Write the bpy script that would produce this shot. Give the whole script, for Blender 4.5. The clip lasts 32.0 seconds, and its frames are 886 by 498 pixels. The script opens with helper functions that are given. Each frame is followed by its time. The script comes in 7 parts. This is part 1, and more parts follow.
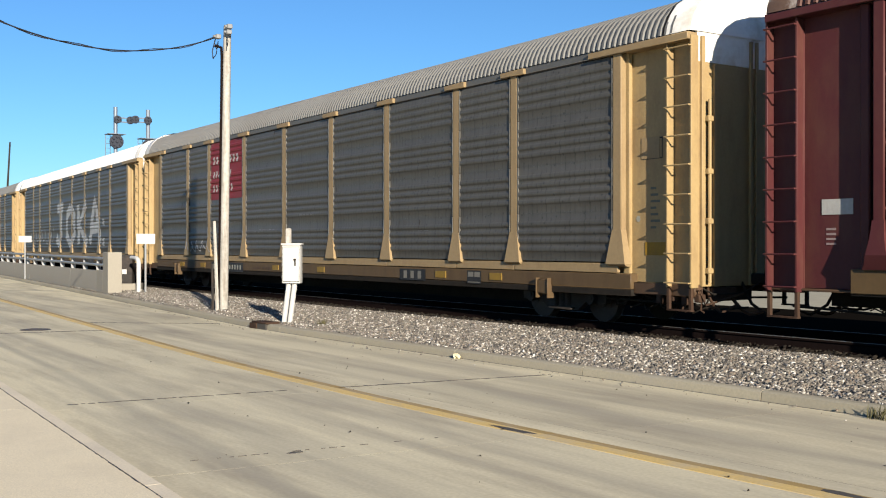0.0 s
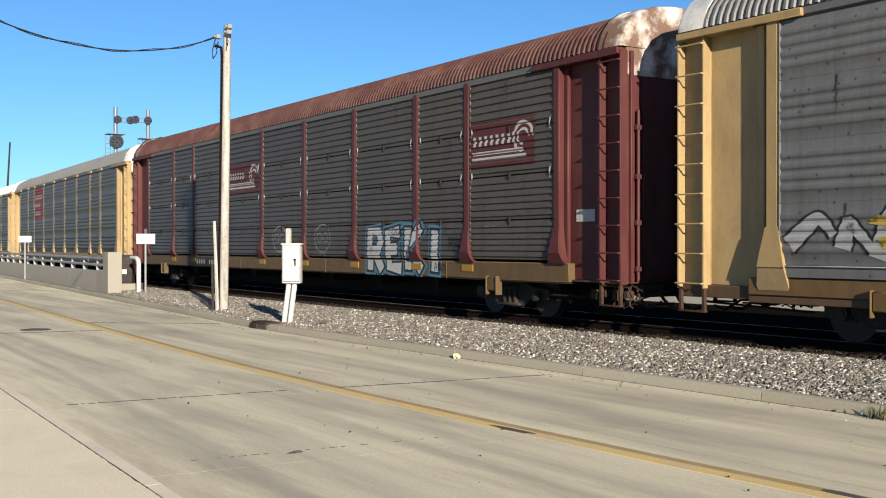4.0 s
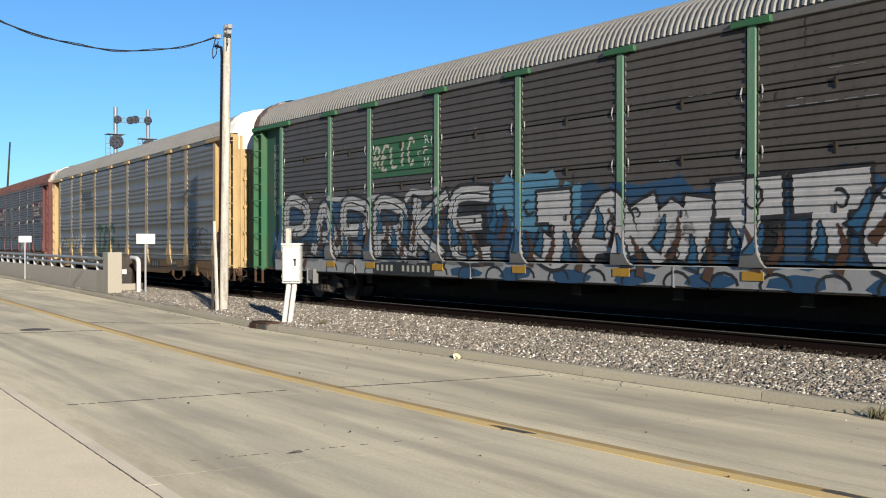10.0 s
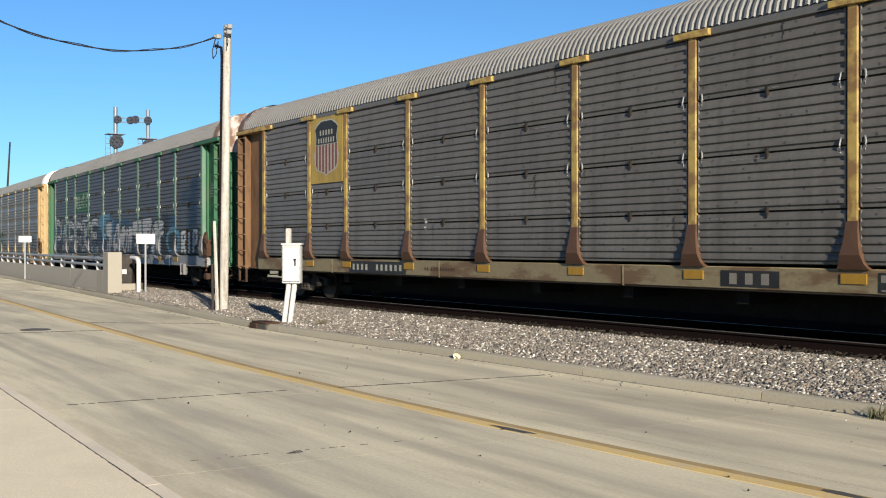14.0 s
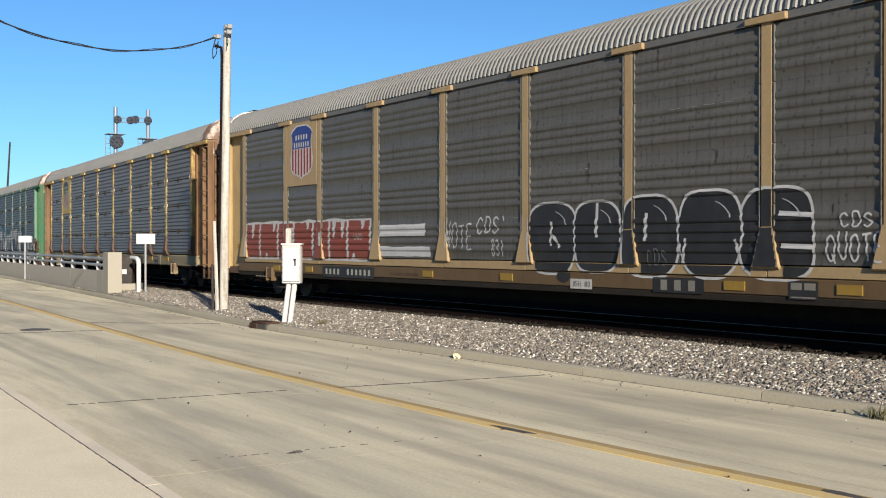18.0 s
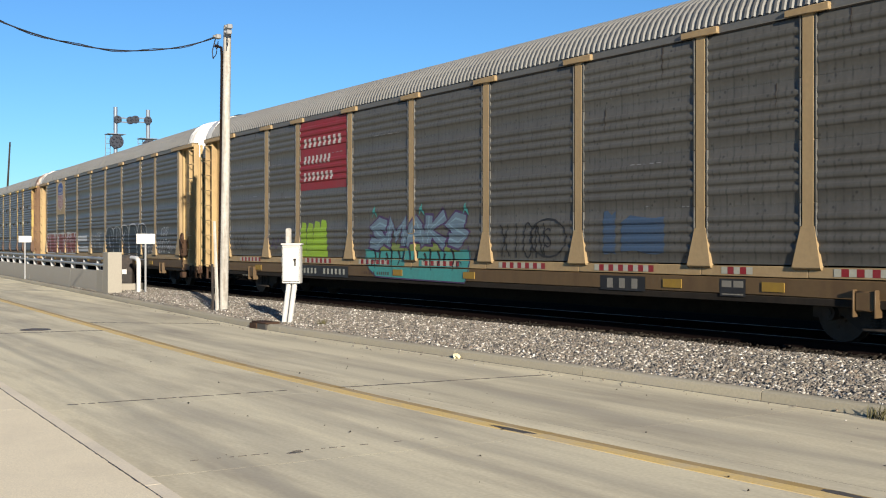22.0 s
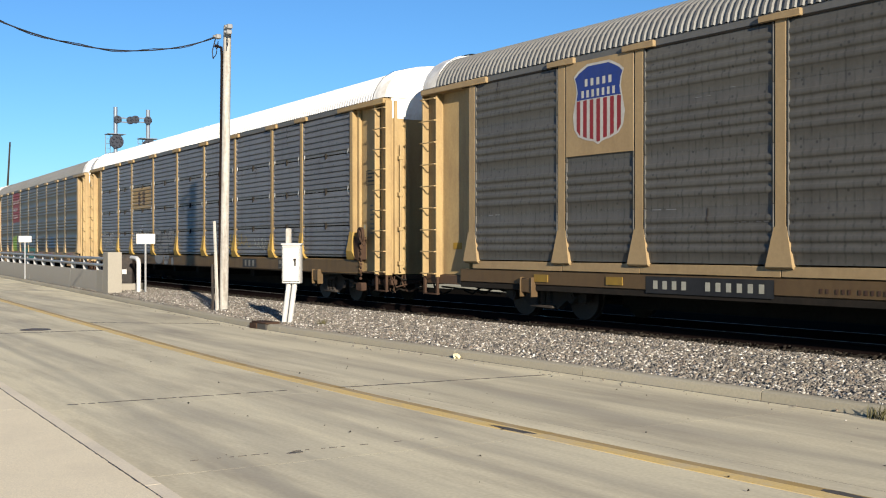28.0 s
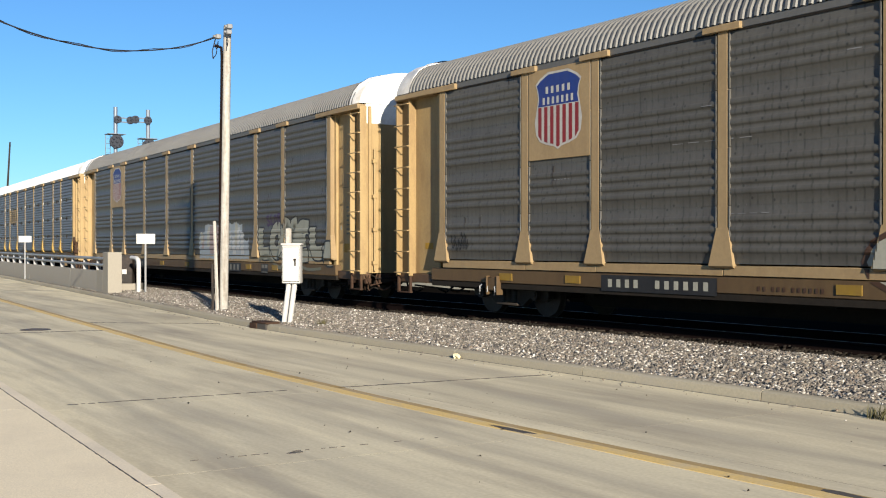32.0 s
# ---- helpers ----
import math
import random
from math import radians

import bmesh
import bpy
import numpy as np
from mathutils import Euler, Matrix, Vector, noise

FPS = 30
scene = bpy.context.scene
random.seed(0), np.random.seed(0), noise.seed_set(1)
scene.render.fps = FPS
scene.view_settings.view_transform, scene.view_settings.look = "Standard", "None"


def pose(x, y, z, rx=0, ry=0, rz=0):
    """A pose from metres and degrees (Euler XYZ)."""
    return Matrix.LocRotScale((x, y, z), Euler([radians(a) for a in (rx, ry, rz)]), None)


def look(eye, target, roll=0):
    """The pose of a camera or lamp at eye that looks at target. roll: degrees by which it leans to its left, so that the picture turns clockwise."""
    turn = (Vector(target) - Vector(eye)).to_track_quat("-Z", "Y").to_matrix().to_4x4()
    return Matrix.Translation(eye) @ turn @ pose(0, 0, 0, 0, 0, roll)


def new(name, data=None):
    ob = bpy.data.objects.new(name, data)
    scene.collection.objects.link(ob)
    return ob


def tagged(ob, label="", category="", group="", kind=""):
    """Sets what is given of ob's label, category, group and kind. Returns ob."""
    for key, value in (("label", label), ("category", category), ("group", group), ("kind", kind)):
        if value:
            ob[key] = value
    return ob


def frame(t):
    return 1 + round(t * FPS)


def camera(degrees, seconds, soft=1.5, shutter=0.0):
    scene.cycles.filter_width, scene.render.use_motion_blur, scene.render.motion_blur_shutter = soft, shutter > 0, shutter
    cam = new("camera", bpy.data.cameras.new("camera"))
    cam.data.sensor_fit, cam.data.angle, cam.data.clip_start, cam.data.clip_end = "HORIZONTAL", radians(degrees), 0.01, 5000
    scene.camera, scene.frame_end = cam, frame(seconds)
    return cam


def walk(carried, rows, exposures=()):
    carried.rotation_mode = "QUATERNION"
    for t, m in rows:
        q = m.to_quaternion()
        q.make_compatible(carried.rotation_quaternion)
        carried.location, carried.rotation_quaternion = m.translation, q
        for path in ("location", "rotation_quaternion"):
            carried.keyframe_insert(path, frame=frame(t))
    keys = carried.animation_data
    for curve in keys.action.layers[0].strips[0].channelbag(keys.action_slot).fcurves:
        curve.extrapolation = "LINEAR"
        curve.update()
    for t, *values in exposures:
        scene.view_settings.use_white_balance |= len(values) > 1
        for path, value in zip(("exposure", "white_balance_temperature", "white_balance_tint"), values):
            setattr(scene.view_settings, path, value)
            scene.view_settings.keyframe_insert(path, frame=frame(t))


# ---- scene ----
# The camera stands on the near pavement and holds still; the train runs past it towards -X.
cam = camera(45.933, 32.0, soft=1.1, shutter=0.0)
EYE = look((0, 0, 1.65), (-41.2252, 28.2925, 1.5238))
walk(cam, [(0.0, EYE), (32.0, EYE)], exposures=[(0.0, 0.85, 6300, 10), (32.0, 0.85, 6300, 10)])

# ---- light ----
SUN_EL, SUN_AZ = 15.9, -16.8          # degrees; azimuth from +X towards +Y
world = bpy.data.worlds.new("sky")
scene.world = world
world.use_nodes = True
wn = world.node_tree
sky = wn.nodes.new("ShaderNodeTexSky")
sky.sky_type, sky.sun_disc = "NISHITA", False
sky.sun_elevation, sky.sun_rotation = radians(SUN_EL), radians(90 - SUN_AZ)
sky.air_density, sky.dust_density, sky.ozone_density = 1.0, 0.0, 1.0
wn.nodes["Background"].inputs["Strength"].default_value = 0.050
tint = wn.nodes.new("ShaderNodeMix")
tint.data_type, tint.blend_type = "RGBA", "MULTIPLY"
tint.inputs["Factor"].default_value, tint.inputs["B"].default_value = 1.0, (0.52, 0.96, 1.52, 1)
wn.links.new(sky.outputs[0], tint.inputs["A"])
wn.links.new(tint.outputs["Result"], wn.nodes["Background"].inputs["Color"])
sun = new("sun", bpy.data.lights.new("sun", "SUN"))
sun.data.energy, sun.data.angle, sun.data.color = 6.0, radians(0.5), (1.0, 0.88, 0.70)
ce = math.cos(radians(SUN_EL))
SUN_DIR = Vector((ce * math.cos(radians(SUN_AZ)), ce * math.sin(radians(SUN_AZ)), math.sin(radians(SUN_EL))))
sun.matrix_world = look(SUN_DIR * 60, (0, 0, 0))

# ---- materials ----
def material(name, base, rough=0.7, metal=0.0, grain=30.0, amount=0.25, stain=None, stain_scale=0.6,
             stain_amount=0.5, bump=0.1, spread=0.0, island=False, streak=0.0, spec=0.3):
    """Paint, metal, stone: fine grain, larger stains, vertical streaks and a little relief."""
    m = bpy.data.materials.new(name)
    m.use_nodes = True
    n, ln = m.node_tree.nodes, m.node_tree.links
    bsdf = n["Principled BSDF"]
    co = n.new("ShaderNodeTexCoord")
    fine = n.new("ShaderNodeTexNoise")
    fine.inputs["Scale"].default_value, fine.inputs["Detail"].default_value = grain, 5
    ln.new(co.outputs["Object"], fine.inputs["Vector"])
    wide = n.new("ShaderNodeTexNoise")
    wide.inputs["Scale"].default_value, wide.inputs["Detail"].default_value = stain_scale, 6
    wide.inputs["Roughness"].default_value = 0.65
    if streak:
        mp = n.new("ShaderNodeMapping")
        mp.inputs["Scale"].default_value = streak if isinstance(streak, tuple) else (streak, streak, 1)
        ln.new(co.outputs["Object"], mp.inputs["Vector"])
        ln.new(mp.outputs[0], wide.inputs["Vector"])
    else:
        ln.new(co.outputs["Object"], wide.inputs["Vector"])
    mix = n.new("ShaderNodeMix")
    mix.data_type = "RGBA"
    lo = [c * (1 - amount) for c in base]
    hi = [min(1, c * (1 + amount)) for c in base]
    mix.inputs["A"].default_value, mix.inputs["B"].default_value = (*lo, 1), (*hi, 1)
    ln.new(fine.outputs["Fac"], mix.inputs["Factor"])
    out = mix.outputs["Result"]
    if stain:
        ramp = n.new("ShaderNodeMapRange")
        ramp.inputs["From Min"].default_value, ramp.inputs["From Max"].default_value = 0.45, 0.75
        ramp.inputs["To Max"].default_value = stain_amount
        ln.new(wide.outputs["Fac"], ramp.inputs["Value"])
        mix2 = n.new("ShaderNodeMix")
        mix2.data_type = "RGBA"
        ln.new(ramp.outputs[0], mix2.inputs["Factor"])
        ln.new(out, mix2.inputs["A"])
        mix2.inputs["B"].default_value = (*stain, 1)
        out = mix2.outputs["Result"]
    if spread:
        hsv = n.new("ShaderNodeHueSaturation")
        rnd = n.new("ShaderNodeNewGeometry" if island else "ShaderNodeObjectInfo")
        mr = n.new("ShaderNodeMapRange")
        mr.inputs["To Min"].default_value, mr.inputs["To Max"].default_value = 1 - spread, 1 + spread
        ln.new(rnd.outputs["Random Per Island" if island else "Random"], mr.inputs["Value"])
        ln.new(mr.outputs[0], hsv.inputs["Value"])
        ln.new(out, hsv.inputs["Color"])
        out = hsv.outputs["Color"]
    ln.new(out, bsdf.inputs["Base Color"])
    bsdf.inputs["Roughness"].default_value, bsdf.inputs["Metallic"].default_value = rough, metal
    bsdf.inputs["Specular IOR Level"].default_value = spec if rough < 0.8 else (0.08 if rough < 0.94 else 0.0)
    if bump:
        bp = n.new("ShaderNodeBump")
        bp.inputs["Strength"].default_value, bp.inputs["Distance"].default_value = bump, 0.01
        ln.new(fine.outputs["Fac"], bp.inputs["Height"])
        ln.new(bp.outputs["Normal"], bsdf.inputs["Normal"])
    return m


M = {}
M["concrete_road"] = material("concrete_road", (0.60, 0.535, 0.372), 0.85, grain=30, amount=0.22, stain=(0.25, 0.215, 0.165), stain_scale=1.0, stain_amount=0.85, bump=0.05, spread=0.05, streak=(0.22, 1.2, 1))
def wheel_paths(m):
    """Darker bands that tyres leave along the lanes, wavering a little."""
    n, ln = m.node_tree.nodes, m.node_tree.links
    bsdf = n["Principled BSDF"]
    co = n.new("ShaderNodeTexCoord")
    sep = n.new("ShaderNodeSeparateXYZ")
    ln.new(co.outputs["Object"], sep.inputs[0])
    mp = n.new("ShaderNodeMapping")
    mp.inputs["Scale"].default_value = (0.25, 0.8, 1)
    ln.new(co.outputs["Object"], mp.inputs["Vector"])
    wob = n.new("ShaderNodeTexNoise")
    wob.inputs["Scale"].default_value, wob.inputs["Detail"].default_value = 1.0, 4
    ln.new(mp.outputs[0], wob.inputs["Vector"])
    add = n.new("ShaderNodeMath")
    add.operation = "MULTIPLY_ADD"
    add.inputs[1].default_value = 0.12
    ln.new(wob.outputs["Fac"], add.inputs[0])
    near = n.new("ShaderNodeMapRange")                       # the near lane runs askew
    near.inputs["From Min"].default_value, near.inputs["From Max"].default_value = 5.6, 3.6
    ln.new(sep.outputs["Y"], near.inputs["Value"])
    askew = n.new("ShaderNodeMath")
    askew.operation = "MULTIPLY_ADD"
    askew.inputs[1].default_value, askew.inputs[2].default_value = 0.064, 0.42
    ln.new(sep.outputs["X"], askew.inputs[0])
    part_of = n.new("ShaderNodeMath")
    part_of.operation = "MULTIPLY_ADD"
    ln.new(askew.outputs[0], part_of.inputs[0])
    ln.new(near.outputs[0], part_of.inputs[1])
    ln.new(sep.outputs["Y"], part_of.inputs[2])
    ln.new(part_of.outputs[0], add.inputs[2])
    mr = n.new("ShaderNodeMapRange")
    mr.inputs["From Min"].default_value, mr.inputs["From Max"].default_value = 2.2, 9.4
    ln.new(add.outputs[0], mr.inputs["Value"])
    ramp = n.new("ShaderNodeValToRGB")
    e = ramp.color_ramp.elements
    e[0].position, e[0].color = 0.0, (0, 0, 0, 1)
    e[1].position, e[1].color = 1.0, (0, 0, 0, 1)
    for pos, v in ((0.118, 0.05), (0.132, 0.62), (0.146, 0.62), (0.162, 0.12), (0.19, 0.32), (0.24, 0.36), (0.29, 0.08), (0.47, 0.25), (0.52, 0.1), (0.63, 0.3), (0.70, 0.6), (0.76, 0.15), (0.86, 0.5), (0.91, 0.15)):
        q = e.new(pos)
        q.color = (v, v, v, 1)
    ln.new(mr.outputs[0], ramp.inputs[0])
    mul = n.new("ShaderNodeMath")
    mul.operation = "MULTIPLY"
    ln.new(ramp.outputs["Color"], mul.inputs[0])
    mul.inputs[1].default_value = 0.75
    mx = n.new("ShaderNodeMix")
    mx.data_type = "RGBA"
    src = bsdf.inputs["Base Color"].links[0].from_socket
    ln.new(mul.outputs[0], mx.inputs["Factor"])
    ln.new(src, mx.inputs["A"])
    mx.inputs["B"].default_value = (0.25, 0.23, 0.19, 1)
    mp2 = n.new("ShaderNodeMapping")                         # long thin grime streaks
    mp2.inputs["Scale"].default_value = (0.16, 2.6, 1)
    ln.new(co.outputs["Object"], mp2.inputs["Vector"])
    fine = n.new("ShaderNodeTexNoise")
    fine.inputs["Scale"].default_value, fine.inputs["Detail"].default_value = 1.0, 5
    ln.new(mp2.outputs[0], fine.inputs["Vector"])
    some = n.new("ShaderNodeMapRange")
    some.inputs["From Min"].default_value, some.inputs["From Max"].default_value, some.inputs["To Max"].default_value = 0.48, 0.66, 0.46
    ln.new(fine.outputs["Fac"], some.inputs["Value"])
    mx2 = n.new("ShaderNodeMix")
    mx2.data_type = "RGBA"
    ln.new(some.outputs[0], mx2.inputs["Factor"])
    ln.new(mx.outputs["Result"], mx2.inputs["A"])
    mx2.inputs["B"].default_value = (0.30, 0.27, 0.215, 1)
    ln.new(mx2.outputs["Result"], bsdf.inputs["Base Color"])


wheel_paths(M["concrete_road"])
M["concrete_walk"] = material("concrete_walk", (0.70, 0.605, 0.43), 0.88, grain=90, amount=0.26, stain=(0.56, 0.48, 0.35), stain_scale=2.2, stain_amount=0.4, bump=0.15)
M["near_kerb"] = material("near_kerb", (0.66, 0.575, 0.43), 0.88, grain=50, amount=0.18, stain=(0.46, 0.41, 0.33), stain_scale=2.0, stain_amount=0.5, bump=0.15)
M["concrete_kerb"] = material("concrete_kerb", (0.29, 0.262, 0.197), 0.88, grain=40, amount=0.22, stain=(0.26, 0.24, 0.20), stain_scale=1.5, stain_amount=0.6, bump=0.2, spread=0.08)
M["concrete_wall"] = material("concrete_wall", (0.24, 0.222, 0.187), 0.9, grain=25, amount=0.15, stain=(0.25, 0.23, 0.20), stain_scale=0.7, stain_amount=0.6, bump=0.15)
M["joint"] = material("joint", (0.05, 0.045, 0.04), 0.7, grain=50)
M["yellow_line"] = material("yellow_line", (0.58, 0.42, 0.17), 0.8, grain=45, amount=0.25, stain=(0.42, 0.37, 0.28), stain_scale=3.0, stain_amount=0.9, bump=0.1)
M["faded_line"] = material("faded_line", (0.33, 0.235, 0.10), 0.8, grain=45, amount=0.25, stain=(0.36, 0.31, 0.23), stain_scale=2.0, stain_amount=0.9, bump=0.1)
M["asphalt"] = material("asphalt", (0.08, 0.075, 0.07), 0.85, grain=60, amount=0.4)
M["iron"] = material("iron", (0.07, 0.06, 0.055), 0.6, 0.5, grain=40, amount=0.3)
M["dirt"] = material("dirt", (0.11, 0.10, 0.085), 0.95, grain=25, amount=0.3, stain=(0.18, 0.16, 0.12), stain_scale=0.5, bump=0.3)
# oily dirt, made near-black so its colour also carries the train's shade
M["shaded_dirt"] = material("shaded_dirt", (0.009, 0.0075, 0.006), 0.95, grain=25, amount=0.4, stain=(0.006, 0.005, 0.004), stain_scale=0.5, bump=0.3)
M["far_ground"] = material("far_ground", (0.36, 0.33, 0.25), 0.95, grain=3, amount=0.2, stain=(0.20, 0.22, 0.10), stain_scale=0.05, stain_amount=0.7, bump=0)
M["stone"] = material("stone", (0.2, 0.19, 0.17), 0.9, grain=30, amount=0.25, bump=0)
def mixed_stones(m):
    """Each stone its own grey, brown or pale tone."""
    n, ln = m.node_tree.nodes, m.node_tree.links
    bsdf = n["Principled BSDF"]
    rnd = n.new("ShaderNodeNewGeometry")
    ramp = n.new("ShaderNodeValToRGB")
    e = ramp.color_ramp.elements
    e[0].position, e[0].color = 0.0, (0.05, 0.047, 0.044, 1)
    e[1].position, e[1].color = 1.0, (0.72, 0.69, 0.62, 1)
    for pos, c in ((0.22, (0.12, 0.11, 0.096)), (0.38, (0.175, 0.135, 0.105)), (0.52, (0.205, 0.188, 0.158)), (0.70, (0.13, 0.115, 0.10)), (0.84, (0.27, 0.24, 0.20)), (0.93, (0.46, 0.43, 0.38))):
        q = e.new(pos)
        q.color = (*c, 1)
    ln.new(rnd.outputs["Random Per Island"], ramp.inputs[0])
    mx = n.new("ShaderNodeMix")
    mx.data_type, mx.blend_type = "RGBA", "MIX"
    mx.inputs["Factor"].default_value = 0.85
    ln.new(bsdf.inputs["Base Color"].links[0].from_socket, mx.inputs["A"])
    ln.new(ramp.outputs["Color"], mx.inputs["B"])
    ln.new(mx.outputs["Result"], bsdf.inputs["Base Color"])


mixed_stones(M["stone"])
# near-black for the shade over the ballast; the road crumbs share it
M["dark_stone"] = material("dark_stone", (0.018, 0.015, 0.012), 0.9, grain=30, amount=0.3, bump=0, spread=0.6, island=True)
M["tie_wood"] = material("tie_wood", (0.03, 0.025, 0.02), 0.9, grain=12, amount=0.4, streak=4, stain=(0.04, 0.03, 0.025), bump=0.3)
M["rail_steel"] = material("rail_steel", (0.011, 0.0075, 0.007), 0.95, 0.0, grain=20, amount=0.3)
M["rail_head"] = material("rail_head", (0.09, 0.087, 0.082), 0.6, 0.2, grain=20, amount=0.1, bump=0.02)
M["pole_wood"] = material("pole_wood", (0.35, 0.335, 0.305), 0.9, grain=14, amount=0.35, streak=9, stain=(0.13, 0.105, 0.08), stain_scale=1.1, stain_amount=0.8, bump=0.6)
M["white_paint"] = material("white_paint", (0.41, 0.41, 0.40), 0.5, grain=25, amount=0.06, stain=(0.45, 0.40, 0.33), stain_scale=1.2, stain_amount=0.35, bump=0.04)
M["galvanised"] = material("galvanised", (0.24, 0.245, 0.25), 0.55, 0.4, grain=25, amount=0.2, bump=0.05)
M["cable"] = material("cable", (0.02, 0.02, 0.022), 0.6, grain=20)
M["black_steel"] = material("black_steel", (0.022, 0.02, 0.019), 0.65, 0.2, grain=25, amount=0.4, stain=(0.10, 0.06, 0.04), stain_scale=2, stain_amount=0.5)
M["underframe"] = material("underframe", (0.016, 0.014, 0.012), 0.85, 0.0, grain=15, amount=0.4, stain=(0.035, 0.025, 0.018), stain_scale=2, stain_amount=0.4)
M["truck"] = material("truck", (0.024, 0.020, 0.017), 0.75, 0.1, grain=15, amount=0.35, stain=(0.09, 0.07, 0.055), stain_scale=3, stain_amount=0.5)
M["wheel_steel"] = material("wheel_steel", (0.04, 0.032, 0.027), 0.6, 0.4, grain=20, amount=0.3)
M["signal_black"] = material("signal_black", (0.026, 0.03, 0.042), 0.5, 0.2, grain=20)

# ---- geometry helpers ----
class Geo:
    """Gathers vertices and faces; made into one mesh by mesh()."""
    def __init__(self):
        self.v, self.f = [], []

    def add(self, verts, faces):
        k = len(self.v)
        self.v += [tuple(p) for p in verts]
        self.f += [tuple(k + i for i in f) for f in faces]
        return self

    def box(self, x0, x1, y0, y1, z0, z1, c=0.0):
        """A box; c: the width of its chamfer."""
        if c <= 0:
            vs = [(x, y, z) for x in (x0, x1) for y in (y0, y1) for z in (z0, z1)]
            return self.add(vs, [(0, 1, 3, 2), (4, 6, 7, 5), (0, 4, 5, 1), (2, 3, 7, 6), (0, 2, 6, 4), (1, 5, 7, 3)])
        vs, ids = [], {}
        for i, (xa, sx) in enumerate(((x0, 1), (x1, -1))):
            for j, (ya, sy) in enumerate(((y0, 1), (y1, -1))):
                for k, (za, sz) in enumerate(((z0, 1), (z1, -1))):
                    ids[i, j, k, 0] = len(vs); vs.append((xa, ya + sy * c, za + sz * c))
                    ids[i, j, k, 1] = len(vs); vs.append((xa + sx * c, ya, za + sz * c))
                    ids[i, j, k, 2] = len(vs); vs.append((xa + sx * c, ya + sy * c, za))
        fs = []
        for i in (0, 1):
            fs.append((ids[i, 0, 0, 0], ids[i, 0, 1, 0], ids[i, 1, 1, 0], ids[i, 1, 0, 0]))
            fs.append((ids[0, i, 0, 1], ids[1, i, 0, 1], ids[1, i, 1, 1], ids[0, i, 1, 1]))
            fs.append((ids[0, 0, i, 2], ids[0, 1, i, 2], ids[1, 1, i, 2], ids[1, 0, i, 2]))
            for j in (0, 1):
                fs.append((ids[i, j, 0, 0], ids[i, j, 1, 0], ids[i, j, 1, 1], ids[i, j, 0, 1]))
                fs.append((ids[i, 0, j, 0], ids[i, 1, j, 0], ids[i, 1, j, 2], ids[i, 0, j, 2]))
                fs.append((ids[0, i, j, 1], ids[1, i, j, 1], ids[1, i, j, 2], ids[0, i, j, 2]))
                for k in (0, 1):
                    fs.append((ids[i, j, k, 0], ids[i, j, k, 1], ids[i, j, k, 2]))
        return self.add(vs, fs)

    def tube(self, pts, r, n=8, r2=None):
        """A round bar along pts; r2: the radius at its far end."""
        pts = [Vector(p) for p in pts]
        rings = []
        for i, p in enumerate(pts):
            d = (pts[min(i + 1, len(pts) - 1)] - pts[max(i - 1, 0)]).normalized()
            a = d.cross(Vector((0, 0, 1) if abs(d.z) < 0.9 else (1, 0, 0))).normalized()
            b = d.cross(a)
            rad = r if r2 is None else r + (r2 - r) * i / (len(pts) - 1)
            rings.append([p + rad * (math.cos(2 * math.pi * k / n) * a + math.sin(2 * math.pi * k / n) * b) for k in range(n)])
        vs = [v for ring in rings for v in ring]
        fs = [(i * n + k, i * n + (k + 1) % n, (i + 1) * n + (k + 1) % n, (i + 1) * n + k) for i in range(len(pts) - 1) for k in range(n)]
        fs += [tuple(range(n)), tuple(range(len(vs) - n, len(vs)))]
        return self.add(vs, fs)

    def disc(self, centre, axis, r, depth, n=20):
        c, d = Vector(centre), Vector(axis).normalized() * depth / 2
        return self.tube([c - d, c + d], r, n)

    def prism(self, outline, axis, a, b):
        """A closed outline (2D) pushed from a to b along an axis (0, 1 or 2)."""
        def at(p, t):
            q = list(p)
            q.insert(axis, t)
            return q
        n = len(outline)
        vs = [at(p, a) for p in outline] + [at(p, b) for p in outline]
        return self.add(vs, [tuple(range(n)), tuple(range(n, 2 * n))] + [(i, (i + 1) % n, n + (i + 1) % n, n + i) for i in range(n)])

    def mesh(self, name, mat, smooth=40):
        me = bpy.data.meshes.new(name)
        me.from_pydata(self.v, [], self.f)
        bm = bmesh.new()
        bm.from_mesh(me)
        bmesh.ops.recalc_face_normals(bm, faces=bm.faces)
        bm.to_mesh(me)
        bm.free()
        if smooth:
            me.shade_smooth()
            me.set_sharp_from_angle(angle=radians(smooth))
        me.materials.append(mat)
        return me


def part(name, data, parent, label="", m=None):
    """One mesh object under a thing or under a part."""
    ob = new(name, data)
    ob.parent = parent
    if m is not None:
        ob.matrix_basis = m
    return tagged(ob, label) if label else ob


def thing(name, label, category, m=None, group="", kind="", data=None):
    ob = new(name, data)
    if m is not None:
        ob.matrix_basis = m
    return tagged(ob, label, category, group, kind)


# ---- the lines of the track, the road and its painted line: straight, a bend away, straight ----
TRACK_Y = 14.25
RAIL = 0.26                                     # top of rail over the road
TRACK = (-0.0063, -19.36, 21.7, 0.0664)         # near heading, where the bend starts, its length, its turn
ROAD = (-0.0316, -16.5, 4.5, 0.1143)
LANE = (-0.0813, -3.62, 12.3, 0.1379)


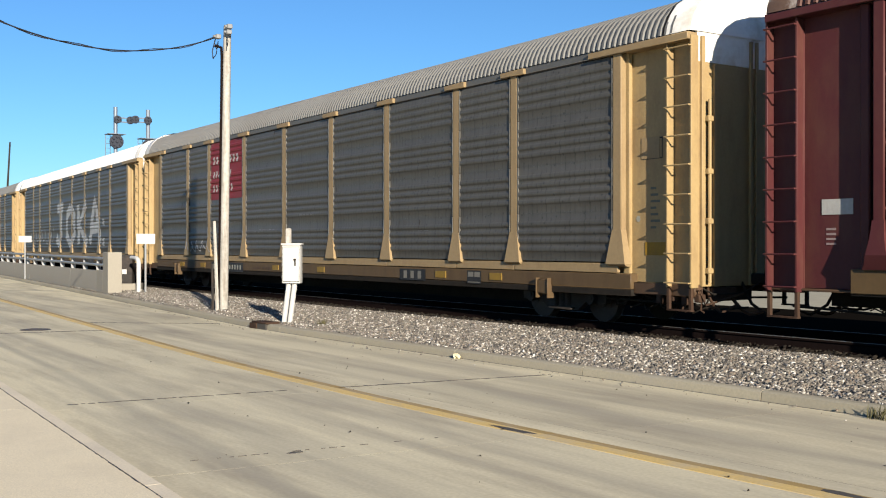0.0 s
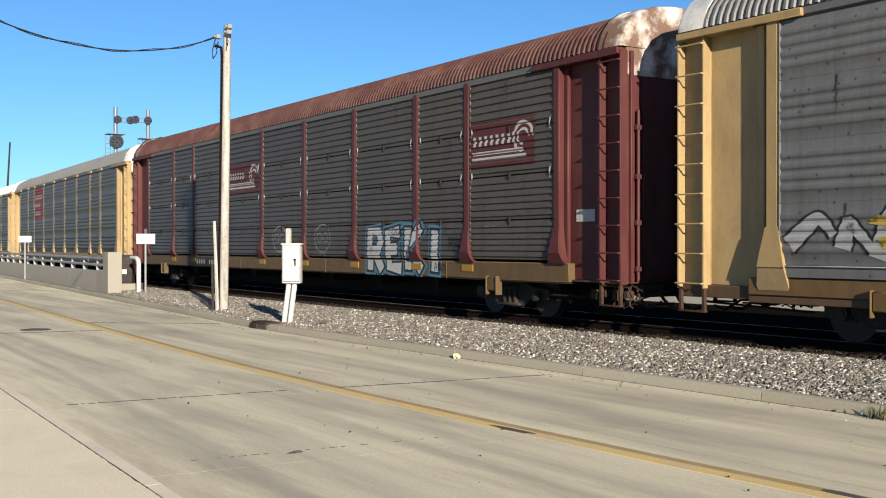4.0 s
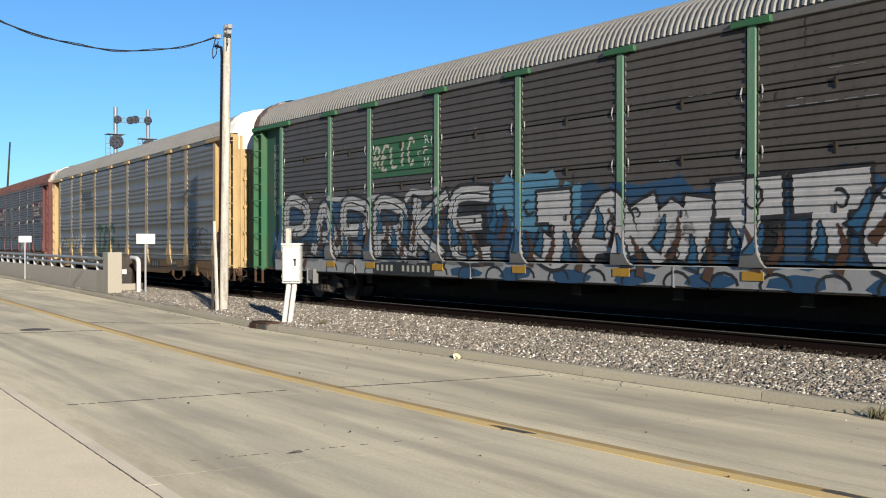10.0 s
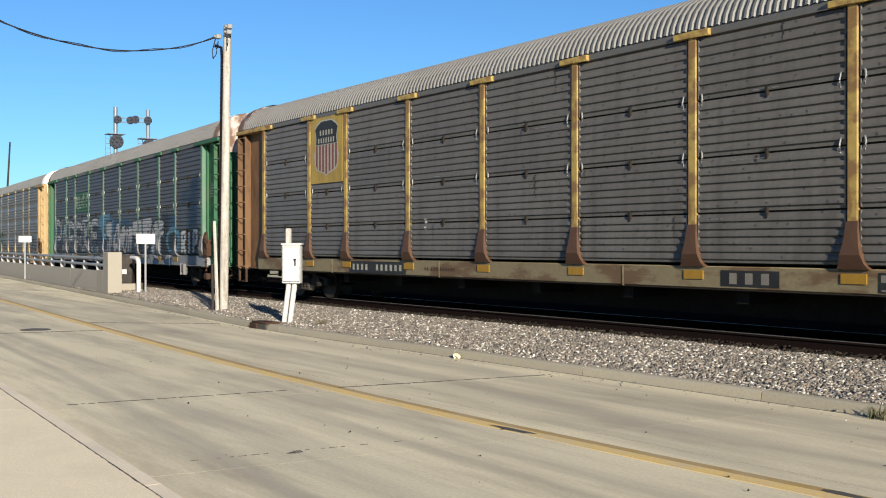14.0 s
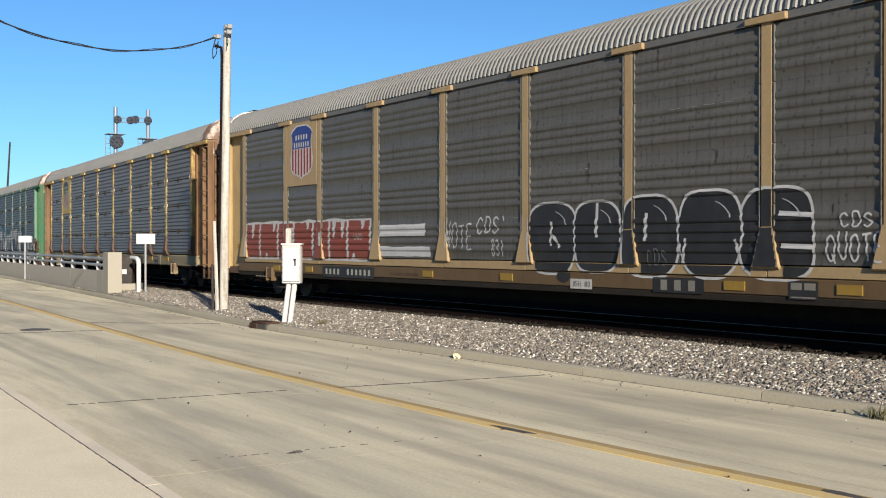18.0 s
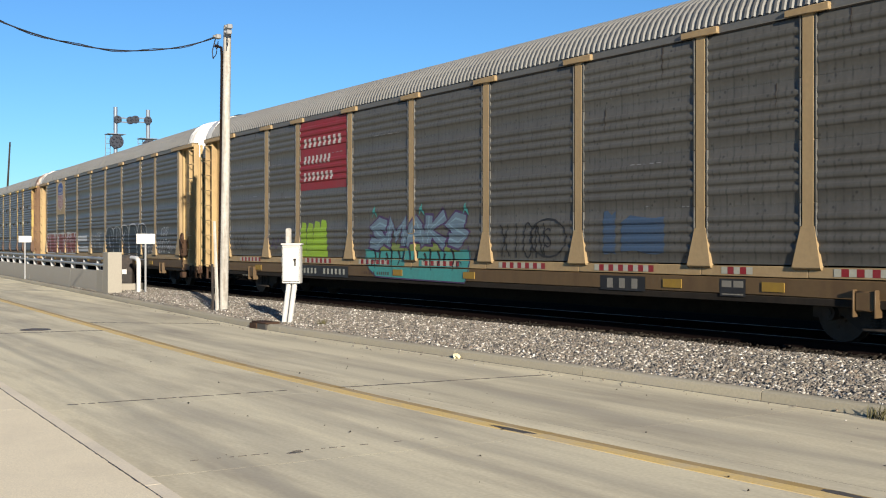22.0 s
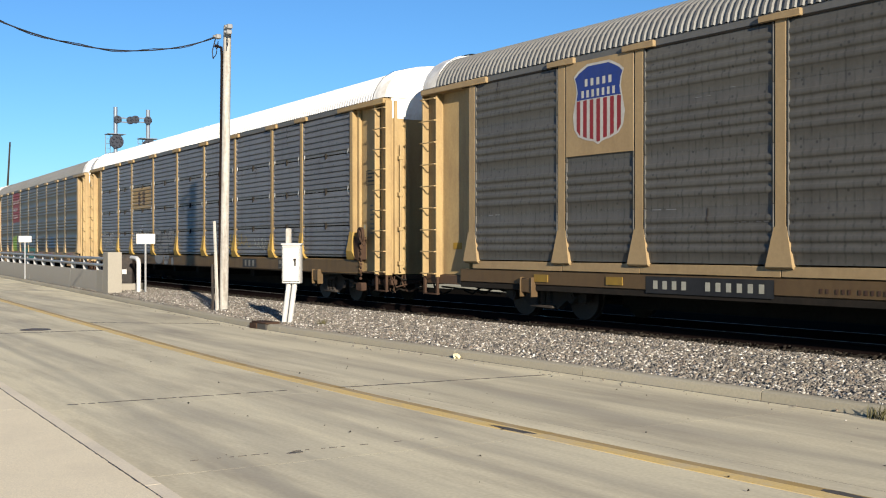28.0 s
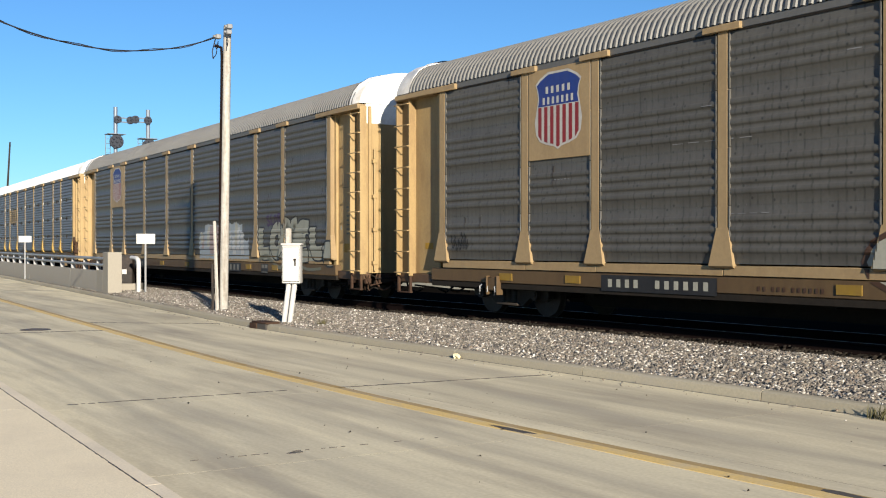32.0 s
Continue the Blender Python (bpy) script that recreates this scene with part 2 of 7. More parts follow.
def line(a, off=0.0, way=TRACK):
    """The place at a metres along a line and off metres to its far side, and the heading."""
    h, at, length, turn = way
    d = max(0.0, at - a)
    s = max(a, at)
    th, r = h + turn * min(d, length) / length, length / turn
    x = -10 + (10 + s) * math.cos(h) - r * (math.sin(th) - math.sin(h))
    y = TRACK_Y - (10 + s) * math.sin(h) + r * (math.cos(h) - math.cos(th))
    if d > length:
        x -= (d - length) * math.cos(th)
        y += (d - length) * math.sin(th)
    return Vector((x + off * math.sin(th), y + off * math.cos(th), 0)), th


def kerb_off(a):
    """The back of the far kerb as an offset from the track at a metres along it."""
    return line(a, KERB + 0.16, ROAD)[0].y - line(a)[0].y


def strip(g, a0, a1, section, step=2.0, skew=0.0, way=TRACK):
    """A cross-section (off, z), closed, pushed along the line from a0 to a1. skew: metres along per metre across."""
    n = max(1, math.ceil((a1 - a0) / step))
    rings = []
    for i in range(n + 1):
        a = a0 + (a1 - a0) * i / n
        ring = []
        for off, z in section:
            p, _ = line(a + skew * (off + 8), off, way)
            ring.append((p.x, p.y, z))
        rings.append(ring)
    k = len(section)
    vs = [v for r in rings for v in r]
    fs = [(i * k + j, i * k + (j + 1) % k, (i + 1) * k + (j + 1) % k, (i + 1) * k + j) for i in range(n) for j in range(k)]
    fs += [tuple(range(k)), tuple(range(n * k, n * k + k))]
    return g.add(vs, fs)


# ---- ground, road, pavement ----
KERB, MID, EDGE = -5.25, -8.0, -11.72            # offsets: far kerb face, centre line, near kerb
g = Geo()
g.add([(-2500, -2500, -0.06), (2500, -2500, -0.06), (2500, 2500, -0.06), (-2500, 2500, -0.06)], [(0, 1, 2, 3)])
ground = tagged(new("ground", g.mesh("ground", M["far_ground"], 0)), "pale dry ground reaching the horizon", kind="structure")
road = tagged(new("road"), "worn pale concrete road with sealed joints", kind="structure")
g = strip(Geo(), -110, 40, [(EDGE - 2.2, -0.055), (KERB + 0.02, -0.055), (KERB + 0.02, -0.0005), (EDGE - 2.2, -0.0005)], way=ROAD)
part("road_bed", g.mesh("road_bed", M["joint"]), road, "dark joint filler")
SLAB, SKEW = 3.55, 0.143
for i in range(-28, 12):
    for o0, o1 in ((EDGE - 2.2, MID - 0.003), (MID + 0.003, KERB)):
        a = -10.72 + i * SLAB
        g = strip(Geo(), a + 0.002, a + SLAB - 0.002, [(o0, -0.05), (o1, -0.05), (o1, 0.0), (o0, 0.0)], 1.8, SKEW, ROAD)
        part("slab", g.mesh("slab", M["concrete_road"], 0), road)


def sealant(x0, y0, x1, y1, w, seed, missing=0.06, z=0.0, under=None):
    """A worn bead of dark joint sealant, broken in places."""
    rng = random.Random(seed)
    n = 70
    d = Vector((x1 - x0, y1 - y0, 0))
    side = Vector((-d.y, d.x, 0)).normalized()
    g = Geo()
    for i in range(n):
        if rng.random() < missing:
            continue
        a = Vector((x0, y0, 0)) + d * (i / n)
        b = Vector((x0, y0, 0)) + d * ((i + 1) / n)
        wa, sh = w * rng.uniform(0.3, 1.2), side * w * rng.uniform(-0.6, 0.6)
        pts = [a - side * wa + sh, b - side * wa + sh, b + side * wa + sh, a + side * wa + sh]
        g.add([(p.x, p.y, z + h) for h in (-0.01, 0.004) for p in pts], [(4, 5, 6, 7), (0, 1, 5, 4), (1, 2, 6, 5), (2, 3, 7, 6), (3, 0, 4, 7)])
    part("joint_sealant", g.mesh("joint_sealant", M["joint"], 0), under or road, "broken black joint sealant")


sealant(-11.17, 2.93, -10.88, 5.3, 0.015, 1, 0.05)
sealant(-10.76, 5.9, -10.30, 8.75, 0.02, 2, 0.02)
sealant(-7.75, 2.7, -7.45, 5.1, 0.004, 3, 0.75)
sealant(-21.25, 3.0, -20.72, 6.1, 0.04, 4, 0.02)
sealant(-22.95, 6.5, -21.1, 8.7, 0.04, 5, 0.02)
sealant(-3.9, 4.2, -3.4, 8.9, 0.008, 6)
for o, w, mat, lab in ((-8.785, 0.155, M["yellow_line"], "worn yellow centre line"), (-8.628, 0.10, M["faded_line"], "faded brown-yellow centre line")):
    g = strip(Geo(), -110, 40, [(o, 0.0), (o + w, 0.0), (o + w, 0.004), (o, 0.004)], way=LANE)
    part("centre_line", g.mesh("centre_line", mat), road, lab)

pavement = tagged(new("pavement"), "smooth pale concrete pavement beside the road", kind="structure")
def near_edge(x, d=0.0):
    return 2.20 + 0.043 * (-x - 6.2 if x > -13 else 6.8) + d

xs = [-110, -13, -10.4, -6.6, -3.6, 0, 8, 40]
for i in range(len(xs) - 1):
    xa, xb = xs[i] + 0.003, xs[i + 1] - 0.003
    g = Geo()
    ya, yb = near_edge(xa), near_edge(xb)
    g.add([(xa, ya, -0.05), (xb, yb, -0.05), (xb, yb + 0.12, -0.05), (xa, ya + 0.12, -0.05),
           (xa, ya, 0.117), (xb, yb, 0.117), (xb, yb + 0.10, 0.117), (xa, ya + 0.10, 0.117),
           (xb, yb + 0.12, 0.10), (xa, ya + 0.12, 0.10)],
          [(4, 5, 6, 7), (7, 6, 8, 9), (9, 8, 2, 3), (0, 1, 2, 3), (0, 1, 5, 4), (0, 3, 9, 7, 4), (1, 2, 8, 6, 5)])
    part("near_kerb", g.mesh("near_kerb", M["near_kerb"]), pavement)
    if i in (0, 1, 2):
        xe = 40 if i == 2 else xb
        g = Geo()
        yc, yd = near_edge(xa) - 0.009, near_edge(xe) - 0.009
        g.add([(xa, -8, -0.05), (xe, -8, -0.05), (xe, yd, -0.05), (xa, yc, -0.05), (xa, -8, 0.115), (xe, -8, 0.115), (xe, yd, 0.115), (xa, yc, 0.115)],
              [(0, 1, 2, 3), (4, 5, 6, 7), (0, 1, 5, 4), (1, 2, 6, 5), (2, 3, 7, 6), (3, 0, 4, 7)])
        part("pavement_slab", g.mesh("pavement_slab", M["concrete_walk"]), pavement)
g = Geo().add([(-110, -8, 0.1145), (40, -8, 0.1145), (40, near_edge(40) + 0.05, 0.1145), (-13, near_edge(-13) + 0.05, 0.1145), (-110, near_edge(-110) + 0.05, 0.1145)], [(0, 1, 2, 3, 4)])
part("crack_filler", g.mesh("crack_filler", M["joint"]), pavement, "dark joint filler")

for xa, xb, k in ((-13.0, -10.4, 11), (-10.4, -6.6, 12), (-6.6, -3.6, 13)):
    sealant(xa, near_edge(xa) - 0.01, xb, near_edge(xb) - 0.01, 0.005, k, 0.3, 0.114, pavement)

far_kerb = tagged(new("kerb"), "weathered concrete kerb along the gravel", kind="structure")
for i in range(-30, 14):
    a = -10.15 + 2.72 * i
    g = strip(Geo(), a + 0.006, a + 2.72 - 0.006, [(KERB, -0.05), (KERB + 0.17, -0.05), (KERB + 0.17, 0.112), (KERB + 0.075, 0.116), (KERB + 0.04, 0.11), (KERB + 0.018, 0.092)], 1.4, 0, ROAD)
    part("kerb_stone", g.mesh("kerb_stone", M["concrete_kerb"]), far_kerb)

g = strip(Geo(), -96, 30, [(KERB + 0.012, -0.05), (KERB + 0.16, -0.05), (KERB + 0.16, 0.105), (KERB + 0.06, 0.105), (KERB + 0.03, 0.085)], 2.0, 0, ROAD)
part("joint_filler", g.mesh("joint_filler", M["joint"]), far_kerb, "dark joint filler")
g = strip(Geo(), -96, 30, [(KERB - 0.012, -0.01), (KERB, -0.01), (KERB, 0.004), (KERB - 0.012, 0.004)], 2.0, 0, ROAD)
part("gutter_joint", g.mesh("gutter_joint", M["asphalt"]), far_kerb, "dark joint along the kerb's foot")

# ballast: a bed and many loose stones
def bed_z(off):
    return float(np.interp(off, [-5.1, -4.2, -2.8, -1.9, -1.3, 1.4, 2.2, 3.6, 9.5], [0.100, 0.135, 0.155, 0.145, 0.10, 0.10, 0.12, 0.02, -0.03]))

def bed(g, a0, a1, offs, step=2.0):
    """A bed from the back of the kerb (off None) or from fixed offsets."""
    rings, n = [], math.ceil((a1 - a0) / step)
    for i in range(n + 1):
        a = a0 + (a1 - a0) * i / n
        k = kerb_off(a)
        rings.append([(*line(a, k if o is None else max(o, k))[0][:2], bed_z(-5.1 if o is None else o) - 0.02) for o in offs])
    m = len(offs)
    g.add([v for r in rings for v in r], [(i * m + j, i * m + j + 1, (i + 1) * m + j + 1, (i + 1) * m + j) for i in range(n) for j in range(m - 1)])
    return g


tagged(new("gravel_bed", bed(Geo(), -160, 270, [None, -4.6, -4.2, -3.5, -2.8, -2.3, -1.8, -1.7]).mesh("gravel_bed", M["dirt"])), "dusty bed under the gravel", kind="structure")
# the near-black bed reaches past the track, over ground the train shades
tagged(new("ballast_bed", bed(Geo(), -160, 270, [-1.7, -1.3, 0, 1.4, 2.2, 3.6, 9.5]).mesh("ballast_bed", M["shaded_dirt"])), "dark oily bed under the track, coloured for the train shade too", kind="structure")


def stones(name, label, mat, count, a0, a1, o0, o1, smin, smax, seed, power=1.0, way=TRACK):
    grid = np.arange(-60.0, 5.0, 2.0)
    rng = np.random.default_rng(seed)
    base = np.array([(1, 0, 0), (-1, 0, 0), (0, 1, 0), (0, -1, 0), (0, 0, 1), (0, 0, -1)], float)
    tri = np.array([(0, 2, 4), (2, 1, 4), (1, 3, 4), (3, 0, 4), (2, 0, 5), (1, 2, 5), (3, 1, 5), (0, 3, 5)])
    a = a1 - (a1 - a0) * rng.random(count) ** power
    o = o0 + (o1 - o0) * rng.random(count)
    if way is TRACK:
        o = np.maximum(o, np.interp(a, grid, [kerb_off(q) for q in grid]) + 0.02 + 0.1 * rng.random(count))
    centre = np.array([(*line(x, y, way)[0][:2], bed_z(y)) for x, y in zip(a, o)])
    size = smin + (smax - smin) * rng.random((count, 1, 1)) ** 2
    pts = base[None] * size * (0.6 + 0.8 * rng.random((count, 6, 1))) + rng.normal(0, 0.18, (count, 6, 3)) * size
    q = rng.normal(size=(count, 4))
    q /= np.linalg.norm(q, axis=1, keepdims=True)
    w, x, y, z = q.T
    rot = np.stack([1 - 2 * (y * y + z * z), 2 * (x * y - z * w), 2 * (x * z + y * w), 2 * (x * y + z * w), 1 - 2 * (x * x + z * z),
                    2 * (y * z - x * w), 2 * (x * z - y * w), 2 * (y * z + x * w), 1 - 2 * (x * x + y * y)], 1).reshape(-1, 3, 3)
    pts = np.einsum("nij,nkj->nki", rot, pts)
    pts[:, :, 2] *= 0.8
    verts = (pts + centre[:, None]).reshape(-1, 3)
    faces = (tri[None] + 6 * np.arange(count)[:, None, None]).reshape(-1, 3)
    me = bpy.data.meshes.new(name)
    me.vertices.add(len(verts))
    me.vertices.foreach_set("co", verts.ravel())
    me.loops.add(faces.size)
    me.loops.foreach_set("vertex_index", faces.ravel().astype(np.int32))
    me.polygons.add(len(faces))
    me.polygons.foreach_set("loop_start", np.arange(0, faces.size, 3, dtype=np.int32))
    me.update(calc_edges=True)
    me.materials.append(mat)
    return tagged(new(name, me), label, kind="stuff")


stones("gravel", "loose crushed grey and brown stone beside the kerb", M["stone"], 120000, -40, -3, -5.25, -1.62, 0.012, 0.036, 1, 1.45)
stones("track_ballast", "dark oily stone ballast between the ties, blackened further for shade", M["dark_stone"], 14000, -45, 0, -1.78, 1.9, 0.02, 0.05, 2, 1.2)

track = thing("railway_track", "dark railway track with worn steel rails on wooden ties", "track")
tie_mesh = Geo().box(-0.115, 0.115, -1.3, 1.3, -0.12, 0.0, 0.012).mesh("tie", M["tie_wood"])
plate_mesh = Geo().box(-0.09, 0.09, -0.17, 0.17, 0.0, 0.018, 0.004).mesh("tie_plate", M["rail_steel"])
for i in range(150):
    p, th = line(6 - 0.55 * i)
    t = part("tie", tie_mesh, track, m=Matrix.Translation((p.x, p.y, 0.105)) @ pose(0, 0, 0, 0, 0, -math.degrees(th)))
for o in (-0.7525, 0.7525):
    r0 = RAIL - 0.17
    web = [(o - 0.07, r0), (o + 0.07, r0), (o + 0.07, r0 + 0.012), (o + 0.012, r0 + 0.03), (o + 0.012, r0 + 0.125), (o + 0.036, r0 + 0.135),
           (o + 0.036, r0 + 0.164), (o - 0.036, r0 + 0.164), (o - 0.036, r0 + 0.135), (o - 0.012, r0 + 0.125), (o - 0.012, r0 + 0.03), (o - 0.07, r0 + 0.012)]
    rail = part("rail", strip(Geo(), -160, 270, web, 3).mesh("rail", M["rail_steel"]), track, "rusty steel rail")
    head = [(o - 0.034, r0 + 0.1645), (o + 0.034, r0 + 0.1645), (o + 0.03, r0 + 0.17), (o - 0.03, r0 + 0.17)]
    part("running_surface", strip(Geo(), -160, 270, head, 3).mesh("running_surface", M["rail_head"]), rail, "polished bright rail head")

# ---- the train: covered car carriers ----
# Car space: x along the car (body -13.7 to 13.7), y to its far side, z over the rail.
HALF, EAVE, SIDE = 13.7, 4.82, 1.5
POSTS = (-11.84, -9.05, -7.08, -4.22, -1.41, 1.40, 4.20, 7.08, 9.08, 12.0)
FLIP = pose(0, 0, 0, 0, 0, 180)
ARCH = [(-1.5, 4.84), (-1.47, 4.98), (-1.38, 5.17), (-1.22, 5.36), (-0.97, 5.51), (-0.6, 5.61), (-0.2, 5.66)]
ARCH = ARCH + [(-y, z) for y, z in reversed(ARCH)]
PANEL_Y = -SIDE + 0.020
LO, HI = 1.12, EAVE - 0.10
ROWS_A = [LO + (HI - LO) * i / 4 for i in range(5)]           # overlapping sheets of four ribs each
ROWS_B = [1.12, 1.91, 2.79, 3.70, HI]                         # separate sheets with open seams
BUMP_A = [(-0.062, 0), (-0.044, 0.015), (-0.024, 0.025), (0.024, 0.025), (0.044, 0.015), (0.062, 0)]
BUMP_B = [(-0.048, 0), (-0.030, 0.026), (0.030, 0.026), (0.050, 0)]


def sheet_profile(z0, z1, style):
    """(height, how far the sheet stands out) up one sheet."""
    out = [(z0, 0.0)]
    n = 4 if style == "A" else 6
    for i in range(n):
        zc = z0 + (z1 - z0) * ((0.24 + 0.178 * i) if style == "A" else (i + 0.75) / (n + 0.5))
        out += [(zc + dz, d) for dz, d in (BUMP_A if style == "A" else BUMP_B)]
    return out + [(z1, 0.0)]


def side_profile(style):
    rows = ROWS_A if style == "A" else ROWS_B
    return [q for a, b in zip(rows, rows[1:]) for q in sheet_profile(a, b, style)]


PROFILE = {k: np.array(side_profile(k)) for k in "AB"}


_cache = {}


def cached(key, make):
    if key not in _cache:
        _cache[key] = make()
    return _cache[key]


def panel_mesh(w, z0, z1, mat, style):
    def make():
        g = Geo()
        prof = sheet_profile(z0, z1, style)
        lap = 0.004 if style == "A" else 0.0
        out = [(-d - lap * (z1 - z) / (z1 - z0), z) for z, d in prof]
        g.prism(out + [(0.03, z1), (0.03, z0)], 0, -w / 2, w / 2)
        crest = -0.0325 if style == "A" else -0.0265
        for e in (-1, 1):
            g.box(min(e * w / 2, e * (w / 2 - 0.028)), max(e * w / 2, e * (w / 2 - 0.028)), crest, 0.02, z0 + 0.004, z1 - 0.004, 0.004)
        return g.mesh("panel", mat, 55)
    return cached(("panel", round(w, 3), round(z0, 3), round(z1, 3), mat.name), make)


POST = {"A": (0.105, -SIDE - 0.010, 1.68, 1.085, 0.232, -SIDE - 0.048), "B": (0.085, -SIDE - 0.022, 1.74, 1.27, 0.15, -SIDE - 0.080)}   # half width, front; foot's top, bottom, half width, front


def post_mesh(mat, style, top=EAVE - 0.04):
    def make():
        w, y = POST[style][:2]
        return Geo().box(-w, w, y, -SIDE + 0.12, 1.66, top, 0.016).mesh("post", mat)
    return cached(("post", mat.name, style, top), make)


def foot_mesh(mat, style):
    """The flared foot of a post, standing out towards its base, with a folded lower lip."""
    def make():
        w0, y0, z0, z1, w1, y1 = POST[style]
        g = Geo()
        rows = []
        for k in (0.0, 0.25, 0.5, 0.75, 1.0):
            w = w0 + 0.008 + (w1 - w0) * (k if style == "A" else k ** 2.0)
            rows.append((w, y0 - 0.006 + (y1 - y0) * k, z0 + (z1 - z0) * k))
        if style == "A":
            rows += [(w1, y1 + 0.012, z1 - 0.02), (w1 * 0.97, -SIDE + 0.028, z1 - 0.045)]
        else:
            rows += [(w1 + 0.05, y1 + 0.035, z1 - 0.13), (w1 + 0.10, y1 + 0.065, 1.07)]
        vs = [p for w, y, z in rows for p in ((-w, -SIDE + 0.11, z), (-w, y, z), (w, y, z), (w, -SIDE + 0.11, z))]
        n = len(rows)
        fs = [(4 * i + j, 4 * i + j + 1, 4 * i + j + 5, 4 * i + j + 4) for i in range(n - 1) for j in range(3)]
        fs += [(0, 1, 2, 3), (4 * n - 4, 4 * n - 3, 4 * n - 2, 4 * n - 1)]
        return g.add(vs, fs).mesh("post_foot", mat, 15)
    return cached(("foot", mat.name, style), make)


def clip_mesh(mat):
    """A bent lock bar at a seam, beside a post."""
    def make():
        g = Geo()
        g.tube([(0.14, 0.0, 0.13), (0.19, -0.02, 0.10), (0.205, -0.03, 0.0), (0.19, -0.02, -0.10), (0.14, 0.0, -0.13)], 0.014, 6)
        return g.mesh("seam_clip", mat)
    return cached(("clip", mat.name), make)


def roof_mesh(mat):
    def make():
        g = Geo()
        pitch, x = 0.136, -HALF + 0.5
        xs = []
        while x < HALF - 0.5 - 0.01:
            xs += [(x, 0), (x + 0.05, 0), (x + 0.07, 1), (x + 0.116, 1)]
            x += pitch
        xs.append((HALF - 0.5, 0))
        n = len(ARCH)
        vs = []
        for x, up in xs:
            for y, z in ARCH:
                r = Vector((y, z - 4.2)).normalized() * 0.024 * up
                vs.append((x, y + r.x, 4.84 + (z - 4.84) * 0.955 + r.y))
        fs = [(i * n + j, i * n + j + 1, (i + 1) * n + j + 1, (i + 1) * n + j) for i in range(len(xs) - 1) for j in range(n - 1)]
        g.add(vs, fs)
        me = g.mesh("roof", mat, 25)
        return me
    return cached(("roof", mat.name), make)


def hood_mesh(mat):
    """The end hood: a little taller than the roof, with a raised lip where it meets it."""
    def make():
        g = Geo()
        n = len(ARCH)
        rows = ((HALF - 0.56, 0.97), (HALF - 0.56, 1.045), (HALF - 0.49, 1.045), (HALF - 0.47, 1.02), (HALF - 0.07, 1.015), (HALF - 0.02, 1.0), (HALF, 0.96))
        vs = [(x, y * min(s, 1.012), 4.84 + (z - 4.84) * s) for x, s in rows for y, z in ARCH]
        fs = [(i * n + j, i * n + j + 1, (i + 1) * n + j + 1, (i + 1) * n + j) for i in range(len(rows) - 1) for j in range(n - 1)]
        fs.append(tuple(range((len(rows) - 1) * n, len(rows) * n)))
        g.add(vs, fs)
        return g.mesh("roof_hood", mat, 25)
    return cached(("hood", mat.name), make)


def hood_gap_mesh():
    """A torn black band in place of the shaded gap between roof and hood."""
    def make():
        g, n = Geo(), len(ARCH)
        rng = random.Random(4)
        vs = []
        for x in (HALF - 0.60, HALF - 0.565):
            for y, z in ARCH:
                k = 1.03 + rng.uniform(-0.02, 0.03)
                vs.append((x + rng.uniform(-0.03, 0.0), y * 1.01, 4.84 + (z - 4.84) * k))
        g.add(vs, [(j, j + 1, n + j + 1, n + j) for j in range(n - 1)])
        return g.mesh("hood_gasket", M["underframe"])
    return cached("hood_gasket", make)


def lock_rod_mesh(mat):
    """An upright lock bar with its guides on an end door."""
    def make():
        g = Geo().tube([(HALF + 0.05, -1.13, 0.80), (HALF + 0.05, -1.13, 3.75)], 0.03, 8)
        for z in (0.95, 1.75, 2.55, 3.4):
            g.box(HALF - 0.03, HALF + 0.085, -1.19, -1.07, z, z + 0.09, 0.01)
        return g.mesh("lock_rod", mat)
    return cached(("lock_rod", mat.name), make)


def hose_mesh():
    """Air hoses, a cut lever and hooks that hang between the cars."""
    def make():
        g = Geo()
        g.tube(bend3([(HALF - 0.1, -0.55, 0.78), (HALF + 0.1, -0.6, 0.5), (HALF + 0.3, -0.5, 0.30), (HALF + 0.48, -0.35, 0.34)]), 0.03, 7)
        g.tube(bend3([(HALF - 0.15, -0.95, 0.76), (HALF - 0.02, -1.05, 0.55), (HALF + 0.12, -0.95, 0.34), (HALF + 0.3, -0.8, 0.44)]), 0.024, 7)
        g.tube([(HALF - 0.6, -1.36, 0.70), (HALF + 0.05, -1.36, 0.68), (HALF + 0.12, -1.3, 0.45), (HALF + 0.12, -0.4, 0.62)], 0.017, 6)
        for x, y in ((HALF - 0.35, -1.30), (HALF - 0.22, -1.24), (HALF + 0.02, -1.28)):
            g.tube([(x, y, 0.70), (x + 0.02, y - 0.02, 0.50), (x - 0.02, y, 0.36), (x + 0.05, y, 0.33)], 0.016, 6)
        for k in range(4):
            g.box(HALF - 0.9 + 0.28 * k, HALF - 0.78 + 0.28 * k, -1.38, -1.22, 0.44 + 0.05 * (k % 2), 0.62, 0.015)
        g.box(HALF - 0.06, HALF + 0.03, -1.0, -0.45, 0.50, 0.72, 0.015)
        return g.mesh("air_hose", RUST)
    return cached("hose", make)


def bend3(pts, n=5):
    """A smooth line through points in space."""
    out, last = [], len(pts) - 1
    for i in range(last):
        p0, p1, p2, p3 = (Vector(pts[max(0, i - 1)]), Vector(pts[i]), Vector(pts[i + 1]), Vector(pts[min(last, i + 2)]))
        for k in range(n):
            t = k / n
            out.append(0.5 * (2 * p1 + (p2 - p0) * t + (2 * p0 - 5 * p1 + 4 * p2 - p3) * t * t + (3 * p1 - p0 - 3 * p2 + p3) * t ** 3))
    return out + [Vector(pts[-1])]


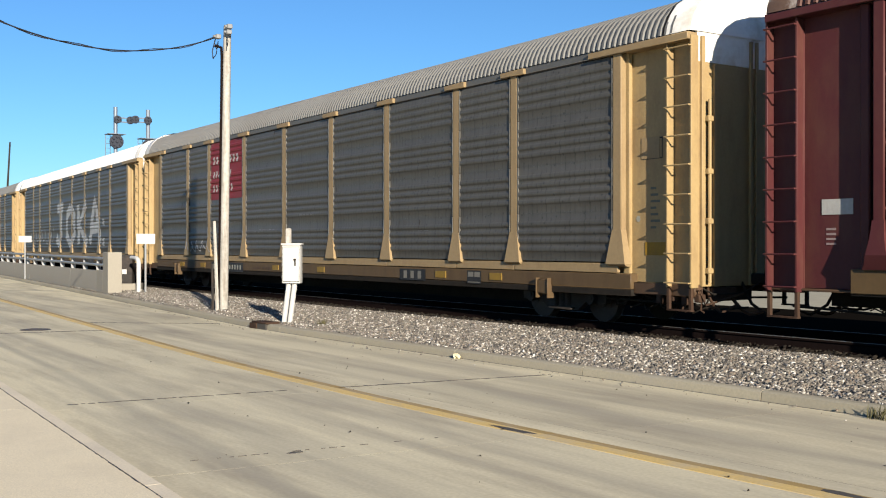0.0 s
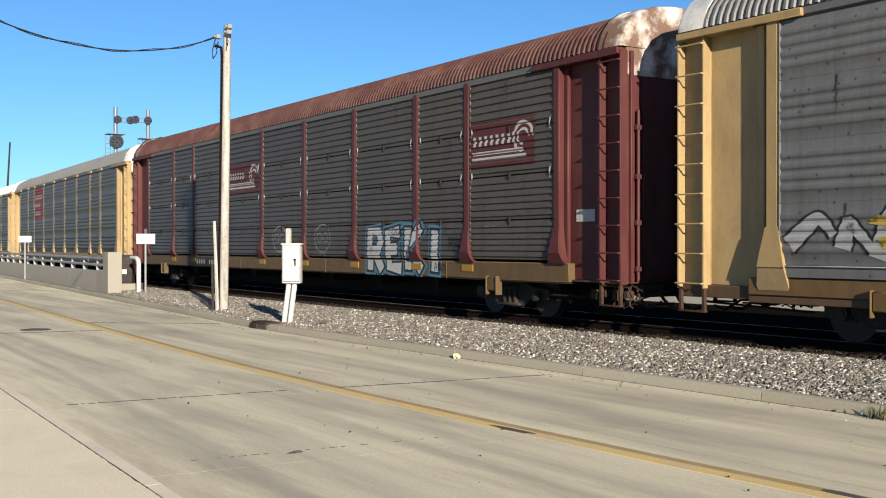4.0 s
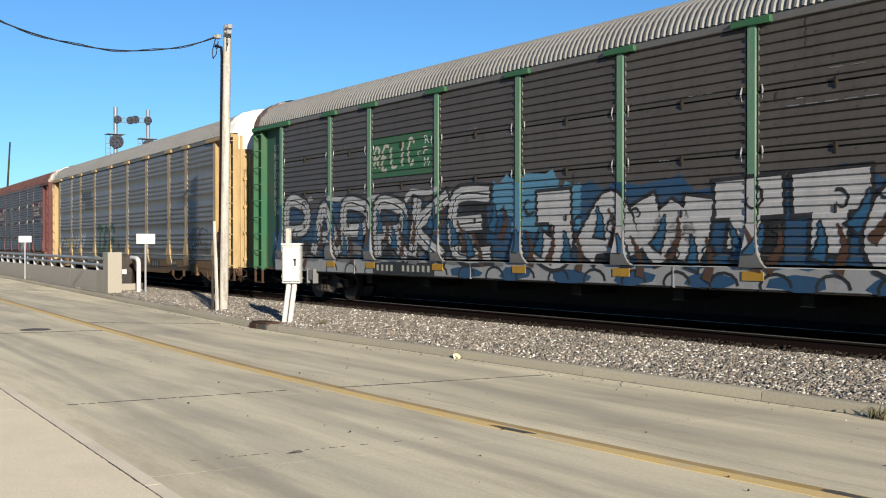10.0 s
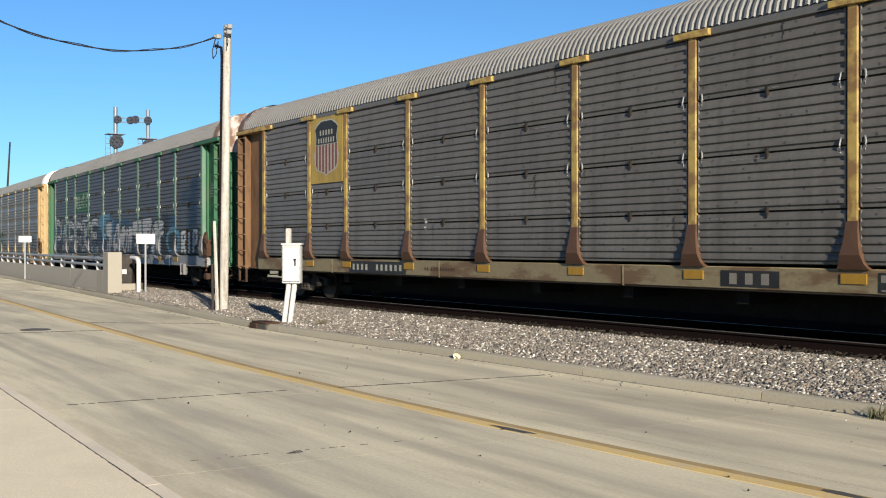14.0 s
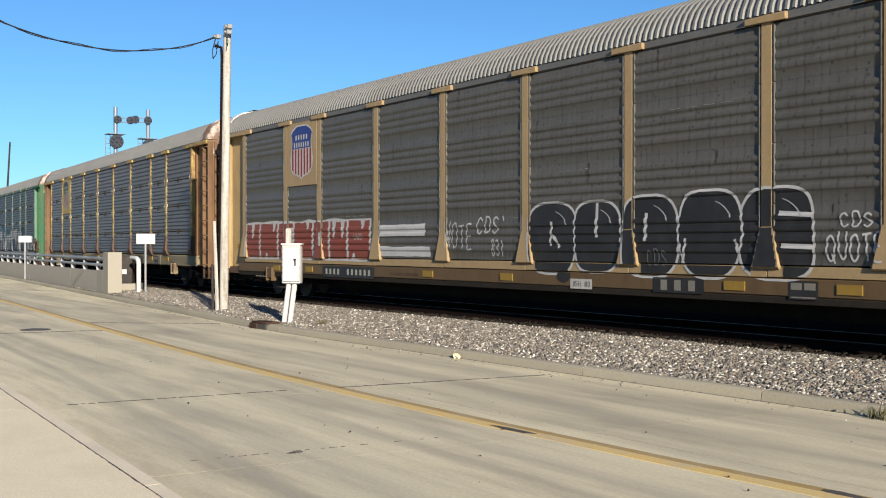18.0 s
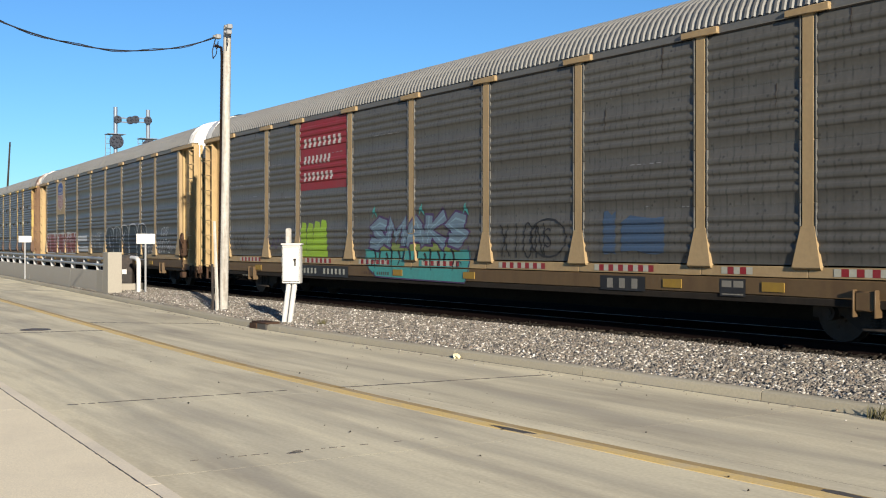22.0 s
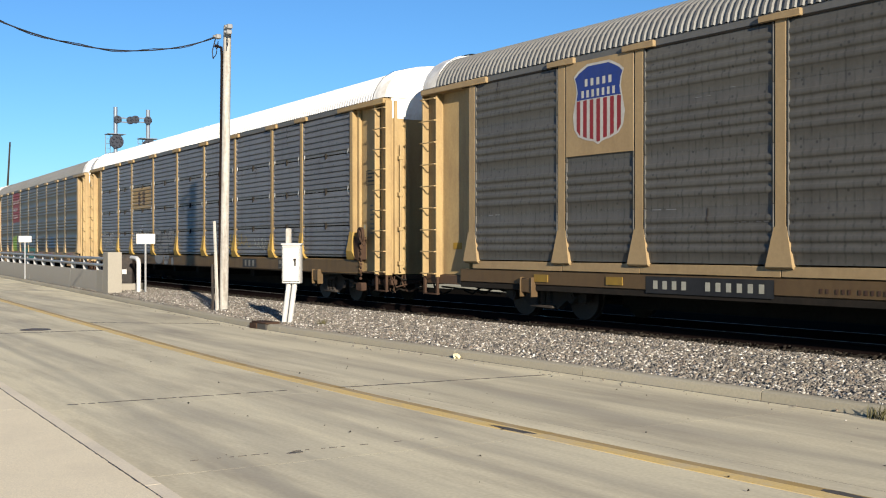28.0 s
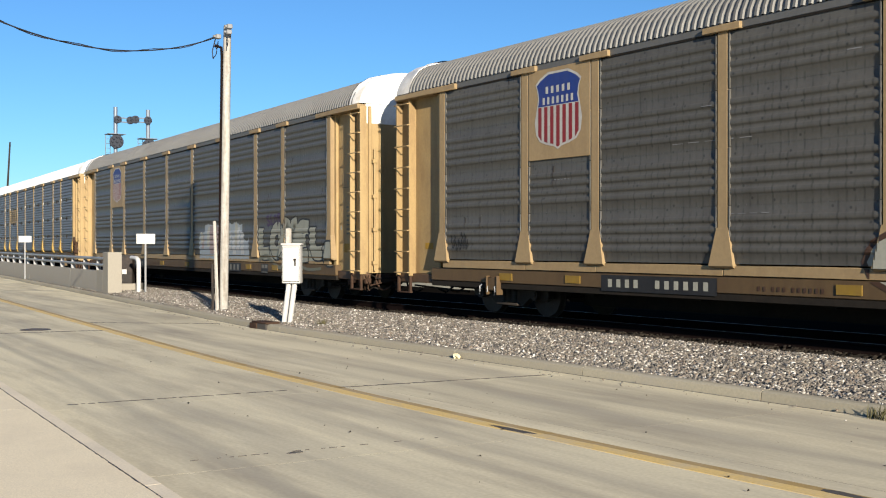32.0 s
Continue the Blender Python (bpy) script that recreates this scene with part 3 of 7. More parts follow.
def ladder_mesh(mat):
    return cached(("ladder", mat.name), lambda: Geo().box(HALF - 0.56, HALF - 0.02, -SIDE + 0.16, -SIDE + 0.19, 0.72, EAVE - 0.05, 0.006).mesh("ladder", mat))


def stringer_mesh(mat):
    return cached(("stringer", mat.name), lambda: Geo().box(HALF - 0.04, HALF, -SIDE, -SIDE + 0.16, 0.72, EAVE - 0.05, 0.008).mesh("stringer", mat))


def rung_mesh(mat):
    def make():
        g = Geo()
        g.tube([(HALF - 0.55, -SIDE + 0.0, 0), (HALF - 0.55, -SIDE - 0.05, 0), (HALF - 0.01, -SIDE - 0.05, 0), (HALF - 0.01, -SIDE, 0)], 0.014, 6)
        return g.mesh("rung", mat)
    return cached(("rung", mat.name), make)


def simple(key, mat, *boxes):
    def make():
        g = Geo()
        for b in boxes:
            g.box(*b)
        return g.mesh(key, mat)
    return cached((key, mat.name, boxes), make)


TRUCK_X, AXLE, WHEEL_R = 10.05, 0.87, 0.41
wheelsets = []


def wheelset_mesh():
    def make():
        g = Geo()
        g.tube([(0, -0.95, 0), (0, 0.95, 0)], 0.075, 10)
        for s in (-1, 1):
            g.disc((0, s * 0.765, 0), (0, 1, 0), WHEEL_R, 0.13, 28)
            g.disc((0, s * 0.70, 0), (0, 1, 0), WHEEL_R + 0.025, 0.03, 28)
            g.disc((0, s * 0.84, 0), (0, 1, 0), 0.13, 0.06, 14)
            for k in range(3):
                a = k * 2.094
                g.disc((0.22 * math.cos(a), s * 0.832, 0.22 * math.sin(a)), (0, 1, 0), 0.045, 0.012, 8)
        return g.mesh("wheelset", M["wheel_steel"])
    return cached("wheelset", make)


def truck_frame_mesh():
    def make():
        g = Geo()
        for s in (-1, 1):
            y0, y1 = s * 0.93, s * 1.07
            out = [(-1.2, 0.36), (-1.2, 0.54), (-0.62, 0.60), (-0.45, 0.70), (0.45, 0.70), (0.62, 0.60), (1.2, 0.54), (1.2, 0.36), (1.02, 0.34), (0.72, 0.40), (0.40, 0.19), (-0.40, 0.19), (-0.72, 0.40), (-1.02, 0.34)]
            g.prism(out, 1, min(y0, y1), max(y0, y1))
            for k in (-0.17, 0, 0.17):
                for q in range(6):
                    g.disc((k, s * 1.075, 0.27 + 0.045 * q), (0, 0, 1), 0.07, 0.024, 10)
                g.tube([(k, s * 1.075, 0.25), (k, s * 1.075, 0.52)], 0.045, 8)
            g.box(-0.30, 0.30, s * 1.075 - 0.09, s * 1.075 + 0.09, 0.52, 0.62, 0.015)
            g.box(-0.34, 0.34, s * 1.075 - 0.08, s * 1.075 + 0.08, 0.20, 0.255, 0.015)
            for k in (-AXLE, AXLE):
                g.disc((k, s * 1.10, 0.43), (0, 1, 0), 0.11, 0.14, 12)
                g.disc((k, s * 1.175, 0.43), (0, 1, 0), 0.06, 0.02, 10)
        g.box(-0.2, 0.2, -1.05, 1.05, 0.42, 0.66, 0.03)
        return g.mesh("truck_frame", M["truck"])
    return cached("truck_frame", make)


def coupler_mesh():
    def make():
        g = Geo()
        g.box(HALF - 0.3, HALF + 0.42, -0.09, 0.09, 0.76, 0.94, 0.02)
        g.prism([(HALF + 0.38, -0.19), (HALF + 0.6, -0.19), (HALF + 0.62, -0.05), (HALF + 0.5, 0.0), (HALF + 0.62, 0.10), (HALF + 0.55, 0.17), (HALF + 0.38, 0.14)], 2, 0.7, 1.0)
        g.tube([(HALF - 0.05, -0.25, 0.8), (HALF + 0.2, -0.3, 0.45), (HALF + 0.45, -0.22, 0.28), (HALF + 0.6, -0.1, 0.36)], 0.025, 6)
        g.tube([(HALF - 0.05, -1.2, 0.72), (HALF + 0.1, -1.1, 0.62), (HALF + 0.1, -0.4, 0.62), (HALF + 0.35, -0.15, 0.85)], 0.016, 6)
        g.tube([(HALF - 1.5, -1.15, 0.58), (HALF - 0.9, -1.1, 0.40), (HALF - 0.3, -1.15, 0.46), (HALF, -1.0, 0.36), (HALF + 0.3, -0.5, 0.40)], 0.02, 6)
        for k in range(6):
            x = HALF - 2.2 + 0.36 * k
            g.tube([(x, -1.12 + 0.04 * (k % 2), 0.56), (x + 0.12, -1.15, 0.36 - 0.03 * (k % 3)), (x + 0.34, -1.12, 0.40), (x + 0.42, -1.1, 0.56)], 0.017, 5)
        g.tube([(HALF - 2.3, -1.2, 0.47), (HALF - 0.2, -1.2, 0.44)], 0.022, 6)
        g.tube([(HALF - 2.3, 1.1, 0.42), (HALF - 0.2, 1.1, 0.50)], 0.022, 6)
        return g.mesh("coupler", M["underframe"])
    return cached("coupler", make)


def step_mesh(mat):
    def make():
        g = Geo()
        g.box(HALF - 0.56, HALF - 0.50, -SIDE + 0.02, -SIDE + 0.08, 0.36, 0.74, 0.006)
        g.box(HALF - 0.08, HALF - 0.02, -SIDE + 0.02, -SIDE + 0.08, 0.36, 0.74, 0.006)
        g.box(HALF - 0.56, HALF - 0.02, -SIDE + 0.01, -SIDE + 0.1, 0.34, 0.37, 0.006)
        return g.mesh("stirrup_step", mat)
    return cached(("step", mat.name), make)


def paint(name, base, rust=0.35, rough=0.6, rust_col=(0.16, 0.085, 0.05)):
    """Dull weathered railway paint with rust runs."""
    return material(name, tuple(0.60 * c for c in base), rough, 0.0, grain=18, amount=0.14, stain=tuple(0.7 * c for c in rust_col), stain_scale=1.1, stain_amount=rust, bump=0.05, streak=3.0)


def sheet(name, base, stain=(0.07, 0.065, 0.06), amount=0.6, holes=0.6):
    """Weathered corrugated steel with upright rows of small holes and rain streaks."""
    m = material(name, tuple(0.59 * c for c in base), 0.5, 0.05, grain=14, amount=0.22, stain=tuple(0.6 * c for c in stain), stain_scale=1.0, stain_amount=amount, bump=0.04, spread=0.07, streak=(3.0, 3.0, 0.35), spec=0.34)
    n, ln = m.node_tree.nodes, m.node_tree.links
    bsdf = n["Principled BSDF"]
    co = n.new("ShaderNodeTexCoord")
    wave = n.new("ShaderNodeTexWave")
    wave.bands_direction = "X"
    wave.inputs["Scale"].default_value, wave.inputs["Distortion"].default_value = 2.3, 0.0
    ln.new(co.outputs["Object"], wave.inputs["Vector"])
    rows = n.new("ShaderNodeMapRange")
    rows.inputs["From Min"].default_value, rows.inputs["From Max"].default_value = 0.72, 1.0
    ln.new(wave.outputs["Fac"], rows.inputs["Value"])
    dash = n.new("ShaderNodeTexNoise")
    dash.inputs["Scale"].default_value, dash.inputs["Detail"].default_value = 7.0, 3
    ln.new(co.outputs["Object"], dash.inputs["Vector"])
    some = n.new("ShaderNodeMapRange")
    some.inputs["From Min"].default_value, some.inputs["From Max"].default_value = 0.42, 0.62
    some.inputs["To Max"].default_value = holes
    ln.new(dash.outputs["Fac"], some.inputs["Value"])
    mul = n.new("ShaderNodeMath")
    mul.operation = "MULTIPLY"
    ln.new(rows.outputs[0], mul.inputs[0])
    ln.new(some.outputs[0], mul.inputs[1])
    # small rusty bolts and chips, shifted from sheet to sheet
    info, sep, flat, shift = n.new("ShaderNodeObjectInfo"), n.new("ShaderNodeSeparateXYZ"), n.new("ShaderNodeCombineXYZ"), n.new("ShaderNodeMath")
    shift.operation = "MULTIPLY_ADD"
    shift.inputs[1].default_value = 37.0
    ln.new(co.outputs["Object"], sep.inputs[0])
    ln.new(info.outputs["Random"], shift.inputs[0])
    ln.new(sep.outputs["X"], shift.inputs[2])
    ln.new(shift.outputs[0], flat.inputs["X"])
    ln.new(sep.outputs["Z"], flat.inputs["Y"])
    cell = n.new("ShaderNodeTexVoronoi")
    cell.voronoi_dimensions = "2D"
    cell.inputs["Scale"].default_value = 2.6
    ln.new(flat.outputs[0], cell.inputs["Vector"])
    spot = n.new("ShaderNodeMapRange")
    spot.inputs["From Min"].default_value, spot.inputs["From Max"].default_value = 0.075, 0.035
    spot.inputs["To Max"].default_value = 0.75
    ln.new(cell.outputs["Distance"], spot.inputs["Value"])
    both = n.new("ShaderNodeMath")
    both.operation = "MAXIMUM"
    ln.new(mul.outputs[0], both.inputs[0])
    ln.new(spot.outputs[0], both.inputs[1])
    mx = n.new("ShaderNodeMix")
    mx.data_type = "RGBA"
    src = bsdf.inputs["Base Color"].links[0].from_socket
    ln.new(both.outputs[0], mx.inputs["Factor"])
    ln.new(src, mx.inputs["A"])
    mx.inputs["B"].default_value = (0.02, 0.02, 0.02, 1)
    ln.new(mx.outputs["Result"], bsdf.inputs["Base Color"])
    return m


PLATE_YELLOW = paint("plate_yellow", (0.43, 0.245, 0.018), 0.6)
PLATE_DULL = paint("plate_dull_yellow", (0.34, 0.215, 0.025), 0.5)
RUST = material("rusty_steel", (0.046, 0.028, 0.020), 0.8, 0.1, grain=18, amount=0.35, stain=(0.085, 0.05, 0.028), stain_scale=3, stain_amount=0.6)
# pale lip steel: the light on the ledge is put into its colour
LIP_LIT = material("lip_lit", (0.42, 0.42, 0.41), 0.5, 0.2, grain=25, amount=0.2, stain=(0.2, 0.17, 0.13), stain_scale=2.5, stain_amount=0.7)
EAVE_GREY = material("eave_grey", (0.11, 0.11, 0.108), 0.6, 0.3, grain=15, amount=0.2, stain=(0.10, 0.09, 0.08), stain_scale=1.0, stain_amount=0.5, streak=2.0)


def handbrake_mesh():
    def make():
        g = Geo()
        g.box(12.15, 12.42, -SIDE - 0.04, -SIDE + 0.2, 1.05, 1.62, 0.03)
        g.disc((12.55, -SIDE - 0.05, 1.62), (0, 1, 0), 0.07, 0.06, 12)
        g.disc((12.55, -SIDE - 0.05, 1.66), (0.15, 1, 0), 0.19, 0.07, 20)
        g.disc((12.55, -SIDE - 0.09, 1.66), (0.15, 1, 0), 0.12, 0.05, 16)
        g.tube([(12.55, -SIDE - 0.1, 1.75), (12.66, -SIDE - 0.12, 1.55), (12.82, -SIDE - 0.10, 1.40)], 0.022, 6)
        g.box(12.30, 12.60, -SIDE - 0.05, -SIDE + 0.1, 0.32, 0.52, 0.02)
        for k in range(9):
            g.disc((12.5 + 0.01 * (k % 2), -SIDE - 0.02, 1.3 - 0.085 * k), (0, 1, 0) if k % 2 else (1, 0, 0), 0.035, 0.02, 8)
        return g.mesh("handbrake", RUST)
    return cached("handbrake", make)


STYLE = {}


def autorack(label, body, panels, roof, hood, end, sill, style="A", sill_lo=0.54, caps=True, feet=None, side_door=None, brake=False, plates=True, upper=None, kick=None, bracket=False, posts=None):
    """A covered car carrier, its parts under one Empty on the rails."""
    car = thing("autorack_car", label, "railway car", group="cars of the train")
    STYLE[car.name] = (style, sill_lo)
    side_door, feet, upper = side_door or end, feet or body, upper or sill
    rows = ROWS_A if style == "A" else ROWS_B
    sill_hi = 0.925 if style == "A" else 1.08
    gap = 0.0 if style == "A" else 0.015
    for side, R in ((0, Matrix()), (1, FLIP)):
        for i in range(len(POSTS) - 1):
            x0, x1 = POSTS[i], POSTS[i + 1]
            w, xm = x1 - x0 - (0.238 if style == "A" else 0.208), (x0 + x1) / 2
            T = R @ Matrix.Translation((xm, PANEL_Y, 0))
            for za, zb in zip(rows, rows[1:]):
                part("panel", panel_mesh(w, za + gap, zb - gap, panels, style), car, m=T)
            part("panel_backing", simple("panel_backing", M["underframe"], (-w / 2 - 0.05, w / 2 + 0.05, 0.032, 0.05, rows[0], HI)), car, m=T)
            if style == "A":
                if kick and side == 0:
                    part("sheet_lip", simple("sheet_lip", LIP_LIT, (-w / 2 + 0.10, w / 2 - 0.10, -SIDE - 0.022, -SIDE + 0.05, 1.096, 1.112, 0.004)), car, "folded lower edge, pale for the light on its ledge", m=R @ Matrix.Translation((xm, 0, 0)))
                part("kick_plate", simple("kick_plate", kick or body, (-w / 2 - 0.112, w / 2 + 0.112, -SIDE + 0.010, -SIDE + 0.08, 0.935, 1.095, 0.006)), car, m=R @ Matrix.Translation((xm, 0, 0)))
            elif side == 0:
                for z in rows[1:-1]:
                    part("seam_tab", simple("seam_tab", M["underframe"], (-0.02, 0.02, -0.04, 0.02, -0.10, 0.07, 0.006)), car, m=T @ Matrix.Translation((0, 0, z)))
        for i, x in enumerate(POSTS):
            part("post", post_mesh(posts or body, style), car, m=R @ Matrix.Translation((x, 0, 0)))
            part("post_foot", foot_mesh(feet, style), car, m=R @ Matrix.Translation((x, 0, 0)))
            if bracket and side == 0:
                front = ((0.232, -SIDE - 0.040, 1.064), (0.285, -SIDE + 0.012, 0.80), (0.26, -SIDE + 0.024, 0.74))
                g = cached(("foot_bracket", body.name), lambda: Geo().add([p for w, y, z in front for p in ((-w, -SIDE + 0.06, z), (-w, y, z), (w, y, z), (w, -SIDE + 0.06, z))],
                           [(4 * i + j, 4 * i + j + 1, 4 * i + j + 5, 4 * i + j + 4) for i in range(2) for j in range(3)]).mesh("foot_bracket", TAN, 15))
                part("foot_bracket", g, car, m=Matrix.Translation((x, 0, 0)))
            if caps and 0 < i < len(POSTS) - 1:
                part("post_cap", simple("post_cap", body, (-0.37, 0.37, -SIDE - 0.06, -SIDE + 0.10, EAVE - 0.11, EAVE + 0.0, 0.01)), car, m=R @ Matrix.Translation((x, 0, 0)))
            if style == "B" and side == 0:
                for z in rows[2:-1]:
                    for s in (1, -1):
                        if -12 < x + s * 0.2 < 12:
                            part("seam_clip", clip_mesh(M["galvanised"]), car, m=Matrix.Translation((x, PANEL_Y, z)) @ Matrix.Diagonal((s, 1, 1, 1)))
            if plates and side == 0 and 0 < i < 9 and not (style == "A" and i in (3, 6)):
                part("reflector_plate", simple("reflector_plate", PLATE_DULL if style == "A" else PLATE_YELLOW, (-0.2, 0.2, -SIDE + 0.012, -SIDE + 0.04, sill_hi - 0.21, sill_hi - 0.07)), car, "yellow reflective plate", m=Matrix.Translation((x + (-0.62 if style == "A" else 0.0), 0, 0)))
        if side == 0:
            for x in (-10.02, 10.02):
                part("jacking_pad", cached(("jacking_pad", body.name, sill.name), lambda: Geo().box(-0.17, 0.14, -SIDE - 0.035, -SIDE + 0.1, 0.50, 0.78, 0.02).box(0.14, 0.165, -SIDE - 0.06, -SIDE + 0.1, 0.42, 0.80, 0.006).box(-0.195, -0.17, -SIDE - 0.06, -SIDE + 0.1, 0.42, 0.80, 0.006).mesh("jacking_pad", feet if sill is SILVER else sill)), car, "box bracket between two upright plates", m=Matrix.Translation((x, 0, 0)))
            for x in POSTS[1:-2:2] if style == "B" else ():
                part("sill_rib", simple("sill_rib", sill, (-0.012, 0.012, -SIDE + 0.018, -SIDE + 0.05, sill_lo + 0.02, sill_hi - 0.02)), car, m=Matrix.Translation((x + 1.2, 0, 0)))
        part("eave_rail", simple("eave_rail", EAVE_GREY, (-HALF + 0.4, HALF - 0.4, -SIDE + 0.005, -SIDE + 0.16, EAVE - 0.105, EAVE + 0.03, 0.012)), car, m=R)
        # a near-black strip draws the shadow line under the eave
        part("eave_gap", simple("eave_gap", M["underframe"], (-12.2, 12.2, -SIDE + 0.004, -SIDE + 0.03, EAVE - 0.130, EAVE - 0.106)), car, "dark strip drawn for the shadow gap under the eave", m=R)
        cut = sill_lo + (0.115 if style == "A" else 0.03)
        part("side_sill", simple("side_sill", sill, (-12.3, 12.3, -SIDE + 0.03, -SIDE + 0.22, cut, sill_hi, 0.015)), car, m=R)
        part("sill_flange", simple("sill_flange", DARK_SILL if bracket else M["underframe"], (-12.3, 12.3, -SIDE + 0.045, -SIDE + 0.22, sill_lo, cut - 0.002, 0.01)), car, "darker lower flange", m=R)
    for e, R in ((1, Matrix()), (-1, FLIP)):
        for mir in (1, -1):
            S = R if mir == 1 else R @ Matrix.Diagonal((1, -1, 1, 1))
            lad = part("ladder", ladder_mesh(end), car, m=S)
            for dx in (0, -0.52):
                part("stringer", stringer_mesh(end), lad, m=Matrix.Translation((dx, 0, 0)))
            for k in range(9):
                part("rung", rung_mesh(end), lad, m=Matrix.Translation((0, 0, 0.80 + 0.475 * k)))
            part("side_door", simple("side_door", side_door, (11.7, HALF - 0.55, -SIDE + 0.185, -SIDE + 0.22, 0.78, EAVE - 0.08, 0.01)), car, m=S)
            part("door_stile", simple("door_stile", side_door, (12.05, 12.2, -SIDE + 0.10, -SIDE + 0.185, 0.78, EAVE - 0.1, 0.02)), car, m=S)
            part("end_beam", simple("end_beam", body, (11.3, HALF - 0.03, -SIDE - 0.06, -SIDE + 0.2, EAVE - 0.12, EAVE + 0.0, 0.012)), car, m=S)
            part("end_sill", simple("end_sill", DARK_SILL, (12.3, HALF - 0.02, -SIDE + 0.10, -SIDE + 0.3, sill_lo + 0.04, 0.78, 0.012)), car, m=S)
            part("stirrup_step", step_mesh(RUST), car, m=S)
            part("end_door", simple("end_door", end, (HALF - 0.08, HALF - 0.03, -SIDE + 0.18, -0.012, 0.74, EAVE + 0.04, 0.008)), car, m=S)
            part("door_top", simple("door_top", hood, (HALF - 0.08, HALF - 0.022, -SIDE + 0.165, -0.01, 4.36, EAVE + 0.05, 0.006)), car, "pale upper door sheet", m=S)
            part("lock_rod", lock_rod_mesh(end), car, m=S)
            part("door_rib", simple("door_rib", end, (HALF - 0.05, HALF + 0.02, -0.98, -0.86, 0.74, 4.34, 0.008)), car, m=S)
            part("door_edge", simple("door_edge", end, (HALF - 0.05, HALF + 0.015, -0.10, -0.04, 0.74, EAVE - 0.02, 0.006)), car, m=S)
            part("door_hinge_post", simple("door_hinge_post", end, (HALF - 0.06, HALF + 0.03, -SIDE + 0.22, -SIDE + 0.30, 0.74, EAVE - 0.05, 0.012)), car, m=S)
        part("roof_hood", hood_mesh(hood), car, m=R)
        part("hood_gasket", hood_gap_mesh(), car, "dark torn band in place of the shaded gap", m=R)
        part("air_hose", hose_mesh(), car, "rusty hoses and cut lever", m=R)
        part("coupler", coupler_mesh(), car, m=R)
        tr = part("truck", truck_frame_mesh(), car, "dark cast truck frame", m=Matrix.Translation((e * TRUCK_X, 0, 0)))
        for a in (-AXLE, AXLE):
            w = part("wheelset", wheelset_mesh(), tr, "dark steel wheelset", m=Matrix.Translation((a, 0, WHEEL_R)))
            wheelsets.append((w, a))
    part("roof", roof_mesh(roof), car, "ribbed arched roof")
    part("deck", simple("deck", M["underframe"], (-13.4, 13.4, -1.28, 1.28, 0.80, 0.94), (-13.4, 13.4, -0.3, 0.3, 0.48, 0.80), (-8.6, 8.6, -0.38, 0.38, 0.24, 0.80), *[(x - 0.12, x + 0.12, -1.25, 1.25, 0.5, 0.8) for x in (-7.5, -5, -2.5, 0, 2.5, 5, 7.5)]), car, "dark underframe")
    if brake:
        part("handbrake", handbrake_mesh(), car, "rusty handbrake wheel and chain")
    return car


TAN = paint("tan_paint", (0.41, 0.295, 0.155), 0.35)
TAN_SILL = paint("tan_sill", (0.135, 0.086, 0.040), 0.9, rust_col=(0.085, 0.05, 0.025))
YELLOW = paint("yellow_paint", (0.43, 0.30, 0.135), 0.45)
END_YELLOW = paint("end_yellow_paint", (0.49, 0.35, 0.165), 0.4)
YELLOW_SILL = paint("yellow_sill", (0.165, 0.098, 0.037), 0.95, rust_col=(0.09, 0.05, 0.025))
DARK_SILL = paint("dark_sill", (0.105, 0.062, 0.035), 0.6)
BROWN_SILL = paint("brown_sill", (0.15, 0.095, 0.04), 0.8, rust_col=(0.08, 0.05, 0.025))
GREY_SHEET = sheet("grey_sheet", (0.115, 0.111, 0.100))
PALE_SHEET = sheet("pale_sheet", (0.165, 0.165, 0.167), stain=(0.09, 0.085, 0.08), holes=0.15)
STEEL_SHEET = sheet("steel_sheet", (0.156, 0.147, 0.133), stain=(0.06, 0.052, 0.045), holes=0.12)
SILVER_SHEET = sheet("silver_sheet", (0.178, 0.180, 0.184), stain=(0.08, 0.07, 0.06), holes=0.1)
BROWN_SHEET = sheet("brown_sheet", (0.085, 0.075, 0.065), stain=(0.05, 0.04, 0.035), holes=0.15)
MAROON_SHEET = sheet("maroon_sheet", (0.096, 0.083, 0.066), stain=(0.06, 0.035, 0.03), holes=0.12)
ROOF_GREY = material("roof_grey", (0.15, 0.148, 0.14), 0.55, 0.2, grain=20, amount=0.12, stain=(0.10, 0.09, 0.08), stain_scale=0.5, stain_amount=0.4, bump=0.03)
ROOF_WHITE = material("roof_white", (0.56, 0.555, 0.54), 0.5, 0.0, grain=20, amount=0.08, stain=(0.45, 0.43, 0.4), stain_scale=0.5, stain_amount=0.3, bump=0.03)
HOOD_WHITE = material("hood_white", (0.70, 0.69, 0.66), 0.5, 0.0, grain=20, amount=0.08, stain=(0.34, 0.27, 0.17), stain_scale=1.7, stain_amount=0.75, bump=0.03)
MAROON = paint("maroon_paint", (0.10, 0.022, 0.024), 0.3)
MAROON_ROOF = material("maroon_roof", (0.06, 0.022, 0.016), 0.6, 0.1, grain=9, amount=0.35, stain=(0.13, 0.07, 0.05), stain_scale=1.6, stain_amount=0.7)
BOARD_YELLOW = paint("board_yellow_paint", (0.48, 0.34, 0.075), 0.7, rust_col=(0.16, 0.09, 0.04))
GREEN = paint("green_paint", (0.03, 0.135, 0.062), 0.25)
RUST_YELLOW = paint("rusty_yellow_paint", (0.195, 0.108, 0.05), 1.0, rust_col=(0.085, 0.04, 0.02))
RUST_BROWN = paint("rust_brown_paint", (0.105, 0.054, 0.032), 0.5, rust_col=(0.18, 0.10, 0.04))
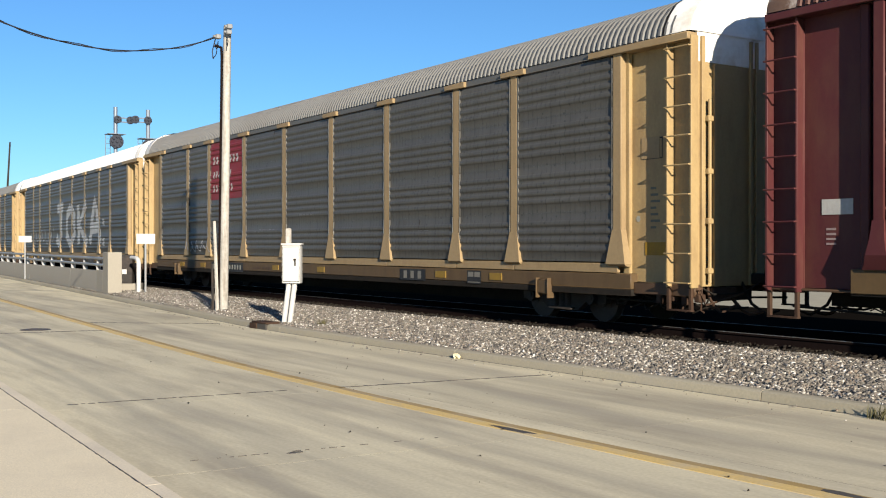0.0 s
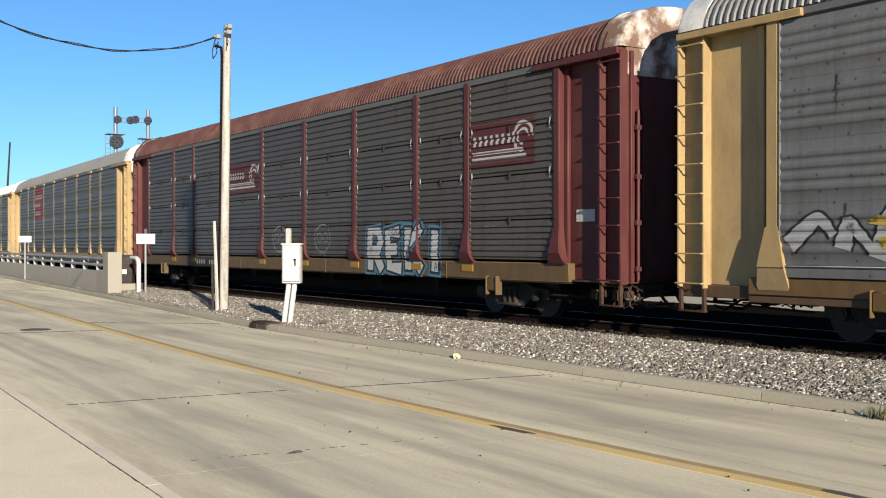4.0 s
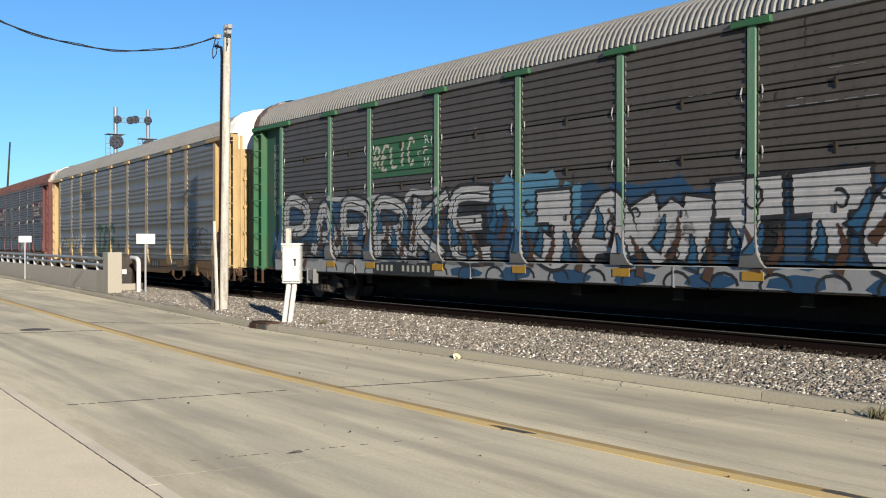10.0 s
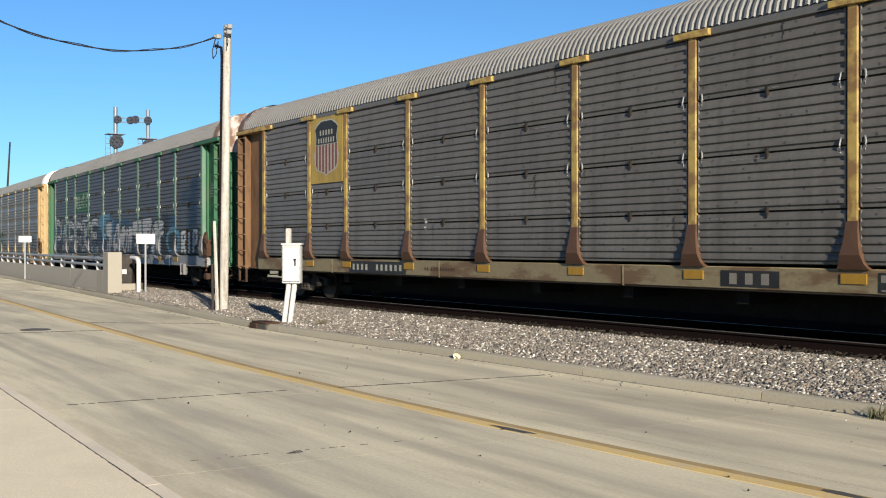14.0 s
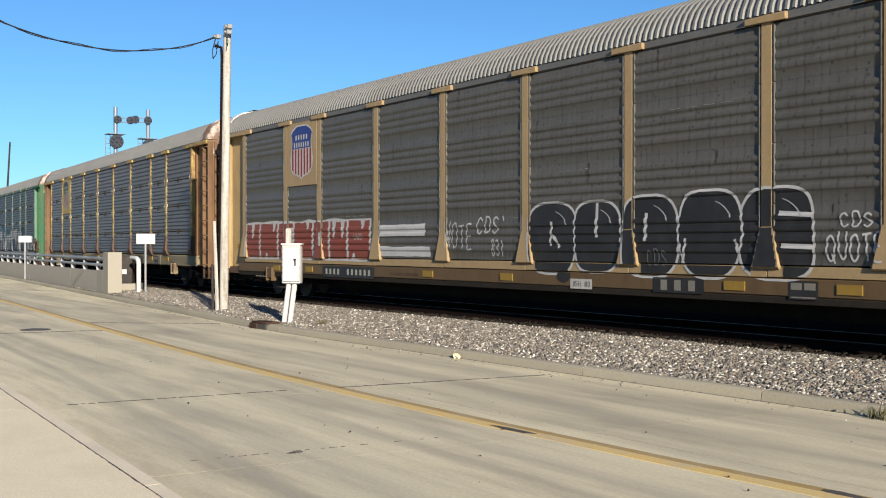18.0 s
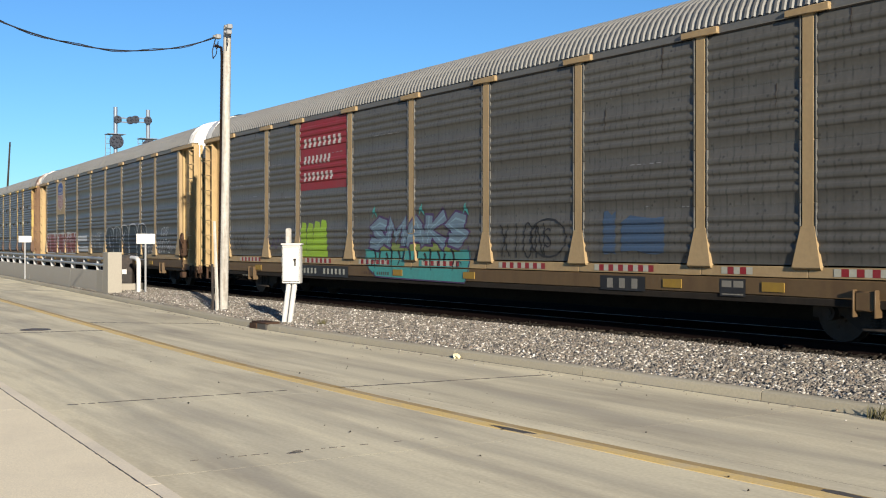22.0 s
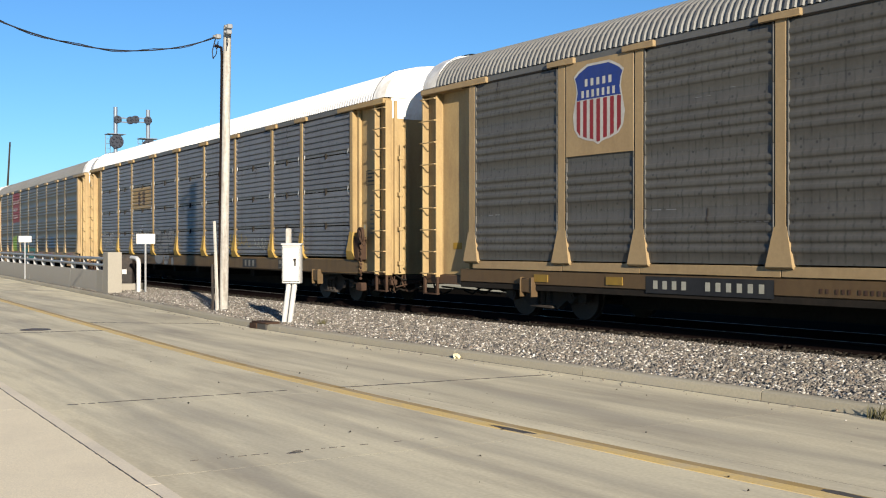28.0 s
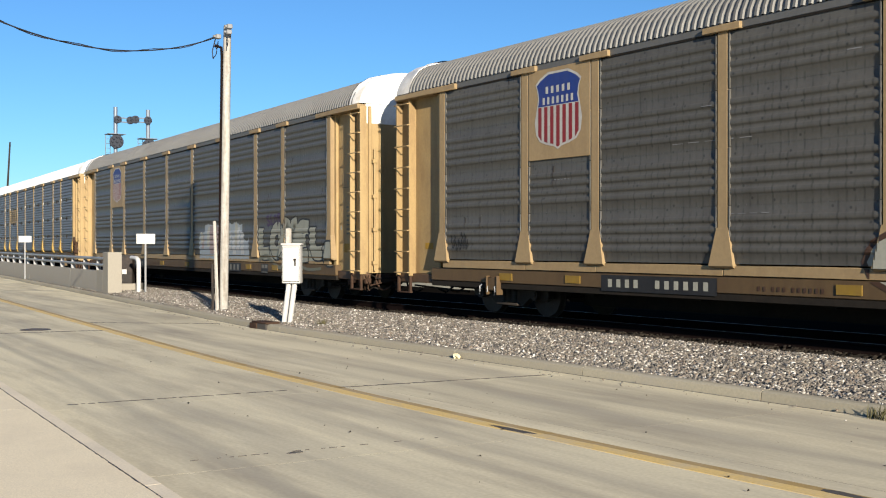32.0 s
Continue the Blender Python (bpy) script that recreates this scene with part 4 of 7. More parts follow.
RUST_WHITE = material("rusty_white", (0.125, 0.075, 0.052), 0.7, grain=20, amount=0.3, stain=(0.78, 0.74, 0.68), stain_scale=1.6, stain_amount=1.0)
# the body green made paler: sun on the post flanks is in the colour
LIT_GREEN = paint("lit_green_paint", (0.11, 0.235, 0.15), 0.4, rust_col=(0.3, 0.3, 0.28))
SILVER = paint("silver_paint", (0.30, 0.31, 0.32), 0.2)
DULL_SILVER = paint("dull_silver_paint", (0.20, 0.205, 0.21), 0.3)



def patchy(m, lo, hi):
    """Lets the stain of a paint end in hard flaked edges."""
    for node in m.node_tree.nodes:
        if node.type == "MAP_RANGE":
            node.inputs["From Min"].default_value, node.inputs["From Max"].default_value = lo, hi
    return m


GOLD_FLAKED = patchy(material("flaked_gold_paint", (0.30, 0.215, 0.065), 0.6, grain=14, amount=0.25, stain=(0.15, 0.085, 0.036), stain_scale=1.9, stain_amount=0.9, bump=0.05), 0.45, 0.54)
SILL_FLAKED = patchy(material("flaked_sill_paint", (0.155, 0.128, 0.075), 0.6, grain=14, amount=0.2, stain=(0.085, 0.05, 0.026), stain_scale=1.1, stain_amount=0.85, bump=0.05, streak=(0.6, 1, 2)), 0.5, 0.58)


def chain(x0, x1, z0, z1, sag):
    """A hanging chain of flat links under the sill."""
    g, n = Geo(), int((x1 - x0) / 0.045)
    for i in range(n):
        u = (i + 0.5) / n
        x, z = x0 + (x1 - x0) * u, z0 + (z1 - z0) * u - sag * 4 * u * (1 - u)
        if i % 2:
            g.box(x - 0.034, x + 0.034, -0.024, 0.024, z - 0.009, z + 0.009, 0.006)
        else:
            g.box(x - 0.034, x + 0.034, -0.009, 0.009, z - 0.024, z + 0.024, 0.006)
    return g.mesh("chain", RUST)


FOOT_YELLOW = paint("foot_yellow_paint", (0.46, 0.30, 0.07), 0.6)

cars = {}
cars[-2] = autorack("grey covered car carrier with orange-yellow ends", YELLOW, GREY_SHEET, ROOF_GREY, HOOD_WHITE, END_YELLOW, TAN_SILL)
cars[-1] = autorack("brown-grey covered car carrier with white roof and white tags", TAN, GREY_SHEET, ROOF_WHITE, HOOD_WHITE, END_YELLOW, TAN_SILL)
cars[0] = autorack("grey covered car carrier with tan posts and small red sign", TAN, GREY_SHEET, ROOF_GREY, HOOD_WHITE, END_YELLOW, TAN_SILL)
cars[1] = autorack("maroon covered car carrier with rusty roof and blue-white tag", MAROON, MAROON_SHEET, MAROON_ROOF, RUST_WHITE, MAROON, BROWN_SILL, "B", 0.70, caps=False)
cars[2] = autorack("pale grey covered car carrier with yellow posts and green tag", YELLOW, PALE_SHEET, ROOF_GREY, HOOD_WHITE, END_YELLOW, YELLOW_SILL, brake=True, plates=False, kick=PALE_SHEET, bracket=True)
cars[3] = autorack("brown covered car carrier with green posts and large blue tag", GREEN, BROWN_SHEET, ROOF_GREY, RUST_WHITE, GREEN, SILVER, "B", 0.70, feet=DULL_SILVER, brake=True, posts=LIT_GREEN)
cars[4] = autorack("steel-grey covered car carrier with rusty yellow posts", GOLD_FLAKED, STEEL_SHEET, ROOF_GREY, RUST_WHITE, RUST_YELLOW, SILL_FLAKED, "B", 0.70, feet=RUST_BROWN)
cars[5] = autorack("grey covered car carrier with tan posts and black tag", TAN, GREY_SHEET, ROOF_GREY, HOOD_WHITE, END_YELLOW, TAN_SILL, brake=True)
cars[6] = autorack("grey covered car carrier with tan posts and large red sign", TAN, GREY_SHEET, ROOF_GREY, HOOD_WHITE, END_YELLOW, TAN_SILL)
cars[7] = autorack("pale grey covered car carrier with white roof and yellow sign", YELLOW, SILVER_SHEET, ROOF_WHITE, HOOD_WHITE, END_YELLOW, BROWN_SILL, "B", 0.70, brake=True, plates=False, feet=FOOT_YELLOW)
cars[8] = autorack("grey covered car carrier with tan posts, shield and pale tags", TAN, GREY_SHEET, ROOF_GREY, HOOD_WHITE, END_YELLOW, TAN_SILL)
cars[9] = autorack("grey covered car carrier with tan posts, shield and dark tag", TAN, GREY_SHEET, ROOF_GREY, HOOD_WHITE, YELLOW, TAN_SILL)

# chains, dropped sill end and hooks
for x0, x1, z0, z1, sag in ((7.55, 8.75, 0.38, 0.42, 0.17), (11.3, 12.35, 0.38, 0.40, 0.12)):
    part("chain", chain(x0, x1, z0, z1, sag), cars[2], "rusty hanging chain", m=Matrix.Translation((0, -SIDE + 0.01, 0)))
    for x in (x0 - 0.02, x1 + 0.02):
        part("chain_bracket", simple("chain_bracket", RUST, (-0.03, 0.03, -SIDE - 0.02, -SIDE + 0.06, 0.36, 0.56, 0.008)), cars[2], m=Matrix.Translation((x, 0, 0)))
part("sill_drop", Geo().prism([(10.5, 0.57), (11.0, 0.40), (12.3, 0.40), (12.3, 0.60), (10.5, 0.60)], 1, -SIDE + 0.024, -SIDE + 0.2).mesh("sill_drop", YELLOW_SILL), cars[2], "dropped end of the sill")
part("sill_drop", Geo().prism([(-6.9, 0.55), (-6.5, 0.43), (6.9, 0.43), (7.3, 0.55)], 1, -SIDE + 0.036, -SIDE + 0.2).mesh("sill_drop", YELLOW_SILL), cars[2], "deeper middle of the sill")
for x in (-10.45, -10.2, -9.95):
    part("steel_hook", Geo().tube([(x, -SIDE + 0.03, 0.62), (x, -SIDE - 0.03, 0.58), (x + 0.02, -SIDE - 0.05, 0.48), (x - 0.03, -SIDE - 0.02, 0.42)], 0.016, 6).mesh("steel_hook", M["galvanised"]), cars[9], "small steel hook")

# the tagged, darkened end doors at one end of the green car
DARK_GREEN = paint("dark_green_paint", (0.022, 0.085, 0.06), 0.3)
for ob in cars[3].children:
    if ob.name.split(".")[0] in ("side_door", "door_stile") and ob.matrix_basis[0][0] < 0:
        ob.data = ob.data.copy()
        ob.data.materials[0] = DARK_GREEN

# ---- things beside the road ----
def tapered_pole(name, label, base, top, r0, r1, mat, category="pole"):
    b, t = Vector(base), Vector(top)
    pts = [b.lerp(t, i / 8) for i in range(9)]
    ob = thing(name, label, category)
    part("shaft", Geo().tube(pts, r0, 14, r1).mesh("shaft", mat), ob)
    return ob


pole = tapered_pole("utility_pole", "weathered grey wooden utility pole standing in gravel", (-22.48, 9.36, 0.0), (-22.25, 9.36, 6.62), 0.098, 0.086, M["pole_wood"], "utility pole")
g = Geo().tube([(-22.54, 9.27, 0.1), (-22.44, 9.27, 3.0), (-22.35, 9.27, 5.9), (-22.36, 9.26, 6.15), (-22.46, 9.16, 6.2)], 0.035, 8)
part("conduit", g.mesh("conduit", M["rail_steel"]), pole, "brown cable conduit")
for k, (x, y, z) in enumerate([(-22.42, 9.2, 6.40), (-22.05, 9.3, 6.45), (-22.06, 9.32, 6.58)]):
    g = Geo().box(x - 0.07, x + 0.07, y - 0.06, y + 0.06, z - 0.05, z + 0.05, 0.012)
    g.disc((x, y - 0.08, z), (0, 1, 0), 0.03, 0.06, 10)
    part("insulator", g.mesh("insulator", M["galvanised"]), pole, "grey bracket with insulator")
for pts in ([(-22.55, 9.2, 6.4), (-22.62, 9.15, 6.1), (-22.58, 9.15, 5.92), (-22.45, 9.17, 6.0), (-22.4, 9.2, 6.25)],
            [(-22.48, 9.18, 6.42), (-22.52, 9.15, 6.2), (-22.44, 9.18, 6.12), (-22.4, 9.2, 6.3)],
            [(-22.08, 9.28, 6.5), (-21.99, 9.25, 6.38), (-21.96, 9.25, 6.22), (-22.0, 9.25, 6.12)]):
    part("wire_loop", Geo().tube(pts, 0.012, 6).mesh("wire_loop", M["cable"]), pole, "hanging black wire")

far_support = tapered_pole("utility_pole", "weathered wooden utility pole across the road", (-17.0, -1.0, 0.0), (-17.0, -1.0, 8.4), 0.16, 0.12, M["pole_wood"], "utility pole")
wire = []
for i in range(41):
    s = i / 40
    wire.append(Vector((-22.55 + 5.55 * s, 9.2 - 10.2 * s, 6.40 - 4.68 * s + 6.26 * s * s)))
cable = thing("overhead_cable", "sagging black cable between wooden poles", "cable")
part("strand", Geo().tube(wire, 0.014, 6).mesh("strand", M["cable"]), cable)
part("strand", Geo().tube([p + Vector((0.03 * math.sin(i * 0.9), 0, 0.03 * math.cos(i * 0.9))) for i, p in enumerate(wire)], 0.009, 6).mesh("strand", M["cable"]), cable)

stake = thing("wooden_stake", "thin leaning grey wooden stake beside the pole", "stake")
part("board", Geo().tube([(-22.30, 9.14, 0.05), (-22.38, 9.14, 1.2), (-22.48, 9.14, 2.22)], 0.045, 6, 0.035).mesh("board", M["pole_wood"]), stake)
rod = thing("metal_stake", "short dark metal rod beside the pole", "stake")
part("rod", Geo().tube([(-22.42, 9.08, 0.05), (-22.46, 9.08, 1.25)], 0.03, 6).mesh("rod", M["black_steel"]), rod)

PUSH = Matrix.Translation((0, 0, 1.65)) @ Matrix.Scale(1.056, 4) @ Matrix.Translation((0, 0, -1.65))
for ob in (pole, far_support, cable, stake, rod):
    ob.matrix_basis = PUSH

# white cabinet on posts
B = Matrix.Translation((-19.1, 9.42, -0.03)) @ pose(0, 0, 0, 0, 0, 52) @ Matrix.Scale(1.04, 4)
box = thing("utility_cabinet", "white metal utility cabinet on two white posts in gravel", "utility box", m=B)
part("housing", Geo().box(-0.18, 0.18, -0.11, 0.11, 0.90, 1.64, 0.012).mesh("housing", M["white_paint"]), box)
part("lid", Geo().box(-0.20, 0.20, -0.13, 0.13, 1.64, 1.675, 0.008).mesh("lid", M["white_paint"]), box)
part("door", Geo().box(-0.155, 0.155, -0.122, -0.108, 0.94, 1.60, 0.006).mesh("door", M["white_paint"]), box, "white cabinet door")
# a black plate behind the door draws the shade in its seam
part("gasket", Geo().box(-0.163, 0.163, -0.1165, -0.108, 0.932, 1.608).mesh("gasket", M["joint"]), box, "black plate for the shaded door seam")
part("handle", Geo().box(0.075, 0.095, -0.16, -0.12, 1.24, 1.38, 0.005).box(0.05, 0.1, -0.135, -0.12, 1.345, 1.375).mesh("handle", M["black_steel"]), box, "black handle")
for z in (1.02, 1.27, 1.5):
    part("hinge", Geo().tube([(-0.165, -0.13, z - 0.03), (-0.165, -0.13, z + 0.03)], 0.012, 6).mesh("hinge", M["galvanised"]), box)
for x in (-0.06, 0.055):
    part("leg", Geo().tube([(x - 0.11, 0.02, 0.1), (x, 0.0, 0.93)], 0.05, 8).mesh("leg", M["white_paint"]), box, "white leaning post")
part("back_post", Geo().box(-0.16, -0.05, 0.115, 0.2, 0.0, 1.97, 0.02).mesh("back_post", M["pole_wood"]), box, "grey post with rounded top")


def blank_sign(x, y, z0, z1, width, label):
    sg = thing("road_sign", label, "sign", m=Matrix.Translation((x, y, 0)), group="white signs on posts")
    g = Geo().box(-0.008, 0.008, -width / 2, width / 2, z0, z1, 0.003)
    part("board", g.mesh("board", M["white_paint"]), sg, "blank white board")
    part("post", Geo().box(-0.05, -0.012, -0.03, 0.03, 0.0, z1 - 0.05, 0.004).mesh("post", M["galvanised"]), sg, "grey steel post")


blank_sign(-33.6, 11.3, 1.73, 2.06, 0.62, "blank white rectangular sign on a steel post in gravel")
blank_sign(-51.6, 11.6, 1.84, 2.14, 0.58, "blank white rectangular sign behind the bridge parapet")

# parapet of the bridge
PAR = KERB + 0.20
parapet = tagged(new("parapet"), "weathered concrete bridge parapet with pipe railing", kind="structure")
for i in range(12):
    a1 = -35.2 - 5.0 * i
    sec = [(PAR, 0.0), (PAR + 0.32, 0.0), (PAR + 0.28, 0.82), (PAR + 0.05, 0.82), (PAR + 0.03, 0.78)]
    part("wall_section", strip(Geo(), a1 - 4.985, a1, sec, 2.5, 0, ROAD).mesh("wall_section", M["concrete_wall"]), parapet)
g = strip(Geo(), -96, -33.0, [(KERB + 0.17, 0.0), (PAR + 0.4, 0.0), (PAR + 0.4, 0.10), (KERB + 0.17, 0.108)], 3, 0, ROAD)
part("ledge", g.mesh("ledge", M["concrete_kerb"]), parapet, "concrete ledge behind the kerb")
for (o0, o1, a0, a1, z1) in ((PAR - 0.02, PAR + 0.42, -35.2, -34.21, 0.86), (PAR - 0.02, PAR + 0.42, -34.2, -33.45, 1.46)):
    g = strip(Geo(), a0, a1, [(o0, 0.0), (o1, 0.0), (o1, z1), (o0 + 0.02, z1), (o0, z1 - 0.02)], 2, 0, ROAD)
    part("end_block", g.mesh("end_block", M["concrete_wall"]), parapet, "concrete end block")
for z in (1.02, 1.24):
    pts = []
    for i in range(32):
        p, _ = line(-34.3 - 2.0 * i, PAR + 0.16, ROAD)
        pts.append((p.x, p.y, z + (0.012 * i if i < 20 else 0.24) * 0.3))
    part("rail_pipe", Geo().tube(pts, 0.05, 8).mesh("rail_pipe", M["galvanised"]), parapet, "grey pipe rail")
bracket = Geo().prism([(0.14, 0.80), (0.30, 0.80), (0.24, 1.3), (0.18, 1.3), (0.12, 1.0)], 0, -0.025, 0.025).mesh("rail_bracket", M["galvanised"])
for i in range(26):
    p, th = line(-36.0 - 2.3 * i, PAR, ROAD)
    part("rail_bracket", bracket, parapet, m=Matrix.Translation((p.x, p.y, 0)) @ pose(0, 0, 0, 0, 0, -math.degrees(th)))

# black cabinet with vent pipe
cab = thing("relay_cabinet", "dark steel relay cabinet on a concrete pad", "cabinet", m=Matrix.Translation((-35.9, 11.4, 0)) @ pose(0, 0, 0, 0, 0, 60))
part("pad", Geo().box(-0.55, 0.55, -0.4, 0.4, 0.0, 0.38, 0.02).mesh("pad", M["concrete_wall"]), cab, "concrete pad")
part("housing", Geo().box(-0.24, 0.24, -0.2, 0.2, 0.38, 1.36, 0.015).mesh("housing", M["black_steel"]), cab)
part("door", Geo().box(-0.21, 0.21, -0.215, -0.2, 0.43, 1.31, 0.005).mesh("door", M["black_steel"]), cab)
part("label_plate", Geo().box(-0.1, 0.05, -0.222, -0.214, 0.7, 0.86).mesh("label_plate", M["white_paint"]), cab, "pale worn label")
vent = thing("vent_pipe", "white bent vent pipe in the gravel", "pipe")
g = Geo().tube([(-34.0, 11.2, 0.05), (-34.0, 11.2, 1.1), (-34.06, 11.2, 1.2), (-34.2, 11.2, 1.25), (-34.7, 11.2, 1.27)], 0.075, 10)
part("tube", g.mesh("tube", M["white_paint"]), vent)

# storm inlet and manhole
inlet = thing("storm_inlet", "rusty iron storm inlet set in the kerb", "drain")
part("hood", Geo().box(-19.62, -18.92, 8.765, 9.06, 0.112, 0.150, 0.01).mesh("hood", RUST), inlet, "rusty iron hood")
# a solid black block stands for the shade inside the inlet's opening
part("mouth", Geo().box(-19.36, -18.96, 8.770, 8.84, -0.02, 0.110).mesh("mouth", M["joint"]), inlet, "black block for the shade in the opening")
part("frame", Geo().box(-19.70, -19.36, 8.755, 8.84, -0.03, 0.110, 0.008).mesh("frame", RUST), inlet)
man = thing("manhole_cover", "dark round iron manhole cover in the road", "manhole", m=Matrix.Translation((-21.6, 5.05, 0)))
part("rim", Geo().disc((0, 0, 0.0), (0, 0, 1), 0.29, 0.012, 28).mesh("rim", M["iron"]), man)
g = Geo().disc((0, 0, 0.004), (0, 0, 1), 0.255, 0.014, 28)
for a in range(-2, 3):
    for b in range(-2, 3):
        if a * a + b * b < 5:
            g.box(a * 0.1 - 0.03, a * 0.1 + 0.03, b * 0.1 - 0.03, b * 0.1 + 0.03, 0.01, 0.015)
part("lid", g.mesh("lid", M["iron"], 30), man, "studded iron lid")


def blotch(x, y, lx, ly, turn, seed, mat=M["asphalt"]):
    rng = random.Random(seed)
    n = 14
    pts = []
    for i in range(n):
        a = 2 * math.pi * i / n
        r = rng.uniform(0.75, 1.1)
        px, py = lx * r * math.cos(a), ly * r * math.sin(a)
        pts.append((x + px * math.cos(turn) - py * math.sin(turn), y + px * math.sin(turn) + py * math.cos(turn)))
    part("patch", Geo().prism(pts, 2, -0.01, 0.0065).mesh("patch", mat, 0), road, "dark asphalt patch")


blotch(-7.38, 5.82, 0.32, 0.05, 0.06, 1)
blotch(-4.2, 6.12, 0.20, 0.05, 0.05, 2)
blotch(-7.55, 3.75, 0.03, 0.07, 0.0, 3)
blotch(-4.5, 7.2, 0.10, 0.018, 0.3, 4)

# loose bits on the road and kerb, weeds
rng = random.Random(5)
pebble = thing("pebble", "pale yellow stone lying at the kerb", "stone", m=Matrix.Translation((-12.55, 8.86, 0.03)))
part("body", Geo().tube([(-0.05, 0, 0), (-0.02, 0.01, 0.015), (0.03, 0, 0.01), (0.06, 0, -0.005)], 0.045, 7, 0.025).mesh("body", material("pale_stone", (0.7, 0.62, 0.38), 0.8)), pebble)
stones("road_grit", "small stones and grit lying on the road edge", M["stone"], 260, -30, -4, -5.75, -5.26, 0.006, 0.018, 7, way=ROAD)
ob = bpy.data.objects["road_grit"]
ob.location.z = -0.08
stones("road_crumbs", "dark crumbs scattered over the road", M["dark_stone"], 70, -24, -3, -11.2, -5.6, 0.004, 0.012, 8, way=ROAD)


def weed(x, y, z, h, seed, colour):
    r = random.Random(seed)
    g = Geo()
    for i in range(34):
        a, tilt, hh = r.uniform(0, 6.28), r.uniform(0.1, 0.9), h * r.uniform(0.4, 1.0)
        bx, by = x + r.uniform(-0.12, 0.12), y + r.uniform(-0.04, 0.04)
        dx, dy = math.cos(a) * tilt * hh, math.sin(a) * tilt * hh
        w = 0.006
        g.add([(bx - w * math.sin(a), by + w * math.cos(a), z), (bx + w * math.sin(a), by - w * math.cos(a), z),
               (bx + dx * 0.5 + w * math.sin(a), by + dy * 0.5 - w * math.cos(a), z + hh * 0.6), (bx + dx * 0.5 - w * math.sin(a), by + dy * 0.5 + w * math.cos(a), z + hh * 0.6),
               (bx + dx, by + dy, z + hh)], [(0, 1, 2, 3), (3, 2, 4)])
    w = thing("weed", "dry brown-green weed growing at the kerb", "weed", group="weeds at the kerb")
    part("blades", g.mesh("blades", colour, 0), w)


DRY = material("dry_weed", (0.085, 0.078, 0.038), 0.9, grain=10, amount=0.3, bump=0)
weed(-14.3, 9.03, 0.0, 0.16, 1, DRY)
weed(-5.85, 9.05, 0.0, 0.18, 2, DRY)
weed(-5.6, 9.2, 0.085, 0.16, 3, DRY)
weed(-18.2, 9.6, 0.11, 0.15, 4, DRY)


# railway signals far behind the train
def lamp_disc(g, x, y, z, r, n):
    g.disc((x, y, z), (1, 0, 0), r, 0.10, 26)
    for k in range(n):
        a = 2 * math.pi * k / n
        q = r * 0.68
        g.disc((x + 0.1, y + q * math.cos(a), z + q * math.sin(a)), (1, 0, 0), r * 0.17, 0.2, 10)
    if n > 2:
        g.disc((x + 0.1, y, z), (1, 0, 0), r * 0.17, 0.2, 10)


SIGNAL_STEEL = material("signal_steel", (0.15, 0.18, 0.22), 0.5, 0.3, grain=8, amount=0.15)


def signal(x, y, top, arm, side, main):
    sg = thing("railway_signal", "grey signal mast with round black lamp targets", "signal", m=Matrix.Translation((x, y, 0)), group="railway signals")
    part("mast", Geo().tube([(0, 0, 0), (0, 0, top)], 0.17, 12).mesh("mast", SIGNAL_STEEL), sg)
    g = Geo()
    lamp_disc(g, 0.3, 0, main, 0.6, 8)
    part("main_target", g.mesh("main_target", M["signal_black"]), sg, "black round target with lamps")
    part("arm", Geo().box(0.1, 0.22, min(0, side * 1.25), max(0, side * 1.25), arm + 0.12, arm + 0.22, 0.01).box(0.1, 0.22, min(0, side * 1.25), max(0, side * 1.25), arm - 0.22, arm - 0.12, 0.01).mesh("arm", SIGNAL_STEEL), sg)
    for y2 in (0.1 * side, side * 1.2):
        g = Geo()
        lamp_disc(g, 0.3, y2, arm, 0.34, 4)
        part("lamp_unit", g.mesh("lamp_unit", M["signal_black"]), sg, "round black lamp unit")
    part("platform", Geo().box(-0.7, 0.5, -0.75, 0.75, main + 0.62, main + 0.68, 0.01).mesh("platform", SIGNAL_STEEL), sg)
    g = Geo()
    for s in (-0.2, 0.2):
        g.tube([(-0.35, -0.55 + s, 0.2), (-0.35, -0.55 + s, top - 2.4)], 0.03, 6)
    for k in range(int((top - 2.6) / 0.4)):
        g.tube([(-0.35, -0.75, 0.5 + 0.4 * k), (-0.35, -0.35, 0.5 + 0.4 * k)], 0.02, 5)
    part("access_ladder", g.mesh("access_ladder", SIGNAL_STEEL), sg)
    part("base", Geo().box(-0.4, 0.4, -0.4, 0.4, -0.06, 0.3, 0.03).mesh("base", M["concrete_wall"]), sg, "concrete base")


signal(-90.2, 27.7, 13.65, 12.55, 1, 10.65)
signal(-88.6, 30.0, 13.4, 12.45, -1, 10.25)
tapered_pole("far_pole", "thin dark wooden pole far beyond the track", (-127.5, 26.3, -0.1), (-126.9, 26.9, 13.6), 0.16, 0.09, M["tie_wood"], "pole")
bpy.data.objects["road_crumbs"].location.z = -0.085

